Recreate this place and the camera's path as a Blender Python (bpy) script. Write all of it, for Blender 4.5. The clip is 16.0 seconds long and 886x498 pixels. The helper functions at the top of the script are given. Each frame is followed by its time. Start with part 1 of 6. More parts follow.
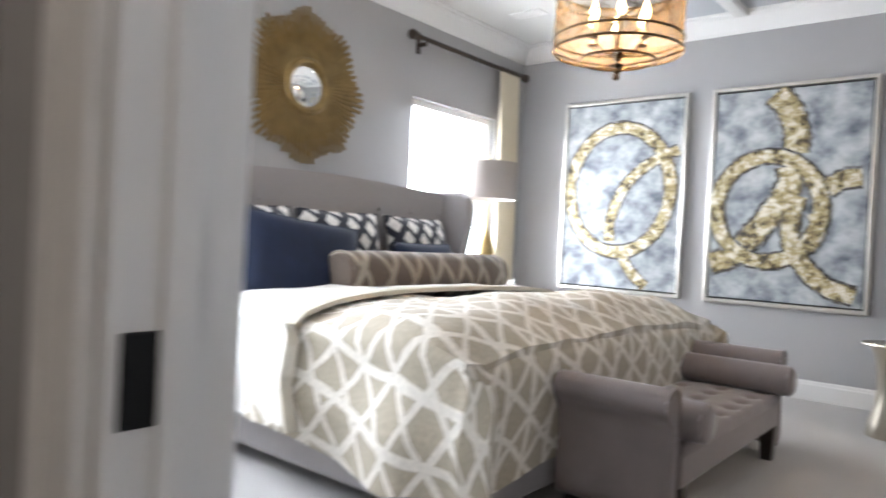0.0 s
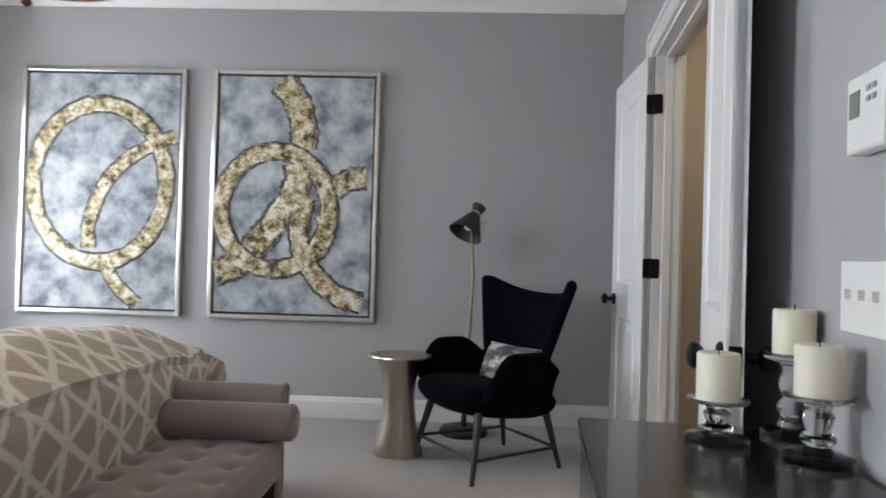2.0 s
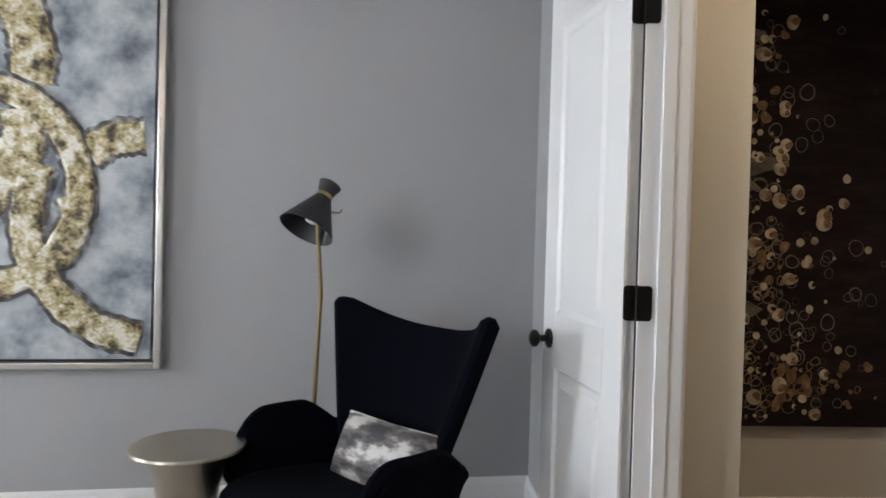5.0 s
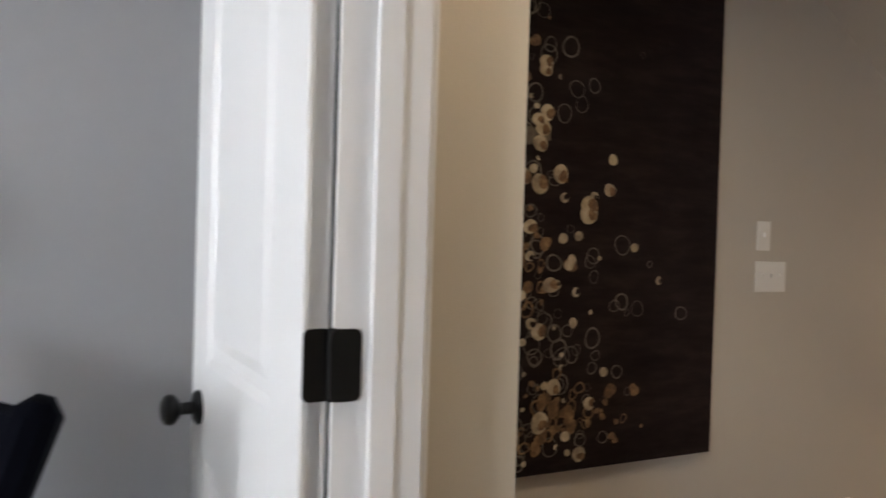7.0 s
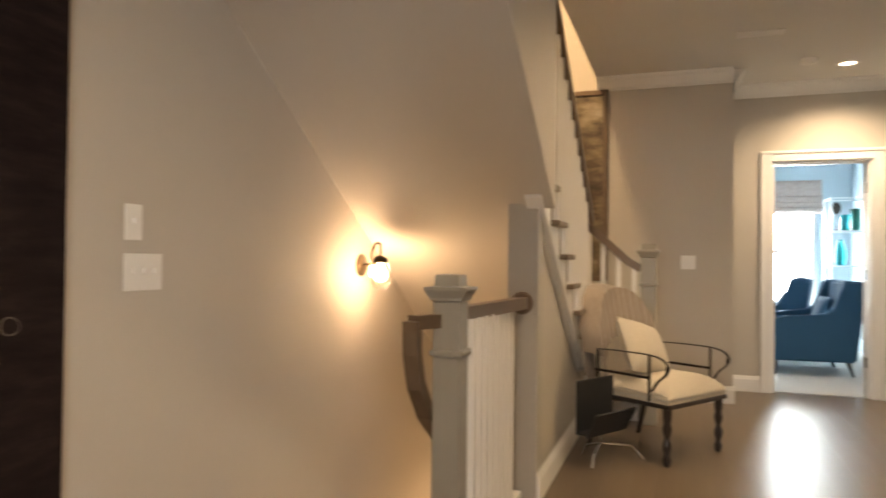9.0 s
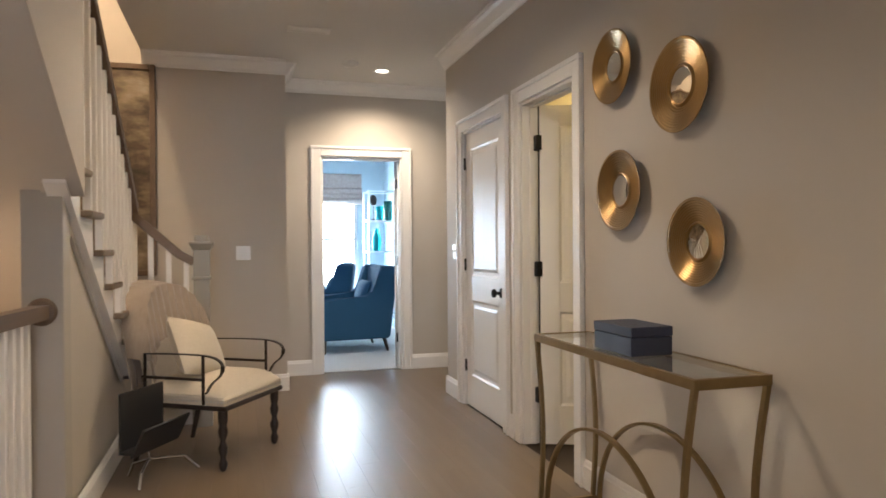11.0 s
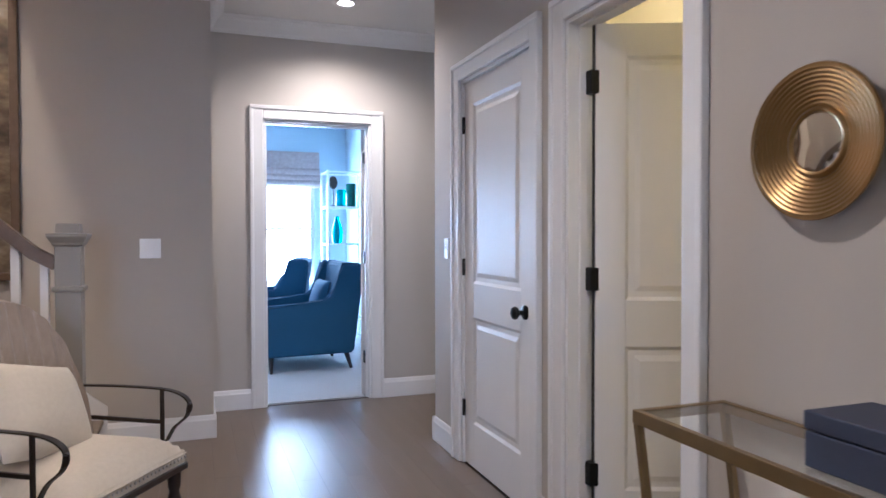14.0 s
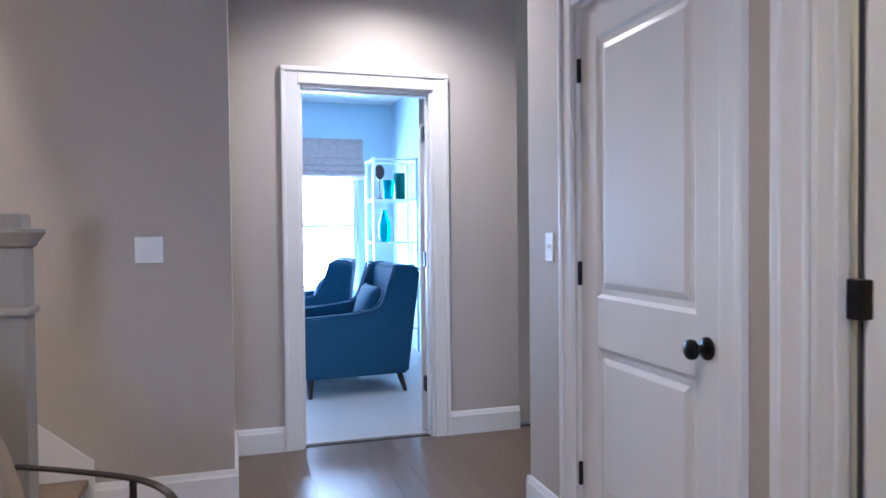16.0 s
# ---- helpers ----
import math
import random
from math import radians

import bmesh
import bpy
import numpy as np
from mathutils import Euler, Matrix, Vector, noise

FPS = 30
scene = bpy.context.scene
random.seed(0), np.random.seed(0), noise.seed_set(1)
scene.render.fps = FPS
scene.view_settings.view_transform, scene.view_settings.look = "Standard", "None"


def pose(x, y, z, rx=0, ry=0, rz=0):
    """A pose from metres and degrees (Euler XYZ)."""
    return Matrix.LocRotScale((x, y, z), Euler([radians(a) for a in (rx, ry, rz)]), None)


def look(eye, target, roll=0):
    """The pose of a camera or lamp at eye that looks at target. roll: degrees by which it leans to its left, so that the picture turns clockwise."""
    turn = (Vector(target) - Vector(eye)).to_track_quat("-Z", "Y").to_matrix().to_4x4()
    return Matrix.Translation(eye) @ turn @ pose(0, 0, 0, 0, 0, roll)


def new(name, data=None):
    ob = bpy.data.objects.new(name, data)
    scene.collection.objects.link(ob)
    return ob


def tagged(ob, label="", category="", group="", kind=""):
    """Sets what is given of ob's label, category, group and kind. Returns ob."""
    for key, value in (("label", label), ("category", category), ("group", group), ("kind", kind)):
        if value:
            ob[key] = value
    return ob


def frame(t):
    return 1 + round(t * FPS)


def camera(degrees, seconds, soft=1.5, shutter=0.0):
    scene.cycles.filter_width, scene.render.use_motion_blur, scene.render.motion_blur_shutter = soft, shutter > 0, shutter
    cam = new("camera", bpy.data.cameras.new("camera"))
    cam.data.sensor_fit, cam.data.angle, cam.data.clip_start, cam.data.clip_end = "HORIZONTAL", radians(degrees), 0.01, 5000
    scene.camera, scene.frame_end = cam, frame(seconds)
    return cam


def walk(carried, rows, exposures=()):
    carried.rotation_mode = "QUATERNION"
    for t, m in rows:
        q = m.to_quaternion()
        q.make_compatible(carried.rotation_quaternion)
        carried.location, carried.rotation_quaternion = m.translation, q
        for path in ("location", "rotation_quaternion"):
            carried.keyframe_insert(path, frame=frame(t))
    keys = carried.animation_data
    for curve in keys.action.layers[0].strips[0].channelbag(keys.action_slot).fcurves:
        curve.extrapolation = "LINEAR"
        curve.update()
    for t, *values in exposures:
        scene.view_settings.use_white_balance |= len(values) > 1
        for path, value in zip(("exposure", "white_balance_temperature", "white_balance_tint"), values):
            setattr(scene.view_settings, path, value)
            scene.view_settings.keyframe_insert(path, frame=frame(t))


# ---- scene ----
cam = camera(66.0, 16.0, soft=1.6, shutter=0.4)
PATH = [
    (0, (3.628, -1.907, 0.997), (2.193, -0.515, 0.976), 2.94),
    (0.5, (3.567, -1.578, 1.023), (2.440, 0.074, 1.029), 2.24),
    (1, (3.540, -1.443, 1.060), (2.745, 0.392, 1.073), 2.08),
    (1.5, (3.440, -1.247, 1.072), (2.930, 0.687, 1.102), 1.76),
    (2, (3.417, -0.969, 1.072), (3.125, 1.009, 1.101), 1.64),
    (2.5, (3.340, -0.731, 1.083), (3.121, 1.257, 1.115), 1.55),
    (3, (3.276, -0.508, 1.114), (3.113, 1.485, 1.143), 1.35),
    (3.5, (3.279, -0.247, 1.112), (3.175, 1.750, 1.138), 1.09),
    (3.7, (3.282, -0.158, 1.122), (3.191, 1.840, 1.150), 1.02),
    (5.8, (3.345, 1.017, 1.229), (3.663, 2.990, 1.170), 1.93),
    (6, (3.384, 1.120, 1.224), (3.758, 3.084, 1.177), 1.86),
    (6.5, (3.516, 1.303, 1.226), (4.118, 3.210, 1.176), 1.54),
    (7, (3.675, 1.440, 1.214), (4.507, 3.259, 1.186), 1.70),
    (7.5, (3.778, 1.628, 1.160), (4.931, 3.262, 1.174), 0.96),
    (8, (3.981, 1.690, 1.187), (5.477, 3.018, 1.207), -0.02),
    (8.5, (4.151, 1.739, 1.177), (5.901, 2.709, 1.204), 0.22),
    (9, (4.201, 1.701, 1.156), (6.089, 2.360, 1.186), 0.57),
    (9.5, (4.281, 1.686, 1.163), (6.262, 1.962, 1.198), 0.06),
    (10, (4.297, 1.683, 1.177), (6.294, 1.576, 1.199), -0.50),
    (10.2, (4.279, 1.687, 1.177), (6.263, 1.436, 1.191), -0.80),
    (12.3, (5.024, 1.615, 1.241), (6.896, 0.912, 1.210), 0.36),
    (12.5, (5.128, 1.579, 1.227), (6.996, 0.867, 1.195), 0.36),
    (13, (5.383, 1.467, 1.233), (7.249, 0.750, 1.198), 0.08),
    (13.5, (5.639, 1.414, 1.234), (7.510, 0.709, 1.194), -0.12),
    (14, (5.902, 1.400, 1.226), (7.781, 0.716, 1.185), -0.11),
    (14.5, (6.182, 1.353, 1.227), (8.068, 0.690, 1.180), -0.16),
    (15, (6.453, 1.346, 1.244), (8.345, 0.700, 1.191), -0.30),
    (15.5, (6.729, 1.323, 1.225), (8.635, 0.718, 1.183), -0.41),
    (16, (7.001, 1.276, 1.210), (8.915, 0.697, 1.164), -0.57),
]
walk(cam, [(t, look(e, g, r)) for t, e, g, r in PATH],
     exposures=[(0, 0.28, 6320, 11), (1.5, -0.15, 6320, 10), (3.5, -0.36, 6350, 10), (6, 0.34, 6300, 10), (7, 0.34, 6400, 11), (7.6, 0.48, 6900, 11), (8, 0.62, 7400, 12), (8.7, 1.02, 7600, 13), (10, 0.97, 6900, 12), (12.5, 0.82, 5420, 17), (16, 0.86, 4720, 19)])

# the bedroom is laid out square to its own walls, then turned about the door's hinge to fit the camera's view
TURN = Matrix.Translation((3.905, 2.32, 0)) @ Matrix.Rotation(radians(6.2), 4, 'Z') @ Matrix.Translation((-3.905, -2.32, 0))

# ---- world, sun and large lights ----
world = bpy.data.worlds.new("sky")
scene.world = world
world.use_nodes = True
wn = world.node_tree.nodes
sky = wn.new("ShaderNodeTexSky")
sky.sky_type = 'NISHITA'
sky.sun_disc = False
sky.sun_elevation = radians(42)
sky.sun_rotation = radians(300)
wn["Background"].inputs[1].default_value = 0.12
world.node_tree.links.new(sky.outputs[0], wn["Background"].inputs[0])


def lamp(name, kind, energy, colour, m, size=0.1, size_y=None, angle=None, blend=None):
    data = bpy.data.lights.new(name, kind)
    data.energy, data.color = energy, colour
    if kind == 'AREA':
        data.shape, data.size, data.size_y = 'RECTANGLE', size, size_y or size
    elif kind == 'SUN':
        data.angle = angle
    else:
        data.shadow_soft_size = size
        if kind == 'SPOT':
            data.spot_size, data.spot_blend = angle, blend
    ob = new(name, data)
    ob.matrix_world = m
    return ob


DAY = (0.86, 0.93, 1.0)
WARM = (1.0, 0.62, 0.30)
lamp("window_light", 'AREA', 72, DAY, TURN @ look((-0.50, 2.62, 1.4), (1.4, 1.7, 0.35)), 1.0, 1.4)
# stands in an unseen window, added to light the bed's near side
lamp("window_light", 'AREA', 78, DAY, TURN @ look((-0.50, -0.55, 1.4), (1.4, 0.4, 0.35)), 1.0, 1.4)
lamp("window_light", 'AREA', 88, (0.60, 0.84, 1.0), look((14.96, 0.80, 1.25), (10, 0.6, 0.7)), 1.7, 1.4)
lamp("window_light", 'AREA', 22, (0.7, 0.88, 1.0), look((14.96, -1.75, 1.25), (10, -0.2, 0.7)), 0.75, 1.4)
lamp("sun", 'SUN', 2.0, (1.0, 0.95, 0.86), look((-6, -3.2, 6.5), (0, 0, 0)), angle=radians(0.6))
# one recessed lamp of the hall and two added fill spots, the sconce, the stairwell above and the room behind the
# half-open door
# only the first has a fixture; the others are unseen, added to light walls
for x, y, e in ((10.33, 0.46, 19), (7.6, 1.25, 17), (4.8, 1.9, 17)):
    lamp("downlight", 'SPOT', e * 3.1, (1.0, 0.80, 0.56), look((x, y, 2.70), (x, y + 0.001, 0)), 0.05, angle=radians(150), blend=0.9)
lamp("sconce_bulb", 'POINT', 6.5, (1.0, 0.68, 0.42), pose(7.52, 3.25, 1.09), 0.03)
lamp("upper_landing_light", 'POINT', 130, (1.0, 0.74, 0.45), pose(8.4, 2.9, 4.6), 0.15)
# unseen fill lamp added over the lower flight, without a fixture
lamp("lower_landing_light", 'POINT', 9, (1.0, 0.66, 0.36), pose(8.6, 2.9, -0.9), 0.1)
lamp("side_room_light", 'POINT', 24, (1.0, 0.76, 0.34), pose(7.9, -1.3, 2.3), 0.12)
lamp("chandelier_bulb", 'POINT', 16, (1.0, 0.66, 0.34), TURN @ pose(1.75, 1.04, 2.06), 0.10)
# unseen lamp added behind the doorway to brighten its jamb
lamp("vestibule_light", 'POINT', 16, (1.0, 0.86, 0.72), TURN @ pose(3.1, -2.7, 2.5), 0.12)

# ---- materials ----


def mat(name, colour, rough=0.6, metal=0.0, second=None, scale=6.0, amount=0.5, bump=0.0, bump_scale=40.0,
        sheen=0.0, coat=0.0, emit=None, power=0.0, glass=0.0, ior=1.45, stretch=(1, 1, 1), spec=None, per_object=0.0):
    m = bpy.data.materials.new(name)
    m.use_nodes = True
    n, l = m.node_tree.nodes, m.node_tree.links
    b = n["Principled BSDF"]
    second = second or tuple(c * 0.86 for c in colour)
    co = n.new("ShaderNodeTexCoord")
    mp = n.new("ShaderNodeMapping")
    mp.inputs["Scale"].default_value = stretch
    l.new(co.outputs["Object"], mp.inputs[0])
    t = n.new("ShaderNodeTexNoise")
    t.inputs["Scale"].default_value, t.inputs["Detail"].default_value = scale, 6
    l.new(mp.outputs[0], t.inputs[0])
    mx = n.new("ShaderNodeMix")
    mx.data_type = 'RGBA'
    ramp = n.new("ShaderNodeMapRange")
    ramp.inputs[1].default_value, ramp.inputs[2].default_value = 0.5 - 0.3, 0.5 + 0.3
    ramp.inputs[4].default_value = amount
    l.new(t.outputs[0], ramp.inputs[0])
    l.new(ramp.outputs[0], mx.inputs[0])
    mx.inputs[6].default_value, mx.inputs[7].default_value = (*colour, 1), (*second, 1)
    out = mx.outputs[2]
    if per_object:
        oi = n.new("ShaderNodeObjectInfo")
        hs = n.new("ShaderNodeHueSaturation")
        mr = n.new("ShaderNodeMapRange")
        mr.inputs[3].default_value, mr.inputs[4].default_value = 1 - per_object, 1 + per_object
        l.new(oi.outputs["Random"], mr.inputs[0])
        l.new(mr.outputs[0], hs.inputs["Value"])
        l.new(out, hs.inputs["Color"])
        out = hs.outputs[0]
    l.new(out, b.inputs["Base Color"])
    b.inputs["Roughness"].default_value, b.inputs["Metallic"].default_value = rough, metal
    if spec is not None:
        b.inputs["Specular IOR Level"].default_value = spec
    if sheen:
        b.inputs["Sheen Weight"].default_value = sheen
        b.inputs["Sheen Roughness"].default_value = 0.35
    if coat:
        b.inputs["Coat Weight"].default_value = coat
    if glass:
        b.inputs["Transmission Weight"].default_value, b.inputs["IOR"].default_value = glass, ior
    if emit:
        b.inputs["Emission Color"].default_value = (*emit, 1)
        b.inputs["Emission Strength"].default_value = power
    if bump:
        t2 = n.new("ShaderNodeTexNoise")
        t2.inputs["Scale"].default_value, t2.inputs["Detail"].default_value = bump_scale, 5
        l.new(mp.outputs[0], t2.inputs[0])
        bp = n.new("ShaderNodeBump")
        bp.inputs["Strength"].default_value, bp.inputs["Distance"].default_value = bump, 0.004
        l.new(t2.outputs[0], bp.inputs["Height"])
        l.new(bp.outputs[0], b.inputs["Normal"])
    return m


M_GREY = mat("grey wall paint", (0.40, 0.395, 0.40), 0.75, scale=2.5, amount=0.3, bump=0.12, bump_scale=220)
M_BEIGE = mat("greige wall paint", (0.52, 0.48, 0.43), 0.7, scale=2.0, amount=0.3, bump=0.12, bump_scale=220)
M_STRIP = mat("cream wall paint", (0.62, 0.56, 0.46), 0.7, scale=2.0, amount=0.3, bump=0.12, bump_scale=220)
M_WHITE = mat("white trim paint", (0.80, 0.79, 0.78), 0.35, scale=3.0, amount=0.35, second=(0.74, 0.73, 0.72), bump=0.05, bump_scale=60)
M_CEIL = mat("ceiling paint", (0.72, 0.71, 0.69), 0.85, scale=2.0, amount=0.3, bump=0.1, bump_scale=300)
M_COFFER = mat("coffer field paint", (0.50, 0.52, 0.55), 0.85, scale=2.0, amount=0.3)
M_CARPET = mat("pale carpet", (0.50, 0.48, 0.47), 0.95, second=(0.40, 0.385, 0.375), scale=70, amount=0.8, bump=0.9, bump_scale=420, sheen=0.2)
M_PLANK = mat("oak plank", (0.185, 0.135, 0.095), 0.34, second=(0.135, 0.097, 0.066), scale=3.0, amount=0.8, bump=0.06, bump_scale=25, stretch=(0.35, 4, 4), per_object=0.06)
M_GAP = mat("dark joint", (0.05, 0.035, 0.025), 0.8)
M_BLACK = mat("black metal", (0.012, 0.012, 0.012), 0.4, metal=0.6, scale=30, amount=0.4)
M_TAUPE = mat("taupe stair paint", (0.30, 0.275, 0.235), 0.42, scale=5, amount=0.4)
M_RAIL = mat("stained rail wood", (0.155, 0.105, 0.068), 0.4, second=(0.10, 0.066, 0.042), scale=6, amount=0.8, stretch=(0.4, 4, 4))
M_GLASSY = mat("window glow", (1, 1, 1), 0.5, emit=(0.93, 0.97, 1.0), power=7.0)
M_GLASSB = mat("window glow cool", (1, 1, 1), 0.5, emit=(0.85, 0.95, 1.0), power=3.4)
M_PLATE = mat("white plastic", (0.82, 0.81, 0.79), 0.3)

# ---- helpers for shapes ----


def bx(bm, x0, x1, y0, y1, z0, z1, bevel=0.0, seg=2):
    r = bmesh.ops.create_cube(bm, size=1.0)
    bmesh.ops.scale(bm, vec=(x1 - x0, y1 - y0, z1 - z0), verts=r["verts"])
    bmesh.ops.translate(bm, vec=((x0 + x1) / 2, (y0 + y1) / 2, (z0 + z1) / 2), verts=r["verts"])
    if bevel:
        edges = list({e for v in r["verts"] for e in v.link_edges})
        bmesh.ops.bevel(bm, geom=edges, offset=bevel, segments=seg, affect='EDGES', profile=0.5)
    return bm


def lathe(bm, profile, seg=32, m=Matrix()):
    rings = []
    for r, z in profile:
        rings.append([bm.verts.new(m @ Vector((max(r, 1e-4) * math.cos(2 * math.pi * k / seg), max(r, 1e-4) * math.sin(2 * math.pi * k / seg), z))) for k in range(seg)])
    for a, b in zip(rings, rings[1:]):
        for k in range(seg):
            bm.faces.new((a[k], a[(k + 1) % seg], b[(k + 1) % seg], b[k]))
    bm.faces.new(rings[0][::-1])
    bm.faces.new(rings[-1])
    return bm


def tube(bm, pts, r, seg=8, flat=None):
    """A bar along pts; flat: (width, height) gives a flat section instead of a round one."""
    pts = [Vector(p) for p in pts]
    rings = []
    for i, p in enumerate(pts):
        d = (pts[min(i + 1, len(pts) - 1)] - pts[max(i - 1, 0)]).normalized()
        up = Vector((0, 0, 1)) if abs(d.z) < 0.95 else Vector((1, 0, 0))
        s = d.cross(up).normalized()
        u = s.cross(d).normalized()
        if flat:
            w, h = flat[0] / 2, flat[1] / 2
            rings.append([bm.verts.new(p + s * a * w + u * b * h) for a, b in ((-1, -1), (1, -1), (1, 1), (-1, 1))])
        else:
            rr = r[i] if isinstance(r, (list, tuple)) else r
            rings.append([bm.verts.new(p + s * rr * math.cos(2 * math.pi * k / seg) + u * rr * math.sin(2 * math.pi * k / seg)) for k in range(seg)])
    n = len(rings[0])
    for a, b in zip(rings, rings[1:]):
        for k in range(n):
            bm.faces.new((a[k], a[(k + 1) % n], b[(k + 1) % n], b[k]))
    bm.faces.new(rings[0][::-1])
    bm.faces.new(rings[-1])
    return bm


def prism(bm, poly, axis, a, b):
    """A flat outline pulled from a to b along an axis: x: poly is (y, z); y: (x, z); z: (x, y)."""
    def at(p, h):
        return {"x": (h, p[0], p[1]), "y": (p[0], h, p[1]), "z": (p[0], p[1], h)}[axis]
    lo = [bm.verts.new(at(p, a)) for p in poly]
    hi = [bm.verts.new(at(p, b)) for p in poly]
    n = len(poly)
    bm.faces.new(lo)
    bm.faces.new(hi[::-1])
    for k in range(n):
        bm.faces.new((lo[k], hi[k], hi[(k + 1) % n], lo[(k + 1) % n]))
    return bm


def sheet(bm, fn, nu, nv, thick=0.0, uv=None):
    """A grid surface fn(u, v) with u, v from 0 to 1."""
    g = [[bm.verts.new(fn(i / nu, j / nv)) for j in range(nv + 1)] for i in range(nu + 1)]
    for i in range(nu):
        for j in range(nv):
            f = bm.faces.new((g[i][j], g[i + 1][j], g[i + 1][j + 1], g[i][j + 1]))
            if uv:
                lay = bm.loops.layers.uv.verify()
                for lp, (a, b) in zip(f.loops, ((i, j), (i + 1, j), (i + 1, j + 1), (i, j + 1))):
                    lp[lay].uv = (a / nu * uv[0], b / nv * uv[1])
    if thick:
        bmesh.ops.recalc_face_normals(bm, faces=bm.faces[:])
        bmesh.ops.solidify(bm, geom=bm.faces[:], thickness=thick)
    return bm


def cushion(bm, w, h, d, m=Matrix(), n=14, pinch=0.6):
    """A stuffed cushion, w wide (x), h high (z), d thick (y), with pinched corners."""
    def side(s):
        def fn(u, v):
            a, b = 2 * u - 1, 2 * v - 1
            t = max(0.0, (1 - abs(a) ** 2.4) * (1 - abs(b) ** 2.4)) ** 0.45
            k = 1 - 0.07 * pinch * (1 - abs(b) ** 2)
            q = 1 - 0.07 * pinch * (1 - abs(a) ** 2)
            return m @ Vector((a * w / 2 * k, s * (t * d / 2 + 0.002), b * h / 2 * q))
        return fn
    sheet(bm, side(-1), n, n)
    sheet(bm, side(1), n, n)
    bmesh.ops.remove_doubles(bm, verts=bm.verts[:], dist=0.006)
    return bm


def part(name, bm, material, parent=None, label="", smooth=False, fix=True):
    if fix:
        bmesh.ops.recalc_face_normals(bm, faces=bm.faces[:])
    me = bpy.data.meshes.new(name)
    bm.to_mesh(me)
    bm.free()
    me.materials.append(material)
    if smooth:
        for p in me.polygons:
            p.use_smooth = True
        me.set_sharp_from_angle(angle=radians(38))
    ob = new(name, me)
    if parent is not None:
        ob.parent = parent
    if label:
        ob["label"] = label
    return ob


def thing(name, label, category, m=None, group=""):
    ob = new(name)
    ob.empty_display_size = 0.1
    if m is not None:
        ob.matrix_world = m
    return tagged(ob, label, category, group)


def setting(name, bm, material, label="", smooth=False):
    ob = part(name, bm, material, smooth=smooth)
    return tagged(ob, label, "", "", "structure")


def B():
    return bmesh.new()


def boxes(*rows, bevel=0.0):
    bm = B()
    for r in rows:
        bx(bm, *r, bevel=bevel)
    return bm

# ---- the large structure ----
WX, PY, DX, BY = -0.45, 3.60, 3.95, -1.42      # bedroom: window wall, painting wall, door wall, back wall
HC, BC = 2.74, 2.86                            # ceilings: hall, bedroom
YD = 3.355                                     # stair-side wall of the hall

def turn_room(before):
    """Turns all that was built since into the bedroom's place."""
    for ob in list(scene.objects):
        if ob.name not in before and ob.parent is None:
            ob.matrix_basis = TURN @ ob.matrix_basis


built = {o.name for o in scene.objects}
# bedroom walls
setting("wall_north", boxes((WX - 0.2, 4.2, PY, PY + 0.15, 0, 3.0)), M_GREY, "smooth grey painted bedroom wall")
# W2 is not seen; added because the bed's near side is bright
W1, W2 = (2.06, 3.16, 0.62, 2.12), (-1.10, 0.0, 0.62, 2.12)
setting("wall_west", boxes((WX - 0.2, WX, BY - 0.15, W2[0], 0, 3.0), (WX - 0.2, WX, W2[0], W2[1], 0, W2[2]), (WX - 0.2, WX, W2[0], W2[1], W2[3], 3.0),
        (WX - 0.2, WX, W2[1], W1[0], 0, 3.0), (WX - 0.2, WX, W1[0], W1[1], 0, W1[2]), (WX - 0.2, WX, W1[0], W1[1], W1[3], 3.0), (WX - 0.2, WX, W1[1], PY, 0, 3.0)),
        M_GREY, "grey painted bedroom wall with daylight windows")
O0, O1, OH = -1.22, 0.0, 2.05                  # double door opening, in the door wall's own frame
EM = pose(3.90, 2.275, 0, 0, 0, -6)            # the door wall is set askew to fit the camera's view


def askew(bm):
    bmesh.ops.transform(bm, matrix=EM, verts=bm.verts[:])
    return bm


setting("wall_east", askew(boxes((0, 0.06, -4.0, O0, 0, 3.0), (0, 0.06, O0, O1, OH, 3.0), (0, 0.06, O1, 1.45, 0, 3.0))), M_GREY, "grey painted wall round the double doors")
setting("wall_hall_west", askew(boxes((0.06, 0.12, -2.6, O0, 0, 3.0), (0.06, 0.12, O0, O1, OH, 3.0), (0.06, 0.12, O1, 0.20, 0, 3.0))), M_BEIGE, "greige hall wall beside the double doors")
D0, D1 = 2.51, 3.42                            # doorway in the back wall
setting("wall_south", boxes((WX - 0.2, D0, BY - 0.14, BY, 0, 3.0), (D0, D1, BY - 0.14, BY, 2.05, 3.0), (D1, DX - 0.42, BY - 0.14, BY, 0, 3.0)), M_GREY, "grey painted wall with the entry doorway")
setting("wall_vestibule", boxes((2.1, 2.2, -3.6, BY - 0.14, 0, 2.9), (4.1, 4.2, -3.6, BY - 0.15, 0, 2.9), (2.1, 4.2, -3.7, -3.6, 0, 2.9)), M_GREY, "plain grey walls behind the doorway")
setting("ceiling_vestibule", boxes((2.1, 4.2, -3.7, BY - 0.14, 2.75, 2.85)), M_CEIL)
setting("floor", prism(B(), [(-0.65, -3.7), (4.2, -3.7), (4.2, -1.45), (3.57, -1.45), (4.115, 3.72), (-0.65, 3.72)], "z", -0.12, 0.0), M_CARPET, "pale grey-beige cut pile carpet")
setting("ceiling", boxes((WX - 0.2, DX + 0.1, BY - 0.14, PY + 0.1, BC, BC + 0.12)), M_CEIL, "white bedroom ceiling")
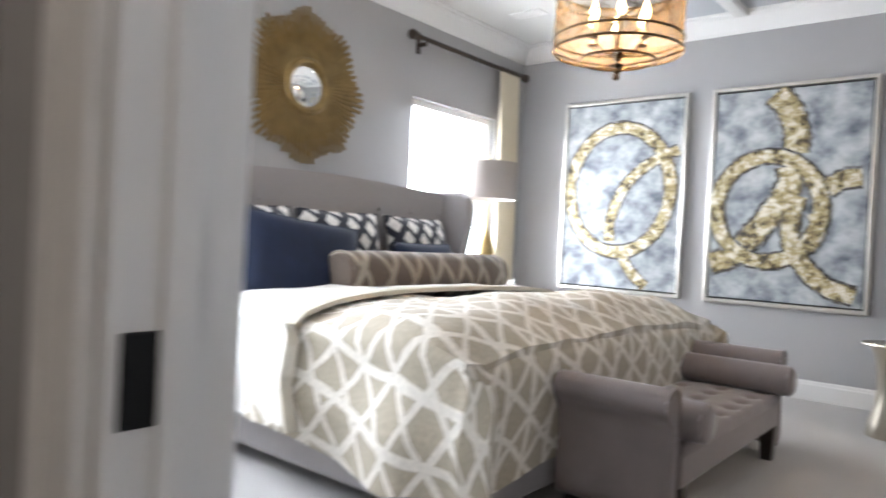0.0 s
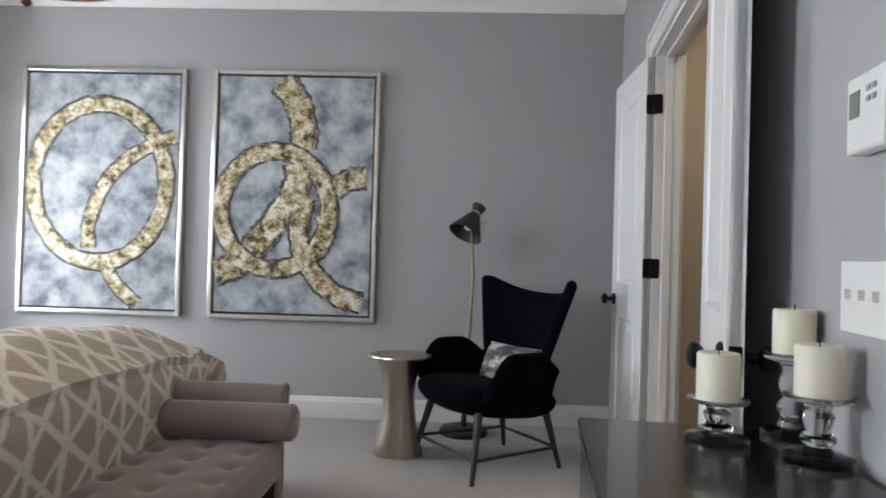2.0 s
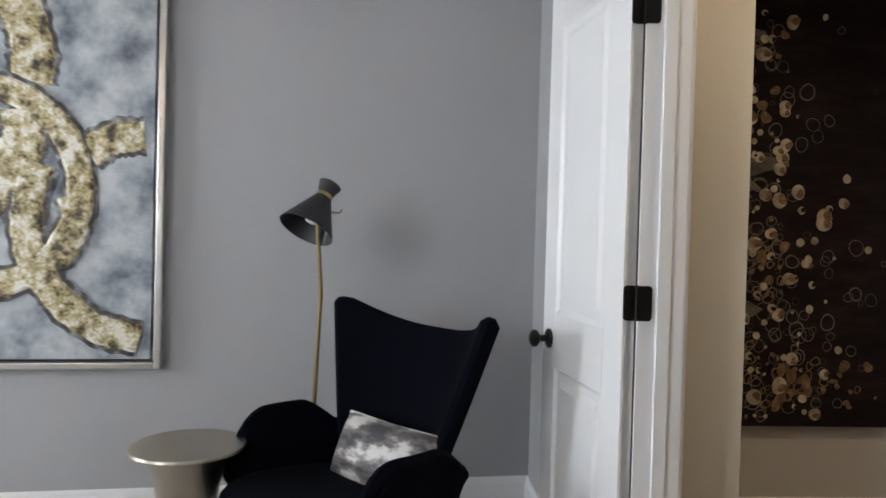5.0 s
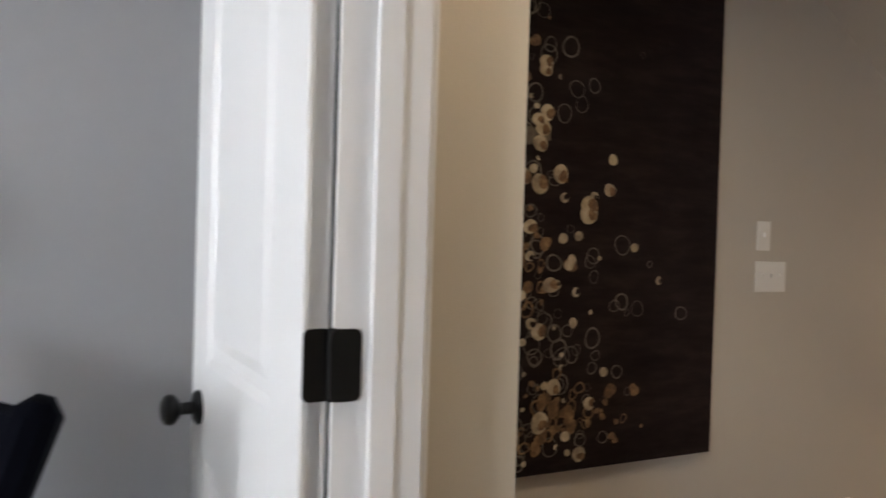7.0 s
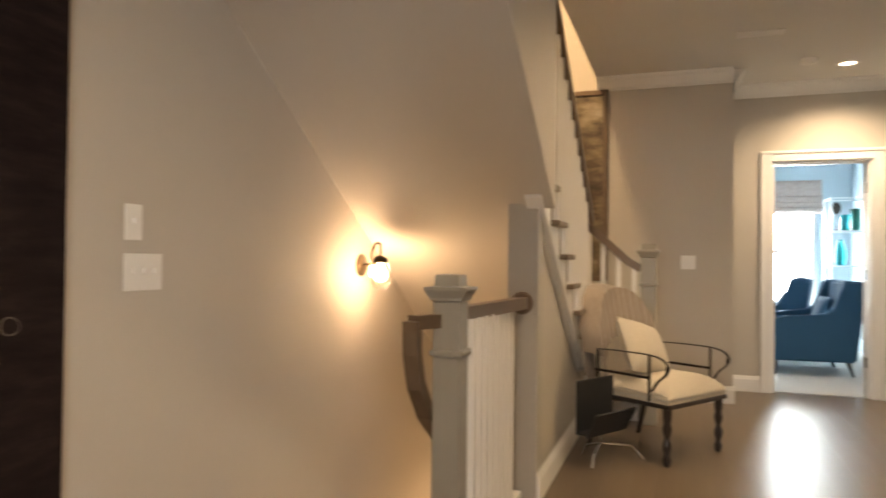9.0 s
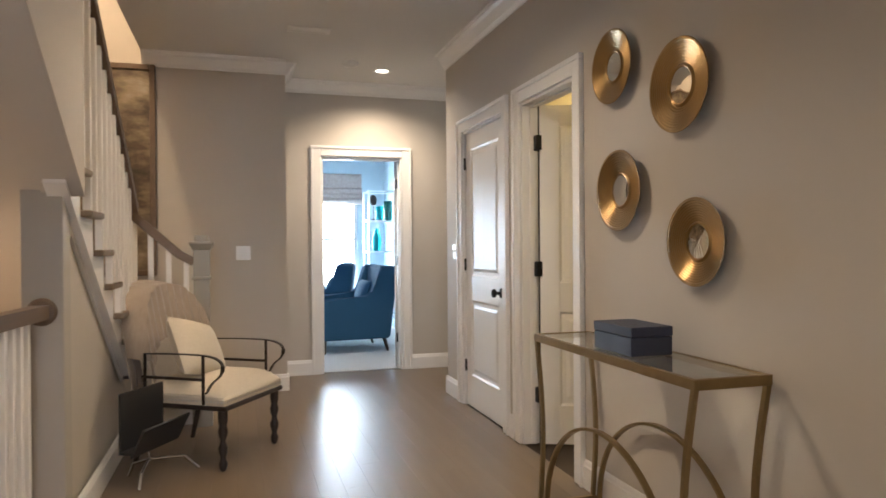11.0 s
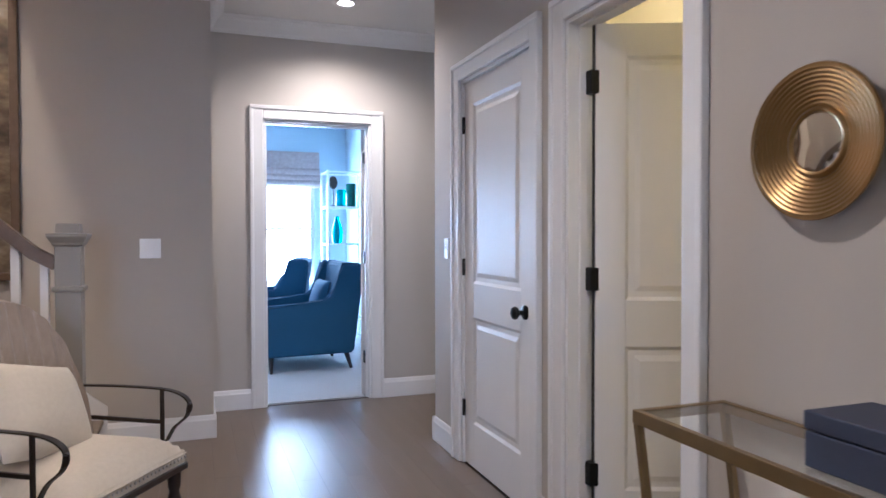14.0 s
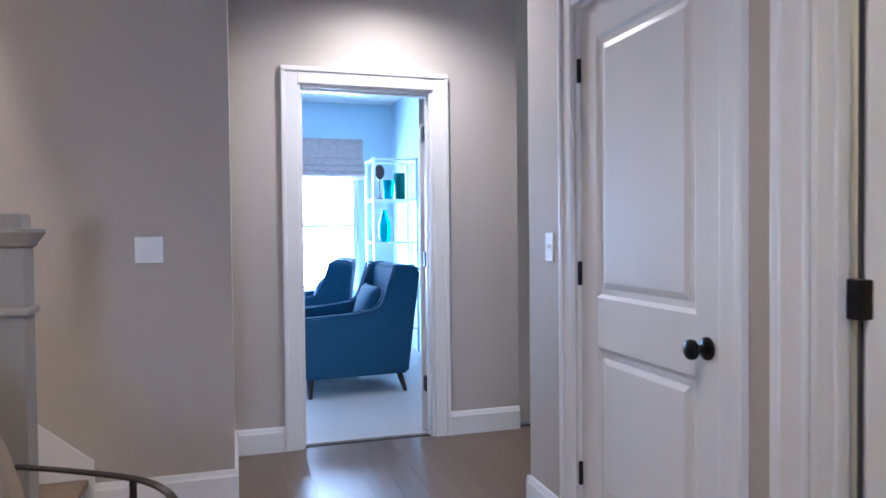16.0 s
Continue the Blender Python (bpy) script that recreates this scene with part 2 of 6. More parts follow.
# coffer beams and their fields
bm = B()
for x in (0.87, 1.54, 2.21, 2.88):
    bx(bm, x - 0.055, x + 0.055, BY + 0.1, PY - 0.1, BC - 0.06, BC - 0.003, 0.012)
for y in (-0.4, 0.55, 1.5, 2.45):
    bx(bm, 0.87, 3.4, y - 0.055, y + 0.055, BC - 0.056, BC - 0.003, 0.012)
setting("ceiling_beams", bm, M_WHITE, "white coffered ceiling beams")
setting("ceiling_field", boxes((0.87, 3.45, BY + 0.12, PY - 0.12, BC - 0.008, BC - 0.002)), M_COFFER, "pale blue-grey coffer fields")


def crown(bm, p, q, inward, top, s=0.13):
    """Crown moulding along p-q (x, y) at height top; inward: unit direction off the wall."""
    prof = [(0, -s), (0.012, -s), (0.022, -s * 0.86), (0.03, -s * 0.8), (s * 0.55, -s * 0.32), (s * 0.72, -s * 0.2), (s * 0.74, -s * 0.1), (s * 0.86, -s * 0.08), (s * 0.88, 0), (0, 0)]
    ends = []
    for e in (p, q):
        ends.append([bm.verts.new((e[0] + inward[0] * a, e[1] + inward[1] * a, top + b)) for a, b in prof])
    n = len(prof)
    bm.faces.new(ends[0])
    bm.faces.new(ends[1][::-1])
    for k in range(n):
        bm.faces.new((ends[0][k], ends[1][k], ends[1][(k + 1) % n], ends[0][(k + 1) % n]))


def base(bm, p, q, inward, h=0.14, t=0.016):
    prof = [(0, 0), (t, 0), (t, h - 0.03), (t * 0.75, h - 0.022), (t * 0.55, h - 0.008), (t * 0.3, h), (0, h)]
    ends = [[bm.verts.new((e[0] + inward[0] * a, e[1] + inward[1] * a, 0.001 + b)) for a, b in prof] for e in (p, q)]
    n = len(prof)
    bm.faces.new(ends[0])
    bm.faces.new(ends[1][::-1])
    for k in range(n):
        bm.faces.new((ends[0][k], ends[1][k], ends[1][(k + 1) % n], ends[0][(k + 1) % n]))


bm = B()
crown(bm, (WX, PY), (4.037, PY), (0, -1), BC - 0.001, 0.15)
crown(bm, (WX, BY), (WX, PY), (1, 0), BC - 0.001, 0.15)
crown(bm, (3.504, BY), (4.037, PY), (-0.9945, 0.1045), BC - 0.001, 0.15)
crown(bm, (WX, BY), (3.5, BY), (0, 1), BC - 0.001, 0.15)
setting("trim_crown_bedroom", bm, M_WHITE, "white crown moulding")
bm = B()
base(bm, (WX, PY), (4.037, PY), (0, -1))
base(bm, (WX, BY), (WX, PY), (1, 0))
base(bm, (3.916, 2.42), (4.037, PY), (-0.9945, 0.1045))
base(bm, (3.504, BY), (3.766, 1.0), (-0.9945, 0.1045))
base(bm, (WX, BY), (D0 - 0.1, BY), (0, 1))
setting("baseboard_bedroom", bm, M_WHITE, "white painted baseboard")

turn_room(built)

# hall walls, floor and ceiling
setting("wall_stub", boxes((4.03, 4.29, 2.455, YD + 0.15, 0, 3.0)), M_STRIP, "cream return wall at the bedroom entry")
EX, SX, CX = 10.885, 10.25, 9.75                # end wall, wall beside the stair foot, corner of the door wall
ST = 2.42                                      # stair side of the hall
HX = DX + 0.12
RW = 0.05                                      # face of the wall with the doors
setting("wall_stair", boxes((4.29, SX + 0.1, YD, YD + 0.12, -2.6, 5.4)), M_BEIGE, "greige wall along the stairs")
L0, L1, R0, R1 = 7.53, 8.22, 8.50, 9.32        # openings in the door wall
setting("wall_doors", boxes((4.025, L0, RW - 0.12, RW, 0, 3.0), (L0, L1, RW - 0.12, RW, 2.05, 3.0), (L1, R0, RW - 0.12, RW, 0, 3.0), (R0, R1, RW - 0.12, RW, 2.05, 3.0), (R1, CX, RW - 0.12, RW, 0, 3.0),
        (CX - 0.12, CX, -3.0, RW - 0.12, 0, 3.0)), M_BEIGE, "greige hall wall with two panel doors")
E0, E1 = 0.16, 0.94                            # doorway in the end wall
setting("wall_end", boxes((EX, EX + 0.12, -0.38, E0, 0, 3.0), (EX, EX + 0.12, E0, E1, 2.05, 3.0), (EX, EX + 0.12, E1, 1.36, 0, 3.0)), M_BEIGE, "greige end wall with a cased doorway")
setting("wall_stair_foot", boxes((SX, EX, 1.30, 1.42, 0, 3.0), (SX, SX + 0.12, 1.42, YD + 0.12, 0, 5.4)), M_BEIGE, "greige wall at the foot of the stairs")
setting("wall_passage", boxes((CX - 0.12, 15.1, -3.12, -3.0, 0, 3.0)), M_BEIGE)
setting("ceiling_hall", boxes((HX, EX + 0.1, -3.0, ST - 0.02, HC, HC + 0.2), (4.2, 6.3, ST - 0.02, YD, HC, HC + 0.2)), M_CEIL, "white hall ceiling")
setting("floor_hall", boxes((3.97, EX + 0.1, -3.0, ST - 0.02, -0.14, -0.012), (3.97, 6.45, ST - 0.02, YD, -0.14, -0.012), (9.3, SX, ST - 0.02, YD, -0.14, -0.012)), M_GAP, "subfloor below the oak planks")
setting("wall_upper", boxes((3.9, SX + 0.12, ST - 0.14, ST - 0.02, HC + 0.2, 5.4), (6.2, 6.3, ST - 0.02, YD, HC + 0.2, 5.4)), M_BEIGE)
setting("ceiling_upper", boxes((3.9, SX + 0.12, ST - 0.14, YD + 0.12, 5.4, 5.5)), M_CEIL)
setting("wall_lower", boxes((6.3, 10.4, ST - 0.14, ST - 0.02, -2.6, -0.14), (10.3, 10.4, ST - 0.02, YD, -2.6, -0.14), (6.2, 6.32, ST - 0.02, YD, -2.6, -0.14)), M_BEIGE)
setting("floor_lower", boxes((6.2, 10.4, ST - 0.14, YD + 0.1, -2.7, -2.6)), M_BEIGE)
bm = B()
crown(bm, (HX, RW), (CX, RW), (0, 1), HC - 0.001, 0.11)
crown(bm, (EX, -0.38), (EX, 1.30), (-1, 0), HC - 0.001, 0.11)
crown(bm, (SX, 1.30), (SX, ST - 0.02), (-1, 0), HC - 0.001, 0.11)
crown(bm, (SX, 1.30), (EX, 1.30), (0, -1), HC - 0.001, 0.11)
crown(bm, (CX, -3.0), (CX, RW), (1, 0), HC - 0.001, 0.11)
crown(bm, (4.29, YD), (6.3, YD), (0, -1), HC - 0.001, 0.11)
setting("trim_crown_hall", bm, M_WHITE, "white crown moulding")
bm = B()
base(bm, (HX, RW), (L0 - 0.09, RW), (0, 1))
base(bm, (L1 + 0.09, RW), (R0 - 0.09, RW), (0, 1))
base(bm, (R1 + 0.09, RW), (CX, RW), (0, 1))
base(bm, (CX, -3.0), (CX, RW + 0.016), (1, 0))
base(bm, (EX, -0.38), (EX, E0 - 0.09), (-1, 0))
base(bm, (EX, E1 + 0.09), (EX, 1.30), (-1, 0))
base(bm, (SX, 1.30), (EX, 1.30), (0, -1))
base(bm, (SX, 1.284), (SX, 1.93), (-1, 0))
base(bm, (4.29, YD), (6.42, YD), (0, -1))
base(bm, (4.29, 2.455), (4.29, YD), (1, 0))
setting("baseboard_hall", bm, M_WHITE, "white painted baseboard")

# room at the end of the hall
RX, RY = 15.0, -0.52
WB = (-0.10, 1.75, 0.57, 2.05)
setting("wall_far_room", boxes((RX, RX + 0.15, RY, WB[0], 0, 3.0), (RX, RX + 0.15, WB[0], WB[1], 0, WB[2]), (RX, RX + 0.15, WB[0], WB[1], WB[3], 3.0), (RX, RX + 0.15, WB[1], 3.6, 0, 3.0),
        (EX + 0.12, RX, RY - 0.1, RY, 0, 3.0), (EX + 0.12, RX + 0.15, 3.5, 3.6, 0, 3.0), (EX + 0.12, EX + 0.24, 1.42, 3.5, 0, 3.0),
        ),
        mat("pale blue wall paint", (0.48, 0.58, 0.65), 0.75, scale=2, amount=0.3), "pale blue painted walls of the sitting room")
# the last block is added to cover the blue wall in the camera's view
setting("wall_passage_end", boxes((RX, RX + 0.15, -3.1, -2.15, 0, 3.0), (RX, RX + 0.15, -2.15, -1.35, 0, 0.57), (RX, RX + 0.15, -2.15, -1.35, 2.05, 3.0), (RX, RX + 0.15, -1.35, RY - 0.125, 0, 3.0),
        (EX + 0.121, RX, RY - 0.125, RY - 0.101, 0, 3.0), (EX + 0.121, EX + 0.26, RY - 0.101, -0.385, 0, 2.7)), M_STRIP, "cream walls at the end of the side passage")
setting("floor_far_room", boxes((EX + 0.1, RX + 0.1, -3.1, 3.6, -0.12, -0.001)), M_CARPET, "pale carpet in the sitting room")
setting("ceiling_far_room", boxes((EX + 0.1, RX + 0.1, -3.1, 3.6, HC, HC + 0.15)), M_CEIL)


def casing(bm, axis, face, out, a0, a1, top, w=0.088, t=0.02):
    """Door casing on a wall face: two legs and a head with an outer bead. axis: the wall's normal."""
    d = out * t
    lo, hi = sorted((face, face + d))
    lo2, hi2 = sorted((face, face + out * (t + 0.01)))
    for (u0, u1, z0, z1) in ((a0 - w, a0, 0.001, top + w), (a1, a1 + w, 0.001, top + w), (a0, a1, top, top + w)):
        if axis == "x":
            bx(bm, lo, hi, u0, u1, z0, z1, 0.005)
        else:
            bx(bm, u0, u1, lo, hi, z0, z1, 0.005)
    for (u0, u1, z0, z1) in ((a0 - w - 0.004, a0 - w + 0.02, 0.001, top + w - 0.02), (a1 + w - 0.02, a1 + w + 0.004, 0.001, top + w - 0.02), (a0 - w - 0.004, a1 + w + 0.004, top + w - 0.02, top + w + 0.006)):
        if axis == "x":
            bx(bm, lo2, hi2, u0, u1, z0, z1, 0.005)
        else:
            bx(bm, u0, u1, lo2, hi2, z0, z1, 0.005)


def jamb(bm, axis, f0, f1, a0, a1, top, t=0.018):
    """Jamb boards lining an opening, with a stop."""
    for (u0, u1, z0, z1) in ((a0, a0 + t, 0.001, top), (a1 - t, a1, 0.001, top), (a0 + t, a1 - t, top - t, top)):
        if axis == "x":
            bx(bm, f0, f1, u0, u1, z0, z1, 0.002)
        else:
            bx(bm, u0, u1, f0, f1, z0, z1, 0.002)
    m = (f0 + f1) / 2
    for (u0, u1, z0, z1) in ((a0 + t, a0 + t + 0.011, 0.001, top - t), (a1 - t - 0.011, a1 - t, 0.001, top - t), (a0 + t, a1 - t, top - t - 0.011, top - t)):
        if axis == "x":
            bx(bm, m - 0.015, m + 0.02, u0, u1, z0, z1, 0.002)
        else:
            bx(bm, u0, u1, m - 0.02, m + 0.015, z0, z1, 0.002)


for name, axis, f0, f1, a0, a1 in (("trim_double_door", "x", 0.0, 0.12, O0, O1), ("trim_entry_door", "y", BY - 0.14, BY, D0, D1), ("trim_open_door", "y", RW - 0.12, RW, L0, L1),
                                   ("trim_closed_door", "y", RW - 0.12, RW, R0, R1), ("trim_end_door", "x", EX, EX + 0.12, E0, E1)):
    bm = B()
    casing(bm, axis, f0, -1, a0, a1, 2.05)
    casing(bm, axis, f1, 1, a0, a1, 2.05)
    jamb(bm, axis, f0 - 0.002, f1 + 0.002, a0, a1, 2.05)
    built = {o.name for o in scene.objects}
    setting(name, askew(bm) if name == "trim_double_door" else bm, M_WHITE, "white painted door casing and jamb")
    if name in ("trim_double_door", "trim_entry_door"):
        turn_room(built)

# ---- windows ----


def window(name, x, y0, y1, z0, z1, glow, side):
    """A sash window in a wall of the plane x; side: +1 the outside lies at larger x."""
    bm = B()
    d = 0.1 * side
    lo, hi = sorted((x + d * 0.55, x + d))
    for r in ((y0, y0 + 0.05, z0, z1), (y1 - 0.05, y1, z0, z1), (y0 + 0.05, y1 - 0.05, z0, z0 + 0.05), (y0 + 0.05, y1 - 0.05, z1 - 0.05, z1), (y0 + 0.05, y1 - 0.05, (z0 + z1) / 2 - 0.02, (z0 + z1) / 2 + 0.02)):
        bx(bm, lo, hi, *r, bevel=0.004)
    w = setting(name, bm, M_WHITE, "white sash window in bright daylight")
    lo, hi = sorted((x - 0.03 * side, x + d * 0.5))
    part("window_sill", boxes((lo, hi, y0 - 0.02, y1 + 0.02, z0 - 0.025, z0 + 0.001), bevel=0.004), M_WHITE, w)
    ob = setting("backdrop", boxes((x + 1.6 * side - 0.01, x + 1.6 * side, y0 - 2.2, y1 + 2.2, z0 - 2.0, z1 + 2.2)), glow, "overexposed bright daylight outside")
    return w


built = {o.name for o in scene.objects}
window("window_1", WX, *W1, M_GLASSY, -1)
# unseen second window, added by symmetry as a source for the bed
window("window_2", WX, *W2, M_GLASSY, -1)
turn_room(built)
window("window_3", RX, *WB, M_GLASSB, 1)
window("window_4", RX, -2.15, -1.35, 0.57, 2.05, M_GLASSB, 1)
# ---- doors ----


# dark colour that stands for the shadow inside the hinge gap
M_HINGE_SHADE = mat("dark hinge gap shade", (0.045, 0.043, 0.042), 0.8, scale=30, amount=0.4)


def door_leaf(name, w, m, knob_at=None, hinge_side=None, label="white two-panel door", side=1, knob_both=True):
    """A two-panel door. Local x runs from the hinge edge to the free edge, y is the thickness, z up."""
    d = tagged(new(name), label, "door", "", "structure")
    d.matrix_world = m
    h, t = 2.03, 0.035
    bm = B()
    bx(bm, 0, w, -t / 2 + 0.008, t / 2 - 0.008, 0.008, h)
    st, lock = 0.115, 0.885
    for r in ((0, st, 0.008, h), (w - st, w, 0.008, h), (st, w - st, 0.008, 0.24), (st, w - st, h - 0.125, h), (st, w - st, lock - 0.09, lock + 0.09)):
        bx(bm, r[0], r[1], -t / 2, t / 2, r[2], r[3], 0.0015, 1)
    body = part("door_panel", bm, M_WHITE, d)
    for z0, z1 in ((0.24, lock - 0.09), (lock + 0.09, h - 0.125)):
        bm = B()
        x0, x1 = st, w - st
        for s in (-1, 1):
            y0, y1, y2 = s * (t / 2 - 0.0006), s * (t / 2 - 0.009), s * (t / 2 - 0.002)
            rings = []
            for k, y in ((0.0, y0), (0.014, y1), (0.030, y1), (0.055, y2)):
                rings.append([bm.verts.new(v) for v in ((x0 + k, y, z0 + k), (x1 - k, y, z0 + k), (x1 - k, y, z1 - k), (x0 + k, y, z1 - k))])
            for a, b in zip(rings, rings[1:]):
                for k in range(4):
                    bm.faces.new((a[k], a[(k + 1) % 4], b[(k + 1) % 4], b[k]))
            bm.faces.new(rings[-1])
        part("raised_panel", bm, M_WHITE, d)
    # a dark strip paints the shade between the hinge edge and the jamb
    if name in ("door_1", "door_4"):
        part("seal_strip", boxes((-0.004, 0.012, -0.0225, -0.0178, 0.008, h)) if name == "door_1" else boxes((-0.010, -0.0005, -0.004, 0.004, 0.008, h)), M_HINGE_SHADE, d, "dark strip standing for the shaded gap at the hinge edge")
    if knob_at:
        for s in ((-1, 1) if knob_both else (side,)):
            bm = B()
            lathe(bm, [(0.032, 0), (0.032, 0.006), (0.026, 0.011), (0.012, 0.014), (0.011, 0.034), (0.018, 0.038), (0.027, 0.046), (0.029, 0.054), (0.026, 0.062), (0.016, 0.068), (0.004, 0.070)], 24,
                  Matrix.Translation((w - 0.065, s * t / 2, 0.885)) @ Matrix.Rotation(radians(-90 * s), 4, 'X'))
            part("door_knob", bm, M_BLACK, d, "black metal knob", True)
        part("latch_plate", boxes((w - 0.001, w + 0.0015, -0.0125, 0.0125, 0.855, 0.915)), M_BLACK, d, "black latch plate")
    return d


ZH = (0.30, 1.055, 1.81)


def rounded_plate(y0, y1, z, h, c=0.009, t=0.0035):
    """A thin upright plate at x just below 0, from y0 to y1, with rounded corners."""
    poly = []
    for cy, cz, a0 in ((y1 - c, z + h - c, 0), (y0 + c, z + h - c, 90), (y0 + c, z - h + c, 180), (y1 - c, z - h + c, 270)):
        poly += [(cy + c * math.cos(radians(a0 + k * 30)), cz + c * math.sin(radians(a0 + k * 30))) for k in range(4)]
    return prism(B(), poly, "x", -t, -0.0003)


built = {o.name for o in scene.objects}
# left leaf folded back against the bedroom wall, right leaf nearly so
DLM = EM @ pose(-0.022, -0.012, 0, 0, 0, 97)
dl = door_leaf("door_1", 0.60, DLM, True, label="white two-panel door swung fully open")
dr = door_leaf("door_2", 0.60, EM @ pose(-0.03, O0 - 0.004, 0, 0, 0, -90 - 8), True, label="white two-panel door swung open beside the dresser")
for z in ZH:
    bm = rounded_plate(-0.0195, 0.0165, z, 0.045)
    h = part("hinge", bm, M_BLACK, dl, "black butt hinge")
    part("pin", lathe(B(), [(0.004, z - 0.046), (0.0062, z - 0.045), (0.0062, z + 0.045), (0.004, z + 0.046)], 10, Matrix.Translation((-0.0045, -0.0205, 0))), M_BLACK, h, "", True)
    bm = rounded_plate(-0.034, 0.006, z, 0.045)
    bmesh.ops.transform(bm, matrix=EM @ pose(0.0, -0.0205, 0, 0, 0, 90), verts=bm.verts[:])
    part("hinge_leaf", bm, M_BLACK, dl, "black hinge leaf on the jamb").matrix_parent_inverse = dl.matrix_world.inverted()
for z in ZH:
    bm = B()
    bx(bm, 0.0, 0.004, -0.0185, 0.02, z - 0.045, z + 0.045, 0.0006, 1)
    part("hinge", bm, M_BLACK, dr, "black butt hinge")
turn_room(built)
# closed door of the hall (hinges on its far side), half-open door beside it, end doorway's door folded inward
dc = door_leaf("door_3", R1 - R0 - 0.04, pose(R1 - 0.02, RW - 0.03, 0, 0, 0, 180), True, label="closed white two-panel door")
for z in ZH:
    part("hinge", boxes((-0.008, 0.006, -0.032, -0.016, z - 0.045, z + 0.045), bevel=0.003), M_BLACK, dc, "black butt hinge")
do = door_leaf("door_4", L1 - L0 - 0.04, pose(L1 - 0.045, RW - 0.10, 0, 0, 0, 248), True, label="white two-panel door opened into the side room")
for z in ZH:
    part("hinge", boxes((L1 - 0.066, L1 - 0.018, RW - 0.118, RW - 0.07, z - 0.045, z + 0.045), bevel=0.004), M_BLACK, do, "black butt hinge").matrix_parent_inverse = do.matrix_world.inverted()
de = door_leaf("door_5", E1 - E0 - 0.04, pose(EX + 0.13, E0 + 0.03, 0, 0, 0, -24), True, label="white two-panel door opened into the sitting room")
for z in ZH:
    part("hinge", boxes((EX + 0.07, EX + 0.125, E0 + 0.017, E0 + 0.036, z - 0.045, z + 0.045), bevel=0.003), M_BLACK, de, "black butt hinge").matrix_parent_inverse = de.matrix_world.inverted()
# strike plate of the entry doorway
part("strike_plate", boxes((D0 + 0.017, D0 + 0.0225, BY - 0.128, BY - 0.062, 0.80, 0.895), bevel=0.0026), M_BLACK, bpy.data.objects["trim_entry_door"], "black strike plate")
# side room behind the half-open door, and closet behind the closed one
setting("wall_side_room", boxes((6.6, 6.7, -2.6, RW - 0.12, 0, 2.9), (8.45, 8.55, -2.6, RW - 0.12, 0, 2.9), (6.6, 8.55, -2.7, -2.6, 0, 2.9)), mat("warm cream wall paint", (0.62, 0.56, 0.42), 0.75, scale=2, amount=0.3), "plain cream walls of the side room")
setting("ceiling_side_room", boxes((6.6, 8.55, -2.7, RW - 0.12, 2.6, 2.7)), M_CEIL)

# ---- stairs ----
RISE, RUN = 0.17, 0.255
M_TREAD = mat("stained tread wood", (0.20, 0.145, 0.095), 0.42, second=(0.13, 0.092, 0.06), scale=5, amount=0.8, stretch=(4, 0.5, 4))
stairs = thing("staircase", "white staircase with stained wooden treads and rails", "staircase")
stairs["kind"] = "structure"
N0X, LZ = 8.89, 0.51
# two starting steps and a landing, then the flight that climbs back over the lower flight
for k in range(2):
    y0, y1 = 1.93 + k * 0.25, 1.93 + (k + 1) * 0.25
    part("riser", boxes((9.34, SX - 0.02, y0, y1 if k == 0 else ST, 0.0, RISE * (k + 1) - 0.03)), M_WHITE, stairs)
    part("tread", boxes((9.30, SX - 0.02, y0 - 0.03, y1, RISE * (k + 1) - 0.03, RISE * (k + 1)), bevel=0.008), M_TREAD, stairs)
part("landing", boxes((N0X + 0.03, SX - 0.001, ST - 0.02, YD - 0.001, LZ - 0.03, LZ), bevel=0.004), M_TREAD, stairs)
part("landing_base", boxes((N0X + 0.06, SX - 0.001, ST, YD - 0.001, -0.012, LZ - 0.03)), M_WHITE, stairs)
NS = 13
for k in range(NS):
    x1 = N0X - k * RUN
    z = LZ + RISE * (k + 1)
    part("tread", boxes((x1 - RUN, x1 + 0.03, ST - 0.145, YD - 0.002, z - 0.03, z), bevel=0.008), M_TREAD, stairs)
    part("riser", boxes((x1 - 0.018, x1, ST - 0.06, YD - 0.002, z - RISE, z - 0.03)), M_WHITE, stairs)


def flight(x, off=0.0):
    """Height of the nosing line of the upper flight at x."""
    return LZ + RISE + (N0X - x) / RUN * RISE + off


# outer stringer and the plastered slope under the flight
XT = N0X - NS * RUN
XE = 7.45
stringer = []
XT2 = N0X - 6 * RUN
for k in range(6):
    x1, z = N0X - k * RUN, LZ + RISE * (k + 1) - 0.031
    stringer += [(x1, z - RISE + 0.001), (x1, z)]
bm = B()
prism(bm, [(N0X, LZ - 0.1)] + stringer + [(XT2, stringer[-1][1]), (XT2, flight(XT2, -0.25)), (N0X, flight(N0X, -0.25))], "y", ST - 0.10, ST - 0.02)
part("stringer", bm, M_WHITE, stairs, "white painted outer stringer")
bm = B()
prism(bm, [(N0X + 0.3, flight(N0X + 0.3, -0.225)), (XT, flight(XT, -0.225)), (XT, flight(XT, -0.205)), (N0X + 0.3, flight(N0X + 0.3, -0.205))], "y", ST - 0.055, YD - 0.001)
setting("ceiling_stair_slope", bm, M_BEIGE, "smooth plaster slope under the stairs")
bm = B()
prism(bm, [(5.9, HC), (7.45, HC), (7.45, flight(7.45, -0.235)), (6.0, flight(6.0, -0.235) if flight(6.0, -0.235) < HC else HC - 0.02)], "y", ST - 0.15, ST - 0.0)
setting("wall_stair_upper", bm, M_BEIGE, "greige wall enclosing the upper part of the stairs")
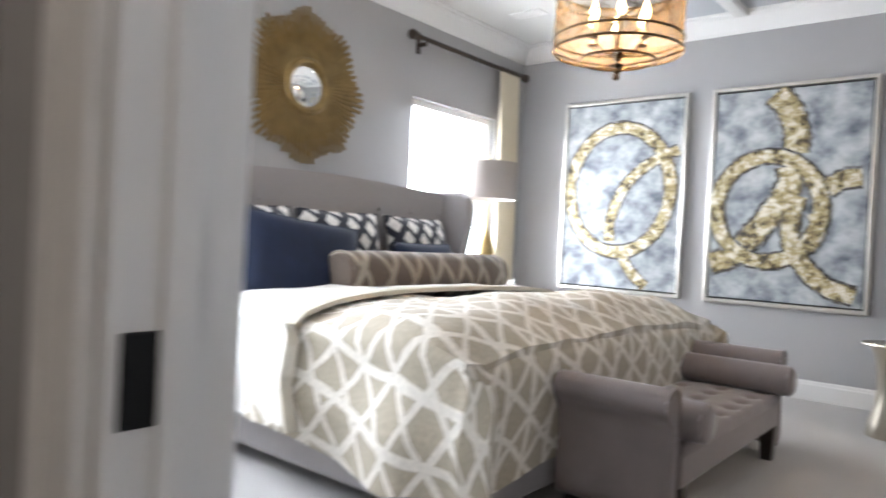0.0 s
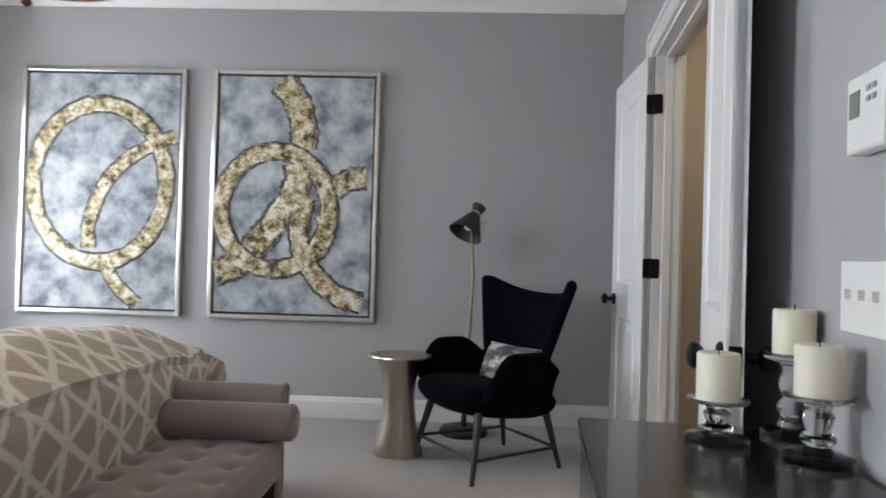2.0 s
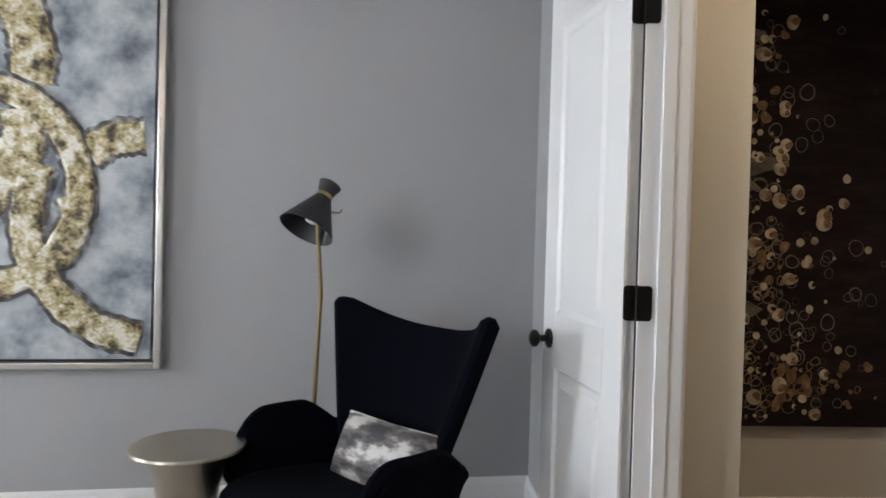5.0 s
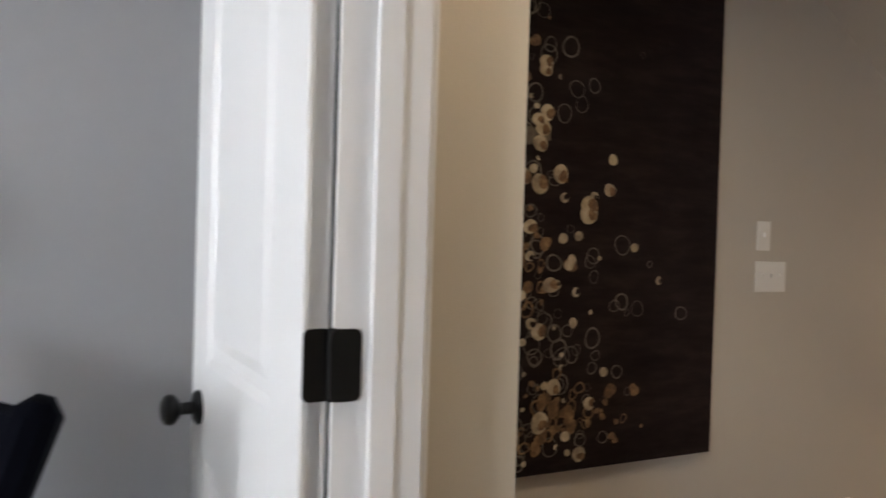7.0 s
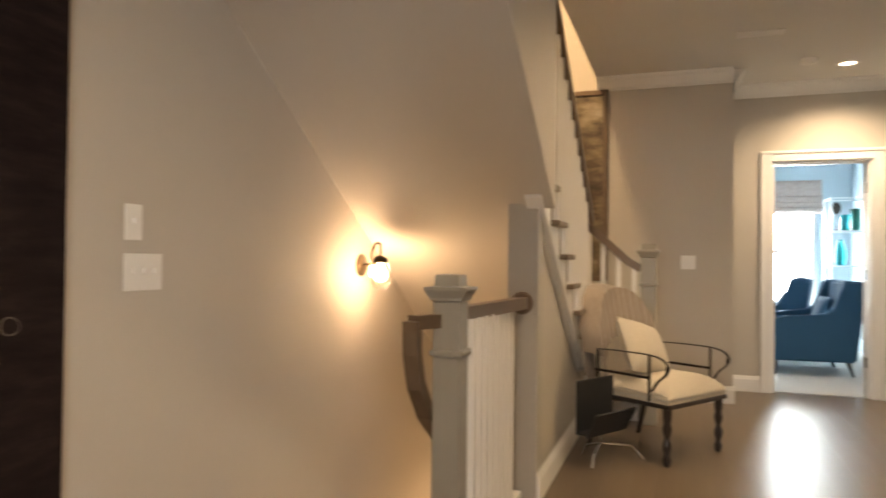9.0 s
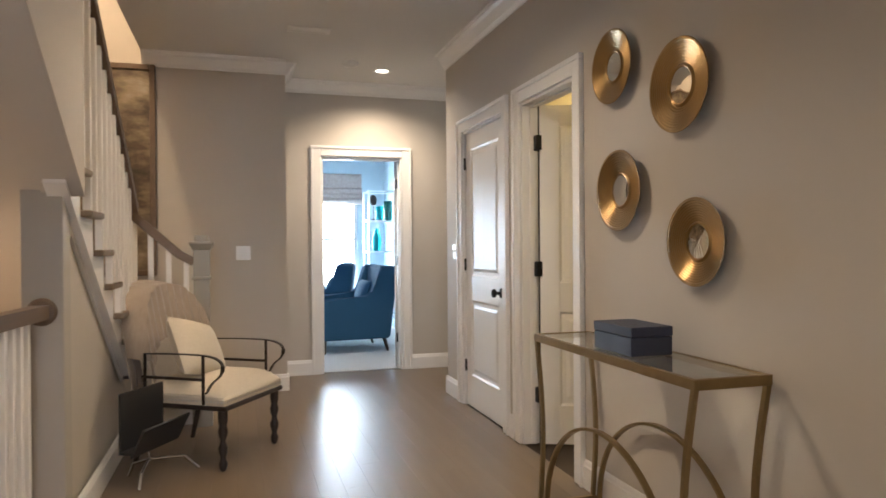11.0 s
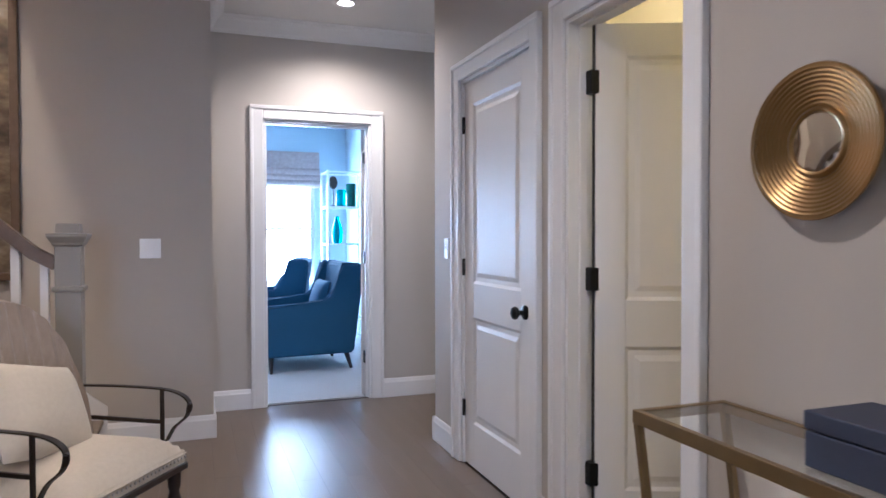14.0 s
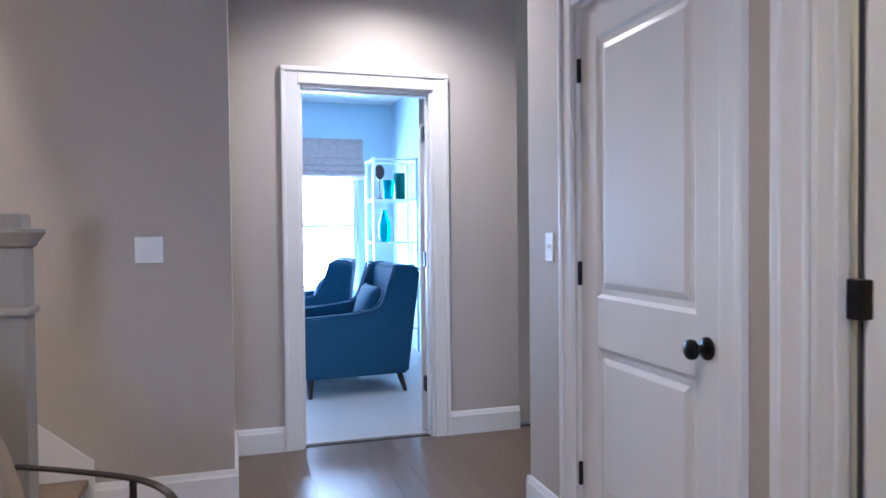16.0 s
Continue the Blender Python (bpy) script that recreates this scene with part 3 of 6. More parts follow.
# knee wall that carries the flight beside the hall
bm = B()
prism(bm, [(XE, -0.012), (9.32, -0.012), (9.32, 0.66), (N0X, LZ + 0.08), (N0X, flight(N0X, -0.2)), (XE, flight(XE, -0.2))], "y", ST - 0.05, ST + 0.06)
setting("wall_stair_side", bm, M_BEIGE, "greige wall below the stair flight")
setting("trim_wall_end", boxes((XE - 0.02, XE + 0.10, ST - 0.075, ST + 0.075, -0.011, 1.53), bevel=0.004), mat("grey-beige end board paint", (0.42, 0.39, 0.35), 0.5, scale=3, amount=0.3), "painted board at the wall's end")
bm = B()
base(bm, (XE - 0.02, ST - 0.075), (9.32, ST - 0.075), (0, -1))
prism(bm, [(XE + 0.1, flight(XE + 0.1, -0.28)), (XE + 0.1, flight(XE + 0.1, -0.245)), (N0X, flight(N0X, -0.245)), (N0X, flight(N0X, -0.28))], "y", ST - 0.066, ST - 0.051)
setting("baseboard_stair", bm, M_WHITE, "white baseboard below the stairs")
# skirt board on the wall at the stair foot
bm = B()
prism(bm, [(1.88, 0.0), (ST, 0.0), (ST, 0.66), (ST - 0.04, 0.66), (1.88, 0.24)], "x", SX - 0.018, SX - 0.001)
setting("trim_skirt", bm, M_WHITE, "white stair skirt board")
# balusters and rail of the upper flight
for k in range(6):
    for j in (0, 1):
        x = N0X - k * RUN - 0.05 - j * 0.125
        part("baluster", boxes((x - 0.016, x + 0.016, ST - 0.128, ST - 0.096, LZ + RISE * (k + 1), flight(x, 0.84))), M_WHITE, stairs)
bm = B()
tube(bm, [(N0X + 0.15, ST - 0.112, flight(N0X + 0.15, 0.86)), (7.46, ST - 0.112, flight(7.46, 0.86))], 0, flat=(0.06, 0.055))
part("handrail", bm, M_RAIL, stairs, "stained wooden handrail")
# starting newel and the short rail to the landing


def newel(name, x, y, z0, top, label):
    t = thing(name, label, "newel post")
    w = 0.052
    part("shaft", boxes((x - w, x + w, y - w, y + w, z0, top - 0.10), bevel=0.004), M_TAUPE, t)
    part("collar", boxes((x - w - 0.012, x + w + 0.012, y - w - 0.012, y + w + 0.012, top - 0.30, top - 0.275), bevel=0.008), M_TAUPE, t)
    part("base_block", boxes((x - w - 0.012, x + w + 0.012, y - w - 0.012, y + w + 0.012, z0, z0 + 0.2), bevel=0.005), M_TAUPE, t)
    bm = B()
    prof = [(w, -0.10), (w + 0.008, -0.094), (w + 0.010, -0.086), (w + 0.024, -0.062), (w + 0.027, -0.055), (w + 0.027, -0.045), (w - 0.004, -0.042), (w - 0.006, -0.004), (w - 0.010, 0.0)]
    rings = [[bm.verts.new((x + a * r, y + b * r, top + z)) for a, b in ((-1, -1), (1, -1), (1, 1), (-1, 1))] for r, z in prof]
    for a, b in zip(rings, rings[1:]):
        for k in range(4):
            bm.faces.new((a[k], a[(k + 1) % 4], b[(k + 1) % 4], b[k]))
    bm.faces.new(rings[-1])
    part("cap", bm, M_TAUPE, t)
    return t


newel("newel_post", 9.30, 1.92, 0.0, 1.28, "taupe painted square newel post at the stair foot")
bm = B()
tube(bm, [(9.31, 1.97, 1.10), (9.31, 2.06, 1.15), (9.31, 2.36, 1.42), (9.25, 2.35, 1.50), (9.04, ST - 0.112, flight(9.04, 0.86))], 0, flat=(0.06, 0.055))
part("handrail", bm, M_RAIL, stairs, "stained wooden handrail")
for y in (2.02, 2.13, 2.24, 2.34):
    part("baluster", boxes((9.294, 9.326, y - 0.016, y + 0.016, RISE * (1 if y < 2.18 else 2), 1.09 + (y - 1.97) * 0.85)), M_WHITE, stairs)
# newel, guard rail and gooseneck at the head of the lower flight
newel("newel_post", 6.60, 2.505, -0.012, 1.10, "taupe painted square newel post at the stairwell")
guard = thing("guard_rail", "stained handrail with white square balusters beside the stairwell", "railing")
bm = B()
tube(bm, [(6.58, 2.50, 0.95), (XE - 0.02, ST, 0.95)], 0, flat=(0.06, 0.055))
part("handrail", bm, M_RAIL, guard)
part("rosette", lathe(B(), [(0.055, 0), (0.055, 0.012), (0.045, 0.02)], 24, Matrix.Translation((XE - 0.02, ST, 0.95)) @ Matrix.Rotation(radians(-90), 4, 'Y')), M_RAIL, guard, "", True)
part("bottom_rail", boxes((6.6, XE - 0.02, ST + 0.0, ST + 0.055, -0.012, 0.05)), M_WHITE, guard)
for k in range(8):
    x = 6.68 + k * 0.088
    part("baluster", boxes((x - 0.016, x + 0.016, ST + 0.012, ST + 0.044, 0.05, 0.93)), M_WHITE, guard)
bm = B()
tube(bm, [(6.59, 2.53, 0.93), (6.52, 2.57, 0.93), (6.46, 2.60, 0.93)], 0, flat=(0.055, 0.05))
part("rail_return", bm, M_RAIL, guard)
bm = B()
tube(bm, [(6.455, 2.60, 0.935), (6.46, 2.60, 0.82), (6.50, 2.60, 0.70), (6.60, 2.60, 0.58), (6.9, 2.60, 0.36), (8.6, 2.60, -0.80)], 0, flat=(0.055, 0.05))
part("gooseneck", bm, M_RAIL, guard, "curved stained gooseneck rail")
# lower flight
for k in range(14):
    x0 = 6.45 + k * RUN
    z = -RISE * (k + 1)
    part("tread", boxes((x0 - 0.02, x0 + RUN, ST - 0.02, YD - 0.001, z - 0.03, z), bevel=0.006), M_TREAD, stairs)
    part("riser", boxes((x0, x0 + 0.018, ST - 0.02, YD - 0.001, z, z + RISE - 0.03)), M_WHITE, stairs)
part("edge_tread", boxes((6.40, 6.47, ST - 0.02, YD - 0.001, -0.03, 0.003), bevel=0.006), M_TREAD, stairs)
bm = B()
prism(bm, [(6.42, 0.0), (6.42, 0.16), (6.50, 0.16), (9.6, -1.91), (9.6, -2.2), (6.42, -0.1)], "y", YD - 0.018, YD - 0.001)
setting("trim_skirt_lower", bm, M_WHITE, "white stair skirt board")

built = {o.name for o in scene.objects}
# ---- bedroom: paintings ----


def paint_mat(name, cols, scale, stretch=(1, 1, 1), bump=0.3, rough=0.55, detail=8, metal=0.0, break_up=0.62):
    """A many-coloured mottled paint: cols are (position, colour)."""
    m = bpy.data.materials.new(name)
    m.use_nodes = True
    n, l = m.node_tree.nodes, m.node_tree.links
    b = n["Principled BSDF"]
    co, mp, t, r = n.new("ShaderNodeTexCoord"), n.new("ShaderNodeMapping"), n.new("ShaderNodeTexNoise"), n.new("ShaderNodeValToRGB")
    mp.inputs["Scale"].default_value = stretch
    t.inputs["Scale"].default_value, t.inputs["Detail"].default_value, t.inputs["Roughness"].default_value = scale, detail, break_up
    l.new(co.outputs["Object"], mp.inputs[0])
    l.new(mp.outputs[0], t.inputs[0])
    l.new(t.outputs[0], r.inputs[0])
    e = r.color_ramp.elements
    e[0].position, e[0].color = cols[0][0], (*cols[0][1], 1)
    e[1].position, e[1].color = cols[-1][0], (*cols[-1][1], 1)
    for p, c in cols[1:-1]:
        e.new(p).color = (*c, 1)
    l.new(r.outputs[0], b.inputs["Base Color"])
    b.inputs["Roughness"].default_value, b.inputs["Metallic"].default_value = rough, metal
    t2, bp = n.new("ShaderNodeTexNoise"), n.new("ShaderNodeBump")
    t2.inputs["Scale"].default_value = scale * 5
    l.new(mp.outputs[0], t2.inputs[0])
    bp.inputs["Strength"].default_value, bp.inputs["Distance"].default_value = bump, 0.004
    l.new(t2.outputs[0], bp.inputs["Height"])
    l.new(bp.outputs[0], b.inputs["Normal"])
    return m


M_CANVAS = paint_mat("mottled blue-grey paint", [(0.30, (0.10, 0.115, 0.14)), (0.40, (0.22, 0.24, 0.27)), (0.50, (0.36, 0.385, 0.41)), (0.64, (0.54, 0.56, 0.57))], 6.5, rough=0.85)
M_GOLDLEAF = paint_mat("broken gold leaf paint", [(0.38, (0.02, 0.016, 0.012)), (0.43, (0.09, 0.065, 0.03)), (0.465, (0.34, 0.26, 0.11)), (0.52, (0.50, 0.42, 0.22)), (0.555, (0.66, 0.61, 0.50)), (0.585, (0.84, 0.83, 0.80)), (0.64, (0.55, 0.46, 0.26))], 15, bump=0.8, rough=0.45, break_up=0.80)
M_DARKEDGE = paint_mat("dark umber paint", [(0.36, (0.025, 0.022, 0.02)), (0.52, (0.085, 0.075, 0.065)), (0.66, (0.30, 0.31, 0.33))], 22)
M_SILVER = mat("brushed silver leaf", (0.62, 0.60, 0.56), 0.32, metal=0.9, second=(0.42, 0.40, 0.37), scale=9, amount=0.6, bump=0.1)
M_DARK = mat("black shadow gap", (0.015, 0.015, 0.015), 0.7)


def smooth_line(pts, n=10):
    """A Catmull-Rom line through pts."""
    p = [Vector(q) for q in pts]
    p = [p[0] * 2 - p[1]] + p + [p[-1] * 2 - p[-2]]
    out = []
    for a, b, c, d in zip(p, p[1:], p[2:], p[3:]):
        for k in range(n):
            t = k / n
            out.append(0.5 * ((2 * b) + (c - a) * t + (2 * a - 5 * b + 4 * c - d) * t * t + (3 * b - a - 3 * c + d) * t ** 3))
    out.append(p[-2])
    return out


def stroke(pts, width, y, n=10, closed=False, lift=0.005):
    """A raised band of paint along (x, z) points, facing -y."""
    bm = B()
    line = smooth_line(pts, n)
    rows = []
    for i, q in enumerate(line):
        d = (line[min(i + 1, len(line) - 1)] - line[max(i - 1, 0)]).normalized()
        s = Vector((-d.y, d.x))
        w = width * (1 + 0.05 * math.sin(i * 1.7) + 0.04 * math.sin(i * 0.6))
        a, b = q + s * w / 2, q - s * w / 2
        rows.append([bm.verts.new((v.x, yy, v.y)) for v, yy in ((a, y), (a * 0.9 + b * 0.1, y - lift), (b * 0.9 + a * 0.1, y - lift), (b, y))])
    for p, q in zip(rows, rows[1:]):
        for k in range(3):
            bm.faces.new((p[k], p[k + 1], q[k + 1], q[k]))
    return bm


def arc(cx, cz, rx, rz, a0, a1, n=28):
    return [(cx + rx * math.cos(radians(a0 + (a1 - a0) * k / n)), cz + rz * math.sin(radians(a0 + (a1 - a0) * k / n))) for k in range(n + 1)]


def framed(name, x0, x1, z0, z1, label):
    p = thing(name, label, "painting", pose(0, 0, 0), "pair of framed ring paintings")
    y0 = PY - 0.001
    f = 0.030
    for nm, r in (("frame_side", (x0, x0 + f, z0, z1)), ("frame_side", (x1 - f, x1, z0, z1)), ("frame_rail", (x0 + f, x1 - f, z0, z0 + f)), ("frame_rail", (x0 + f, x1 - f, z1 - f, z1))):
        part(nm, boxes((r[0], r[1], y0 - 0.045, y0, r[2], r[3]), bevel=0.006), M_SILVER, p, "silver leaf frame")
    part("backing", boxes((x0 + f, x1 - f, y0 - 0.012, y0 - 0.001, z0 + f, z1 - f)), M_DARK, p)
    part("canvas", boxes((x0 + f + 0.012, x1 - f - 0.012, y0 - 0.034, y0 - 0.012, z0 + f + 0.012, z1 - f - 0.012), bevel=0.003), M_CANVAS, p, "blue-grey mottled canvas")
    return p, y0 - 0.0341


def band(p, y, pts, width, order, n=10):
    part("paint_edge", stroke(pts, width * 1.30, y - order * 0.0012 + 0.0004, n, lift=0.0012), M_DARKEDGE, p, "smoky dark outline")
    part("paint_band", stroke(pts, width, y - order * 0.0012 - 0.0002, n), M_GOLDLEAF, p, "gold, umber and white painted band")


p1, cy = framed("painting", 0.04, 1.155, 0.64, 2.29, "framed blue-grey painting of one large gold ring")
cx, cz = 0.595, 1.475
band(p1, cy, [(cx + 0.06, cz - 0.53), (cx + 0.13, cz - 0.64), (cx + 0.27, cz - 0.765)], 0.085, 0)
band(p1, cy, [(cx - 0.07, cz - 0.40), (cx - 0.07, cz - 0.22), (cx + 0.02, cz + 0.02), (cx + 0.14, cz + 0.17), (cx + 0.30, cz + 0.28), (cx + 0.50, cz + 0.36)], 0.085, 1)
band(p1, cy, arc(cx - 0.01, cz + 0.04, 0.455, 0.53, -92, 269), 0.098, 2, 3)
p2, cy = framed("painting", 1.34, 2.455, 0.64, 2.29, "framed blue-grey painting of looping gold rings")


def at2(px, py):
    return (1.34 + (px - 50) / 615 * 1.115, 2.29 - (py - 48) / 937 * 1.65)


band(p2, cy, [at2(*q) for q in ((300, 90), (350, 150), (385, 250), (388, 345))], 0.160, 0)
band(p2, cy, [at2(*q) for q in ((505, 490), (560, 455), (622, 447))], 0.125, 1)
band(p2, cy, [at2(*q) for q in ((75, 815), (120, 800), (185, 770))], 0.15, 2)
band(p2, cy, [at2(*q) for q in ((370, 400), (372, 470), (330, 560), (270, 650), (205, 730))], 0.16, 3)
band(p2, cy, [at2(*q) for q in ((470, 590), (482, 650), (462, 710), (420, 745))], 0.10, 4)
band(p2, cy, [at2(290 + 200 * math.cos(radians(a)), 575 + 222 * math.sin(radians(a))) for a in range(28, 395, 12)], 0.104, 5, 3)
band(p2, cy, [at2(*q) for q in ((405, 520), (383, 610), (390, 720), (440, 810), (520, 885), (618, 915))], 0.118, 6)

# ---- bedroom: bed ----
M_LINEN = mat("grey linen upholstery", (0.36, 0.335, 0.33), 0.9, second=(0.30, 0.28, 0.275), scale=140, amount=0.8, bump=0.35, bump_scale=500, sheen=0.3)
M_SHEET = mat("white cotton sheet", (0.78, 0.76, 0.72), 0.85, scale=6, amount=0.3, bump=0.3, bump_scale=30, sheen=0.2)
M_NAVY = mat("navy velvet", (0.003, 0.012, 0.046), 0.8, second=(0.0015, 0.006, 0.022), scale=12, amount=0.8, sheen=0.1, bump=0.2, bump_scale=200)
M_BORDER = mat("pale cream linen", (0.64, 0.59, 0.50), 0.85, second=(0.55, 0.50, 0.41), scale=14, amount=0.6, bump=0.3, bump_scale=90)
M_GOLDLINEN = mat("pale gold blanket", (0.62, 0.52, 0.32), 0.85, scale=10, amount=0.5, bump=0.3, bump_scale=90, sheen=0.2)


def lattice(name, field, line, spacing, width, angles, warp=0.12, coords="UV", flip=False, rough=0.85):
    """Cloth woven with crossing bands at given angles; lengths in metres on the cloth."""
    m = bpy.data.materials.new(name)
    m.use_nodes = True
    n, l = m.node_tree.nodes, m.node_tree.links
    b = n["Principled BSDF"]
    co = n.new("ShaderNodeTexCoord")
    wn_, add = n.new("ShaderNodeTexNoise"), n.new("ShaderNodeVectorMath")
    wn_.inputs["Scale"].default_value = 3.0
    l.new(co.outputs[coords], wn_.inputs[0])
    sc = n.new("ShaderNodeVectorMath")
    sc.operation = 'SCALE'
    sc.inputs["Scale"].default_value = warp
    l.new(wn_.outputs["Color"], sc.inputs[0])
    l.new(co.outputs[coords], add.inputs[0])
    l.new(sc.outputs[0], add.inputs[1])
    best = None
    for k, a in enumerate(angles):
        dot = n.new("ShaderNodeVectorMath")
        dot.operation = 'DOT_PRODUCT'
        s = spacing * (1 + 0.17 * k)
        dot.inputs[1].default_value = (math.cos(radians(a)) / s, math.sin(radians(a)) / s, 0) if coords == "UV" else (math.cos(radians(a)) / s, 0, math.sin(radians(a)) / s)
        l.new(add.outputs[0], dot.inputs[0])
        pp = n.new("ShaderNodeMath")
        pp.operation = 'PINGPONG'
        pp.inputs[1].default_value = 0.5
        l.new(dot.outputs["Value"], pp.inputs[0])
        if best is None:
            best = pp.outputs[0]
        else:
            mn = n.new("ShaderNodeMath")
            mn.operation = 'MINIMUM'
            l.new(best, mn.inputs[0])
            l.new(pp.outputs[0], mn.inputs[1])
            best = mn.outputs[0]
    mr = n.new("ShaderNodeMapRange")
    mr.inputs[1].default_value, mr.inputs[2].default_value = width / spacing / 2, width / spacing / 2 + 0.025
    l.new(best, mr.inputs[0])
    mx = n.new("ShaderNodeMix")
    mx.data_type = 'RGBA'
    mx.inputs[6].default_value, mx.inputs[7].default_value = (*line, 1), (*field, 1)
    l.new(mr.outputs[0], mx.inputs[0])
    fine = n.new("ShaderNodeTexNoise")
    fine.inputs["Scale"].default_value = 60
    l.new(co.outputs[coords], fine.inputs[0])
    hs, r2 = n.new("ShaderNodeHueSaturation"), n.new("ShaderNodeMapRange")
    r2.inputs[3].default_value, r2.inputs[4].default_value = 0.75, 1.25
    l.new(fine.outputs[0], r2.inputs[0])
    l.new(r2.outputs[0], hs.inputs["Value"])
    l.new(mx.outputs[2], hs.inputs["Color"])
    l.new(hs.outputs[0], b.inputs["Base Color"])
    b.inputs["Roughness"].default_value = rough
    b.inputs["Sheen Weight"].default_value = 0.2
    bp = n.new("ShaderNodeBump")
    bp.inputs["Strength"].default_value, bp.inputs["Distance"].default_value = 0.3, 0.003
    l.new(fine.outputs[0], bp.inputs["Height"])
    l.new(bp.outputs[0], b.inputs["Normal"])
    return m


M_DUVET = lattice("taupe and cream lattice cloth", (0.43, 0.375, 0.285), (0.76, 0.72, 0.65), 0.125, 0.019, (38, 142, 78), 0.08)
M_SHAM = lattice("black and white lattice cloth", (0.80, 0.78, 0.75), (0.02, 0.022, 0.035), 0.115, 0.040, (38, 142), 0.05, "Object")
M_IKAT = lattice("brown ikat cloth", (0.11, 0.08, 0.06), (0.30, 0.26, 0.21), 0.16, 0.030, (30, 150), 0.10, "Object")

BX0, BX1, BY0, BY1, BT = -0.28, 1.78, -0.04, 2.24, 0.62
bed = thing("bed", "grey upholstered platform bed with winged headboard", "bed")
part("side_rail", boxes((BX0, BX1, BY0 - 0.05, BY0 + 0.02, 0.06, 0.33), bevel=0.02), M_LINEN, bed)
part("side_rail", boxes((BX0, BX1, BY1 - 0.02, BY1 + 0.05, 0.06, 0.33), bevel=0.02), M_LINEN, bed)
part("foot_rail", boxes((BX1 - 0.02, BX1 + 0.05, BY0 - 0.05, BY1 + 0.05, 0.06, 0.33), bevel=0.02), M_LINEN, bed)
part("platform", boxes((BX0, BX1 - 0.03, BY0 + 0.02, BY1 - 0.02, 0.08, 0.30)), M_LINEN, bed)
for x, y in ((0.0, 0.1), (1.6, 0.1), (0.0, 2.1), (1.6, 2.1)):
    part("foot", boxes((x - 0.04, x + 0.04, y - 0.04, y + 0.04, 0.0, 0.09), bevel=0.006), M_BLACK, bed)


def hb_top(v):
    return 1.36 + 0.03 * math.cos((v - 0.5) * 2.2)


bm = B()
sheet(bm, lambda u, v: Vector((-0.33 + 0.015 * math.cos((v - 0.5) * 6) * (1 if u < 0.98 else 0), BY0 - 0.04 + v * (BY1 - BY0 + 0.08), 0.06 + u * (hb_top(v) - 0.06))), 12, 24, 0.09)
part("headboard", bm, M_LINEN, bed, "", True)
for y in (BY0 - 0.075, BY1 + 0.005):
    bm = B()
    prism(bm, [(-0.40, 0.06), (-0.02, 0.06), (-0.10, 0.45), (-0.10, 0.80), (-0.02, 1.05), (0.02, 1.22), (0.0, 1.33), (-0.07, 1.38), (-0.40, 1.385)], "y", y, y + 0.075)
    bmesh.ops.bevel(bm, geom=bm.edges[:], offset=0.018, segments=3, affect='EDGES')
    part("wing", bm, M_LINEN, bed, "", True)
for k in range(7):
    for z in (1.0, 1.2):
        bm = lathe(B(), [(0.014, 0), (0.012, 0.006), (0.004, 0.009)], 10, Matrix.Translation((-0.232, 0.05 + k * 0.33 + (0.16 if z > 1.1 else 0), z)) @ Matrix.Rotation(radians(90), 4, 'Y'))
        part("tufting_button", bm, M_LINEN, bed, "", True)
part("mattress", boxes((BX0 + 0.02, BX1, BY0, BY1, 0.30, BT - 0.03), bevel=0.06, ), M_SHEET, bed, "white mattress", True)


def drape(x, s, fold=0.0, drop=0.40, lift=0.0):
    """Height and y of bedding at x; s runs across the bed in metres of cloth from the near hem."""
    w = BY1 - BY0
    r = 0.07
    if s < drop:
        d = drop - s
        wave = math.sin(x * 9 + 0.8 * math.sin(x * 4)) * 0.030 * d / drop
        return BY0 - 0.035 - 0.02 * d - wave - lift - 0.055 * min(1.0, max(0.0, (d - 0.10) / 0.15)), BT - d * (1 + 0.22 * min(1.0, max(0.0, (x - 0.8) / 0.7))) - 0.01 + lift
    if s > drop + w:
        d = s - drop - w
        wave = math.sin(x * 8 + 1.0) * 0.03 * d / drop
        return BY1 + 0.035 + 0.02 * d + wave + lift, BT - d - 0.01 + lift
    y = BY0 + (s - drop)
    e = min(s - drop, drop + w - s)
    z = BT + 0.035 * (1 - math.exp(-e / 0.10)) + 0.035 * math.sin(math.pi * (s - drop) / w)
    return y - 0.035 * math.exp(-e / 0.05) * (1 if y < 1 else -1), z + lift


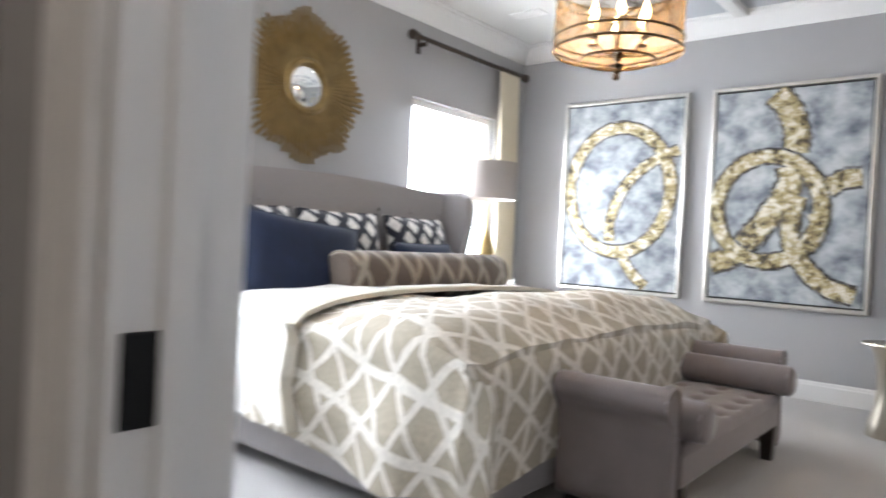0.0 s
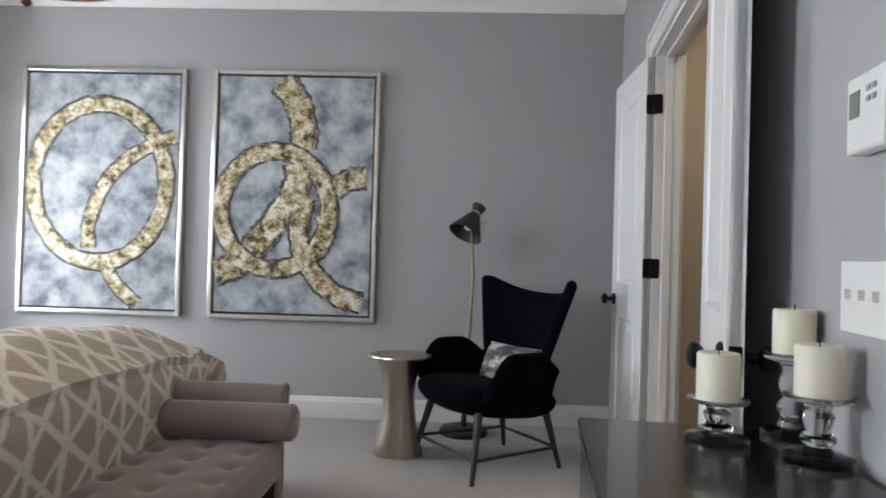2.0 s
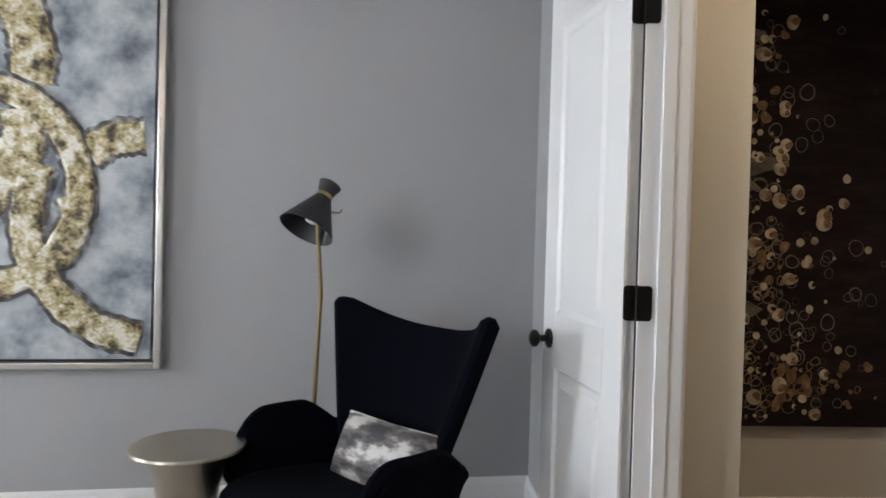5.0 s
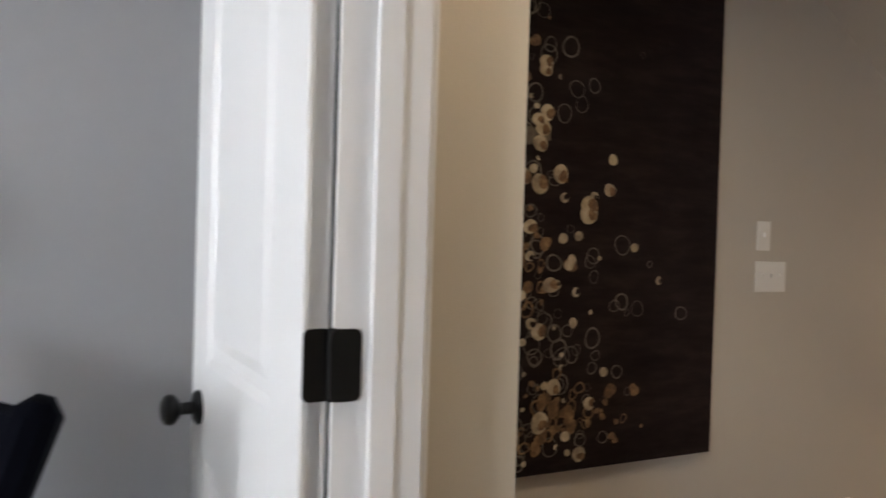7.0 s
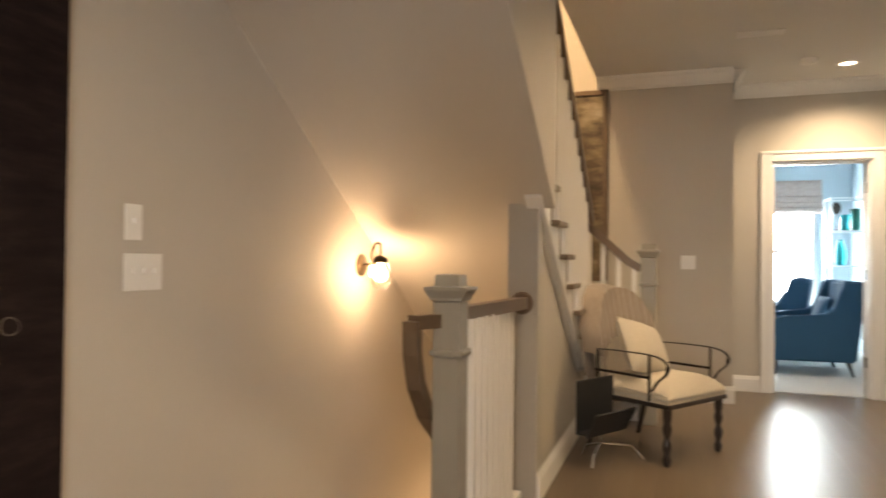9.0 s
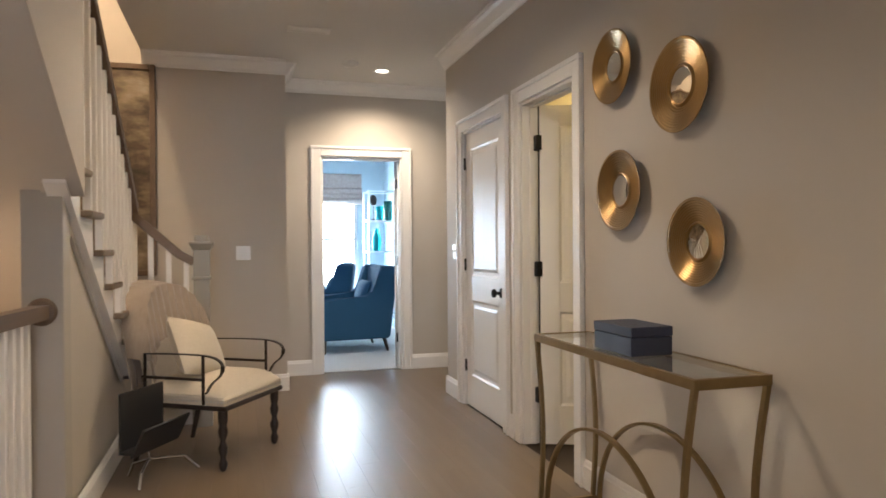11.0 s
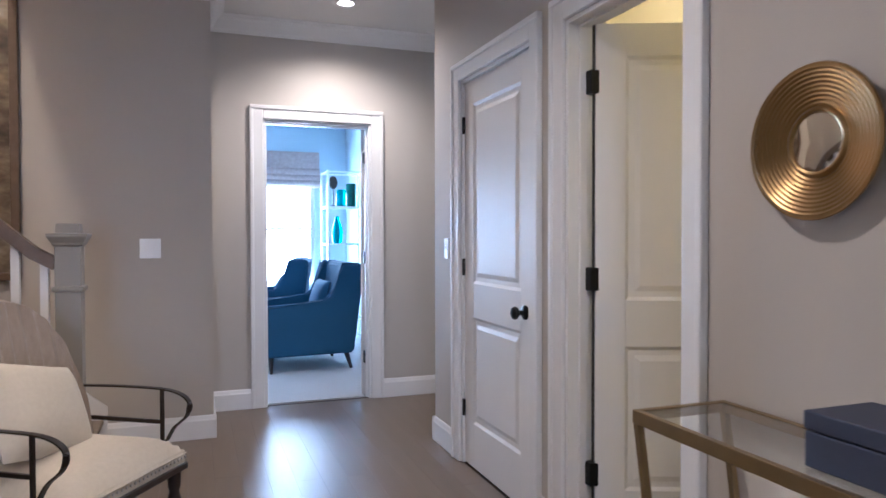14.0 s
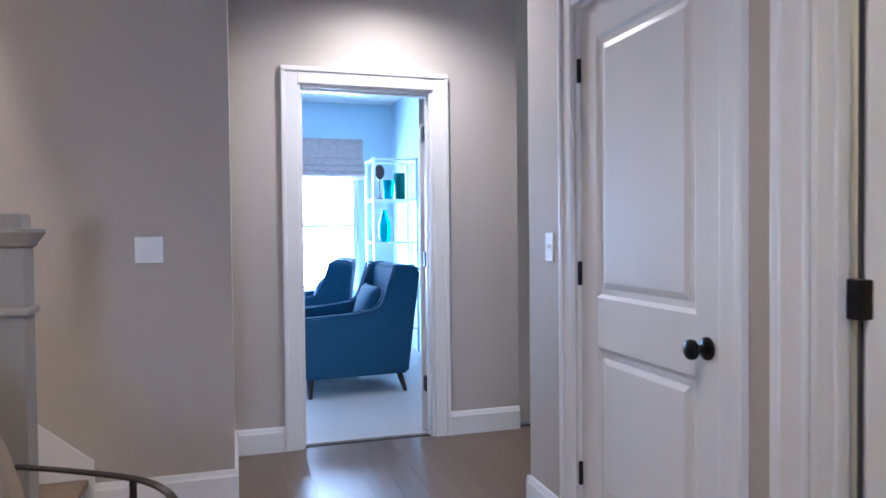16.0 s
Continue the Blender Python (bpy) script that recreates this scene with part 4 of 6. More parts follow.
def duvet_pt(u, v):
    """u: from the fold to beyond the foot; v across."""
    w = BY1 - BY0 + 0.80
    L = 1.08 + 0.42
    s, a = v * w, u * L
    x0 = 0.74
    puff = 0.035 * math.sin(a * 7 + s * 3) * math.sin(s * 5 + a * 2)
    nz = noise.noise(Vector((a * 3.2, s * 3.2, 1.7))) * 0.022 + noise.noise(Vector((a * 9, s * 9, 4.0))) * 0.007
    if a < 1.08:
        x = x0 + a
        y, z = drape(x, s, drop=0.40, lift=0.02)
        e = max(0.0, 1 - (1.08 - a) / 0.10)
        return Vector((x + 0.02 * e, y, z + nz + puff * 0.3 + (0.06 * math.exp(-((a - 0.72) / 0.30) ** 2) - 0.09 * max(0.0, (a - 0.80) / 0.28) ** 2) * min(1.0, max(0.0, min(s - 0.36, w - 0.36 - s) / 0.12))))
    d = a - 1.08
    y, z = drape(x0 + 1.08, s, drop=0.40, lift=0.02)
    if z > BT - 0.02:
        ripple = 0.025 * math.sin(y * 11) * d / 0.42
        return Vector((x0 + 1.08 + 0.045 * (1 - math.exp(-d / 0.05)) + ripple * 0.4, y, z + nz * max(0, 1 - d / 0.05) - d - 0.09 * min(1.0, max(0.0, min(s - 0.36, w - 0.36 - s) / 0.12))))
    side = -1 if y < 1 else 1
    return Vector((x0 + 1.11 + 0.12 * min(1, d / 0.2) * (1 - (z - 0.2) * 0.8), y + side * 0.01 - side * d * 0.12, max(0.10, z - d * 0.16 + nz)))


bm = B()
sheet(bm, duvet_pt, 90, 130, 0.0, (1.50, BY1 - BY0 + 0.80))
duvet = part("duvet", bm, M_DUVET, None, "", True)
tagged(duvet, "taupe and cream lattice duvet draped over the bed", "duvet")
bm = B()


def near_slant(s):
    """The fold lies further down the bed towards its near side."""
    return 0.30 * (max(0.0, 1.1 - s) / 1.1) ** 1.3


def fold_pt(u, v):
    s = v * (BY1 - BY0 + 0.84)
    x = 0.24 + u * 0.54
    y, z = drape(x, s, drop=0.42, lift=0.045 if u > 0.04 else 0.01)
    nz = noise.noise(Vector((x * 4, s * 4, 9.0))) * 0.012
    roll = 0.02 * math.sin(min(1, max(0, (u - 0.75) / 0.25)) * math.pi)
    return Vector((x + u * near_slant(s), y, z + nz + roll))


sheet(bm, fold_pt, 20, 110, 0.012)
tagged(part("top_sheet", bm, M_SHEET, None, "", True), "white cotton sheet folded back over the duvet", "sheet")
bm = B()


def piping_pt(k):
    s = k / 80 * (BY1 - BY0 + 0.84)
    y, z = drape(0.78, s, drop=0.42, lift=0.05)
    return (0.80 + near_slant(k / 80 * (BY1 - BY0 + 0.84)), y, z + 0.002)


tube(bm, [piping_pt(k) for k in range(81)], 0, flat=(0.05, 0.022))
tagged(part("duvet_border", bm, M_BORDER, None), "pale cream rolled border between sheet and duvet", "duvet border")
bm = B()


def blanket_pt(u, v):
    x = 0.0 + u * 0.30
    s = v * 0.75
    y, z = drape(x, s, drop=0.36, lift=0.02)
    return Vector((x + 0.015 * math.sin(s * 30), y - 0.012 * math.sin(x * 45), z))


sheet(bm, blanket_pt, 24, 24, 0.01)
tagged(part("blanket", bm, M_GOLDLINEN, None, "", True), "pale gold blanket edge hanging below the pillows", "blanket")


def pillow(name, w, h, d, m, material, label, cat="pillow", piping=None):
    t = thing(name, label, cat, m, "pillows on the bed")
    bm = B()
    cushion(bm, w, h, d)
    part("cover", bm, material, t, "", True)
    pts = []
    for a, b in ((-1, -1), (1, -1), (1, 1), (-1, 1), (-1, -1)):
        pts.append((a, b))
    line = []
    for (a, b), (c, e) in zip(pts, pts[1:]):
        for k in range(8):
            f = k / 8
            x, z = a + (c - a) * f, b + (e - b) * f
            kk, q = 1 - 0.042 * (1 - z * z), 1 - 0.042 * (1 - x * x)
            line.append((x * w / 2 * kk, 0, z * h / 2 * q))
    line.append(line[0])
    tube(bm := B(), line, 0.006, 6)
    part("piping", bm, piping or material, t, "", True)
    return t


TOPZ = BT + 0.03
for y, r in ((0.42, 4), (1.12, -3), (1.86, 3)):
    pillow("euro_sham", 0.66, 0.56, 0.20, pose(-0.13, y, TOPZ + 0.24, -14, 0, 90 + r), M_SHAM, "black and white lattice sham leaning on the headboard")
pillow("throw_pillow", 0.80, 0.54, 0.22, pose(0.17, 0.56, TOPZ + 0.19, -22, 7, 90 - 8), M_NAVY, "navy velvet pillow with slouched corner")
pillow("throw_pillow", 0.66, 0.40, 0.18, pose(0.04, 1.78, TOPZ + 0.14, -20, 0, 90 + 4), M_NAVY, "navy velvet pillow beside the bolster")
pillow("euro_sham", 0.60, 0.50, 0.18, pose(0.0, 0.16, TOPZ + 0.16, -20, -14, 90 - 16), M_SHAM, "black and white lattice sham slumped at the bed's edge")
bol = thing("bolster", "long brown ikat bolster with buttoned ends", "bolster", pose(0.36, 1.38, TOPZ + 0.135, 0, 0, 90))
bm = B()
lathe(bm, [(0.004, -0.74), (0.05, -0.742), (0.115, -0.735), (0.135, -0.71), (0.141, -0.5), (0.140, 0.0), (0.141, 0.5), (0.135, 0.71), (0.115, 0.735), (0.05, 0.742), (0.004, 0.74)], 32, Matrix.Rotation(radians(90), 4, 'Y'))
part("cover", bm, M_IKAT, bol, "", True)
for x in (-0.715, 0.715):
    bm = B()
    tube(bm, [(x, 0.135 * math.cos(a / 24 * 2 * math.pi), 0.135 * math.sin(a / 24 * 2 * math.pi)) for a in range(25)], 0.006, 6)
    part("piping", bm, M_IKAT, bol, "", True)

# ---- bedroom: bench at the bed's foot ----
M_BENCH = mat("mushroom velvet", (0.235, 0.20, 0.195), 0.8, second=(0.18, 0.15, 0.148), scale=9, amount=0.7, sheen=0.6, bump=0.2, bump_scale=260)
M_DARKWOOD = mat("espresso wood", (0.030, 0.020, 0.016), 0.35, second=(0.018, 0.012, 0.010), scale=7, amount=0.8, stretch=(1, 1, 6))
bench = thing("bench", "mushroom velvet tufted bench with rolled arms", "bench", pose(2.09, 1.20, 0))
bm = B()


def tuft(u, v):
    x, y = -0.24 + u * 0.48, -0.66 + v * 1.32
    dip = 0.0
    for i in range(3):
        for j in range(8):
            bx_, by_ = -0.17 + i * 0.17, -0.57 + j * 0.163 + (0.08 if i == 1 else 0)
            q = (x - bx_) ** 2 + (y - by_) ** 2
            dip += 0.020 * math.exp(-q / 0.0009)
    edge = min(u, 1 - u, v, 1 - v)
    return Vector((x, y, 0.335 - dip - 0.05 * math.exp(-edge / 0.02)))


sheet(bm, tuft, 44, 96)
part("seat", bm, M_BENCH, bench, "button tufted velvet seat", True)
part("seat_frame", boxes((-0.238, 0.238, -0.67, 0.67, 0.17, 0.295), bevel=0.012), M_BENCH, bench)
for s in (-1, 1):
    bm = B()
    prof = [(0.67, 0.06), (0.74, 0.06), (0.735, 0.20), (0.725, 0.32), (0.735, 0.42), (0.77, 0.46), (0.795, 0.50), (0.79, 0.55), (0.75, 0.585), (0.70, 0.58), (0.67, 0.54), (0.665, 0.48), (0.67, 0.40)]
    prof = [(a, b if b < 0.3 else 0.3 + (b - 0.3) * 0.82) for a, b in prof]
    for _ in range(2):
        ends = list(zip(prof, prof[1:] + prof[:1]))
        prof = [p for (a, b), (c, d) in ends for p in ((0.75 * a + 0.25 * c, 0.75 * b + 0.25 * d), (0.25 * a + 0.75 * c, 0.25 * b + 0.75 * d))]
    prism(bm, [(s * a, b) for a, b in prof], "x", -0.22, 0.22)
    bmesh.ops.bevel(bm, geom=[e for e in bm.edges if abs(e.verts[0].co.x - e.verts[1].co.x) < 1e-4], offset=0.004, segments=1, affect='EDGES')
    part("arm", bm, M_BENCH, bench, "", True)
    bm = B()
    tube(bm, [(0.222, s * a, b) for a, b in prof], 0.006, 6)
    part("piping", bm, M_BENCH, bench, "", True)
    for x in (-0.20, 0.20):
        bm = B()
        prism(bm, [(x - 0.035, 0.06 if False else 0.20), (x + 0.035, 0.20), (x + 0.025, 0.0), (x - 0.025, 0.0)], "y", s * 0.62 - 0.03, s * 0.62 + 0.03)
        part("leg", bm, M_DARKWOOD, bench, "dark wooden leg")
for y in (0.60, -0.60):
    t = thing("bench_bolster", "mushroom velvet bolster lying against the bench arm", "bolster", pose(2.13, 1.20 + y, 0.404), "bolsters on the bench")
    bm = B()
    lathe(bm, [(0.004, -0.27), (0.05, -0.272), (0.066, -0.262), (0.073, -0.24), (0.074, 0), (0.073, 0.24), (0.066, 0.262), (0.05, 0.272), (0.004, 0.27)], 28, Matrix.Rotation(radians(90), 4, 'Y'))
    part("cover", bm, M_BENCH, t, "", True)
    for x in (-0.25, 0.25):
        bm = B()
        tube(bm, [(x, 0.071 * math.cos(a / 20 * 2 * math.pi), 0.071 * math.sin(a / 20 * 2 * math.pi)) for a in range(21)], 0.004, 6)
        part("piping", bm, M_BENCH, t, "", True)

# ---- bedroom: armchair, table, floor lamp ----
M_VELVET = mat("black-navy velvet", (0.0030, 0.0034, 0.0065), 0.95, second=(0.002, 0.0024, 0.0045), scale=8, amount=0.8, sheen=0.008, spec=0.04, bump=0.15, bump_scale=200)
M_LEG = mat("dark stained leg wood", (0.035, 0.026, 0.022), 0.4, second=(0.02, 0.015, 0.013), scale=8, amount=0.7, stretch=(3, 3, 0.6))
CH = pose(3.20, 2.75, 0, 0, 0, -57)
chair = thing("armchair", "black-navy velvet wing armchair on dark tapered legs", "armchair", CH)


def ease(a, b, x):
    q = min(1.0, max(0.0, (x - a) / (b - a)))
    return q * q * (3 - 2 * q)


def shell_back(u, v):
    """The winged back: u across from ear to ear, v upwards."""
    a = 2 * u - 1
    w = 0.205 + 0.215 * v ** 0.9
    top = 0.885 + 0.115 * abs(a) ** 2.6 - 0.035 * ease(0.90, 1.0, abs(a))
    z = 0.34 + v * (top - 0.34)
    return Vector((a * w, 0.205 + 0.20 * v - 0.17 * abs(a) ** 2.2 * (0.5 + 0.6 * v), z))


bm = B()
sheet(bm, shell_back, 32, 22, 0.055)
back = part("backrest", bm, M_VELVET, chair, "", True)
back.modifiers.new("round", 'BEVEL').width = 0.02
bm = B()


def seat_pt(u, v):
    th, ph = u * 2 * math.pi, (v - 0.5) * math.pi
    c, n = math.cos(th), math.sin(th)
    e = 0.8
    x = math.copysign(abs(c) ** e, c) * math.cos(ph) ** 0.5 * 0.345
    y = math.copysign(abs(n) ** e, n) * math.cos(ph) ** 0.5 * 0.345
    z = 0.372 + (0.075 if ph > 0 else 0.105) * math.sin(ph) - 0.035 * (y / 0.33)
    return Vector((x * (1 - 0.10 * (ph < 0) * -math.sin(ph)), y - 0.03, z))


sheet(bm, seat_pt, 40, 16)
part("seat", bm, M_VELVET, chair, "", True)
for s in (-1, 1):
    def arm_pt(u, v, s=s):
        """A wing arm that rises out of the seat and flares outwards, u from the back to the front."""
        y = 0.20 - u * 0.43
        top = 0.525 + 0.085 * ease(0.0, 0.35, u) - 0.20 * ease(0.62, 1.0, u) ** 2
        z = 0.31 + v * (top - 0.31)
        bow = 0.035 * math.sin(math.pi * u)
        return Vector((s * (0.255 + bow + 0.075 * v + 0.025 * v ** 5), y - 0.02 * v, z))
    bm = B()
    sheet(bm, arm_pt, 24, 12, 0.045)
    part("armrest", bm, M_VELVET, chair, "", True).modifiers.new("round", 'BEVEL').width = 0.022
for x, y in ((-0.26, -0.26), (0.26, -0.26), (-0.22, 0.24), (0.22, 0.24)):
    bm = B()
    tube(bm, [(x * 0.86, y * 0.86, 0.33), (x * 1.12, y * 1.15, 0.0)], [0.022, 0.012], 12)
    part("leg", bm, M_LEG, chair, "dark tapered wooden leg", True)
for p, q in (((-0.275, -0.275), (-0.235, 0.255)), ((0.275, -0.275), (0.235, 0.255)), ((-0.275, -0.275), (0.275, -0.275)), ((-0.235, 0.255), (0.235, 0.255))):
    bm = B()
    tube(bm, [(*p, 0.11), (*q, 0.11)], 0.009, 8)
    part("stretcher", bm, M_LEG, chair, "", True)
M_COW = paint_mat("grey and white hide", [(0.40, (0.04, 0.04, 0.045)), (0.50, (0.16, 0.14, 0.13)), (0.58, (0.55, 0.52, 0.50))], 7, (1, 1, 2.5), 0.2)
pl = thing("lumbar_pillow", "grey and white patterned lumbar pillow on the armchair", "pillow", CH @ pose(0.05, 0.09, 0.515, -24, 0, 4))
bm = B()
cushion(bm, 0.44, 0.22, 0.13)
part("cover", bm, M_COW, pl, "", True)
bm = B()
tube(bm, [(-0.215, 0, 0.105), (0, 0, 0.10), (0.215, 0, 0.105)], 0.006, 6)
part("piping", bm, M_SHEET, pl, "white piped edge", True)

M_CHAMP = mat("brushed champagne metal", (0.55, 0.50, 0.42), 0.30, metal=1.0, second=(0.44, 0.40, 0.33), scale=4, amount=0.7, bump=0.04, bump_scale=300, stretch=(1, 1, 0.2))
tab = thing("side_table", "champagne metal hourglass side table", "side table", pose(2.70, 2.86, 0))
part("body", lathe(B(), [(0.135, 0.0), (0.138, 0.01), (0.125, 0.08), (0.098, 0.18), (0.088, 0.28), (0.092, 0.38), (0.110, 0.47), (0.135, 0.525)], 40), M_CHAMP, tab, "", True)
part("top", lathe(B(), [(0.13, 0.522), (0.172, 0.526), (0.176, 0.532), (0.174, 0.540), (0.16, 0.542), (0.01, 0.542)], 44), M_CHAMP, tab, "", True)

M_BRASS = mat("aged brass", (0.42, 0.32, 0.16), 0.35, metal=1.0, second=(0.30, 0.22, 0.10), scale=12, amount=0.7)
M_LAMPBLK = mat("matt black enamel", (0.02, 0.02, 0.022), 0.55, scale=20, amount=0.4)
fl = thing("floor_lamp", "black diabolo floor lamp with slim brass stem", "floor lamp", pose(3.06, 3.32, 0))
part("base", lathe(B(), [(0.145, 0.0), (0.148, 0.008), (0.146, 0.03), (0.13, 0.042), (0.02, 0.048), (0.016, 0.10), (0.012, 0.12)], 36), M_LAMPBLK, fl, "", True)
bm = B()
tube(bm, [(0, 0, 0.10), (0.02, -0.03, 0.60), (0.035, -0.06, 0.99), (0.02, -0.08, 1.19), (0.015, -0.10, 1.28)], 0.008, 10)
part("stem", bm, M_BRASS, fl, "slim brass stem", True)
HD = Matrix.Translation((0.02, -0.11, 1.315)) @ Matrix.Scale(0.92, 4) @ Matrix.Rotation(radians(26), 4, 'Y') @ Matrix.Rotation(radians(-22), 4, 'X')
bm = B()
for prof in ([(0.112, -0.120), (0.114, -0.118), (0.032, 0.045), (0.030, 0.05), (0.048, 0.105), (0.045, 0.107), (0.010, 0.100)],):
    rings = [[bm.verts.new(HD @ Vector((r * math.cos(2 * math.pi * k / 36), r * math.sin(2 * math.pi * k / 36), z))) for k in range(36)] for r, z in prof]
    for a, b in zip(rings, rings[1:]):
        for k in range(36):
            bm.faces.new((a[k], a[(k + 1) % 36], b[(k + 1) % 36], b[k]))
sh = part("shade", bm, M_LAMPBLK, fl, "black metal diabolo shade", True)
sol = sh.modifiers.new("thickness", 'SOLIDIFY')
sol.thickness = 0.003
part("collar", lathe(B(), [(0.034, 0.038), (0.036, 0.046), (0.034, 0.056)], 28, HD), M_BRASS, fl, "brass collar", True)
part("bulb", lathe(B(), [(0.004, -0.085), (0.022, -0.078), (0.031, -0.055), (0.026, -0.030), (0.014, -0.005), (0.013, 0.03)], 24, HD), mat("frosted bulb glass", (0.85, 0.85, 0.83), 0.3), fl, "white frosted bulb", True)
bm = B()
tube(bm, [HD @ Vector((0.05, 0, 0.0)), HD @ Vector((0.085, 0, 0.012)), HD @ Vector((0.088, 0, 0.03))], 0.004, 6)
part("switch_knob", bm, M_BRASS, fl)

# ---- bedroom: sunburst mirror, curtain, lamp, chandelier ----
M_GILT = mat("gilded wood", (0.30, 0.20, 0.075), 0.5, metal=0.6, second=(0.14, 0.09, 0.03), scale=14, amount=0.8, bump=0.3, bump_scale=80)
M_MIRROR = mat("mirror glass", (0.86, 0.88, 0.88), 0.03, metal=1.0, second=(0.82, 0.85, 0.85))
sun_m = thing("sunburst_mirror", "gilded sunburst mirror of fine wooden rays", "mirror", pose(WX + 0.004, 1.0, 1.97, 0, 90, 0))
rr = random.Random(11)
for ring, (n, r0, base_r, w, lift) in enumerate(((72, 0.15, 0.485, 0.022, 0.012), (72, 0.15, 0.43, 0.017, 0.024))):
    for k in range(n):
        a = 2 * math.pi * (k + 0.5 * ring) / n
        r1 = base_r + 0.022 * math.cos(k * math.pi / 4.5) + rr.uniform(-0.02, 0.02)
        bm = B()
        bx(bm, r0, r1, -w / 2, w / 2, lift - 0.006, lift + 0.004, 0.002, 1)
        bmesh.ops.transform(bm, matrix=Matrix.Rotation(a, 4, 'Z'), verts=bm.verts[:])
        part("ray", bm, M_GILT, sun_m)
part("rim", lathe(B(), [(0.185, 0.0), (0.19, 0.03), (0.175, 0.05), (0.155, 0.052), (0.14, 0.04), (0.135, 0.03)], 48), M_GILT, sun_m, "", True)
bm = B()
lathe(bm, [(0.138, 0.028), (0.12, 0.038), (0.09, 0.047), (0.05, 0.053), (0.005, 0.055)], 48)
part("convex_glass", bm, M_MIRROR, sun_m, "convex mirror glass", True)

M_ROD = mat("bronze curtain rod", (0.06, 0.042, 0.03), 0.4, metal=0.5, second=(0.035, 0.025, 0.018), scale=20, amount=0.8, bump=0.3, bump_scale=60)
M_CURTAIN = mat("ivory curtain cloth", (0.66, 0.60, 0.47), 0.85, second=(0.56, 0.50, 0.38), scale=8, amount=0.5, sheen=0.2)
rod = thing("curtain_rod", "turned bronze curtain rod with finials", "curtain rod")
bm = B()
tube(bm, [(WX + 0.09, 1.98, 2.55), (WX + 0.09, 3.42, 2.55)], 0.019, 12)
part("pole", bm, M_ROD, rod, "", True)
for y, s in ((1.98, -1), (3.42, 1)):
    part("finial", lathe(B(), [(0.02, 0), (0.032, 0.01), (0.02, 0.022), (0.036, 0.045), (0.04, 0.065), (0.025, 0.09), (0.006, 0.10)], 20, Matrix.Translation((WX + 0.09, y, 2.55)) @ Matrix.Rotation(radians(-90 * s), 4, 'X')), M_ROD, rod, "", True)
for y in (2.08, 3.34):
    part("bracket", boxes((WX + 0.001, WX + 0.09, y - 0.012, y + 0.012, 2.50, 2.53), (WX + 0.001, WX + 0.015, y - 0.02, y + 0.02, 2.45, 2.57), bevel=0.003), M_ROD, rod)
cur = thing("curtain", "ivory pleated curtain hanging beside the window", "curtain")
bm = B()
sheet(bm, lambda u, v: Vector((WX + 0.09 + 0.035 * math.sin(u * 6 * math.pi * 2) * (0.7 + 0.5 * v), 3.08 + u * (0.30 + 0.04 * v) + 0.01 * math.sin(v * 5), 2.53 - v * 2.51)), 90, 10, 0.003)
part("panel", bm, M_CURTAIN, cur, "", True)
for k in range(7):
    bm = B()
    c = (WX + 0.09, 3.09 + k * 0.045, 2.55)
    tube(bm, [(c[0] + 0.026 * math.cos(a / 14 * 2 * math.pi), c[1], c[2] + 0.026 * math.sin(a / 14 * 2 * math.pi)) for a in range(15)], 0.003, 6)
    part("ring", bm, M_ROD, cur)
ns = thing("nightstand", "white painted nightstand with a drawer", "nightstand", pose(-0.17, 2.66, 0))
part("body", boxes((-0.20, 0.20, -0.25, 0.25, 0.10, 0.58), bevel=0.006), M_WHITE, ns)
part("top", boxes((-0.215, 0.215, -0.27, 0.27, 0.58, 0.605), bevel=0.006), M_WHITE, ns)
part("drawer", boxes((0.20, 0.215, -0.22, 0.22, 0.34, 0.55), bevel=0.004), M_WHITE, ns)
for x in (-0.17, 0.17):
    for y in (-0.22, 0.22):
        part("leg", boxes((x - 0.02, x + 0.02, y - 0.02, y + 0.02, 0, 0.10)), M_WHITE, ns)
M_STEEL = mat("brushed steel", (0.55, 0.56, 0.58), 0.3, metal=1.0, scale=12, amount=0.5)
bt = thing("bedside_table", "slim steel bedside table with a glass shelf", "bedside table", pose(-0.12, -0.46, 0))
for x in (-0.2, 0.2):
    for y in (-0.2, 0.2):
        part("leg", boxes((x - 0.011, x + 0.011, y - 0.011, y + 0.011, 0, 0.60), bevel=0.002), M_STEEL, bt)
for z in (0.20, 0.60):
    for q in ((-0.211, 0.211, -0.211, -0.189), (-0.211, 0.211, 0.189, 0.211), (-0.211, -0.189, -0.189, 0.189), (0.189, 0.211, -0.189, 0.189)):
        part("frame_bar", boxes((*q, z, z + 0.02), bevel=0.002), M_STEEL, bt)
    part("shelf", boxes((-0.188, 0.188, -0.188, 0.188, z + 0.006, z + 0.014)), M_PLATE, bt, "pale glass shelf")
M_SHADE = mat("taupe linen shade", (0.42, 0.38, 0.35), 0.9, second=(0.36, 0.32, 0.30), scale=120, amount=0.6, bump=0.2, bump_scale=300)
tl = thing("table_lamp", "gold table lamp with taupe drum shade", "table lamp", pose(-0.15, 2.70, 0.605))
part("base", lathe(B(), [(0.09, 0), (0.09, 0.012), (0.03, 0.03), (0.02, 0.06), (0.06, 0.14), (0.085, 0.26), (0.07, 0.38), (0.03, 0.48), (0.02, 0.52), (0.015, 0.72)], 32), M_BRASS, tl, "gold turned base", True)
bm = B()
sheet(bm, lambda u, v: Vector((0.235 * math.cos(u * 2 * math.pi), 0.235 * math.sin(u * 2 * math.pi), 0.76 + v * 0.30)), 48, 1, 0.003)
part("shade", bm, M_SHADE, tl, "taupe linen drum shade", True)
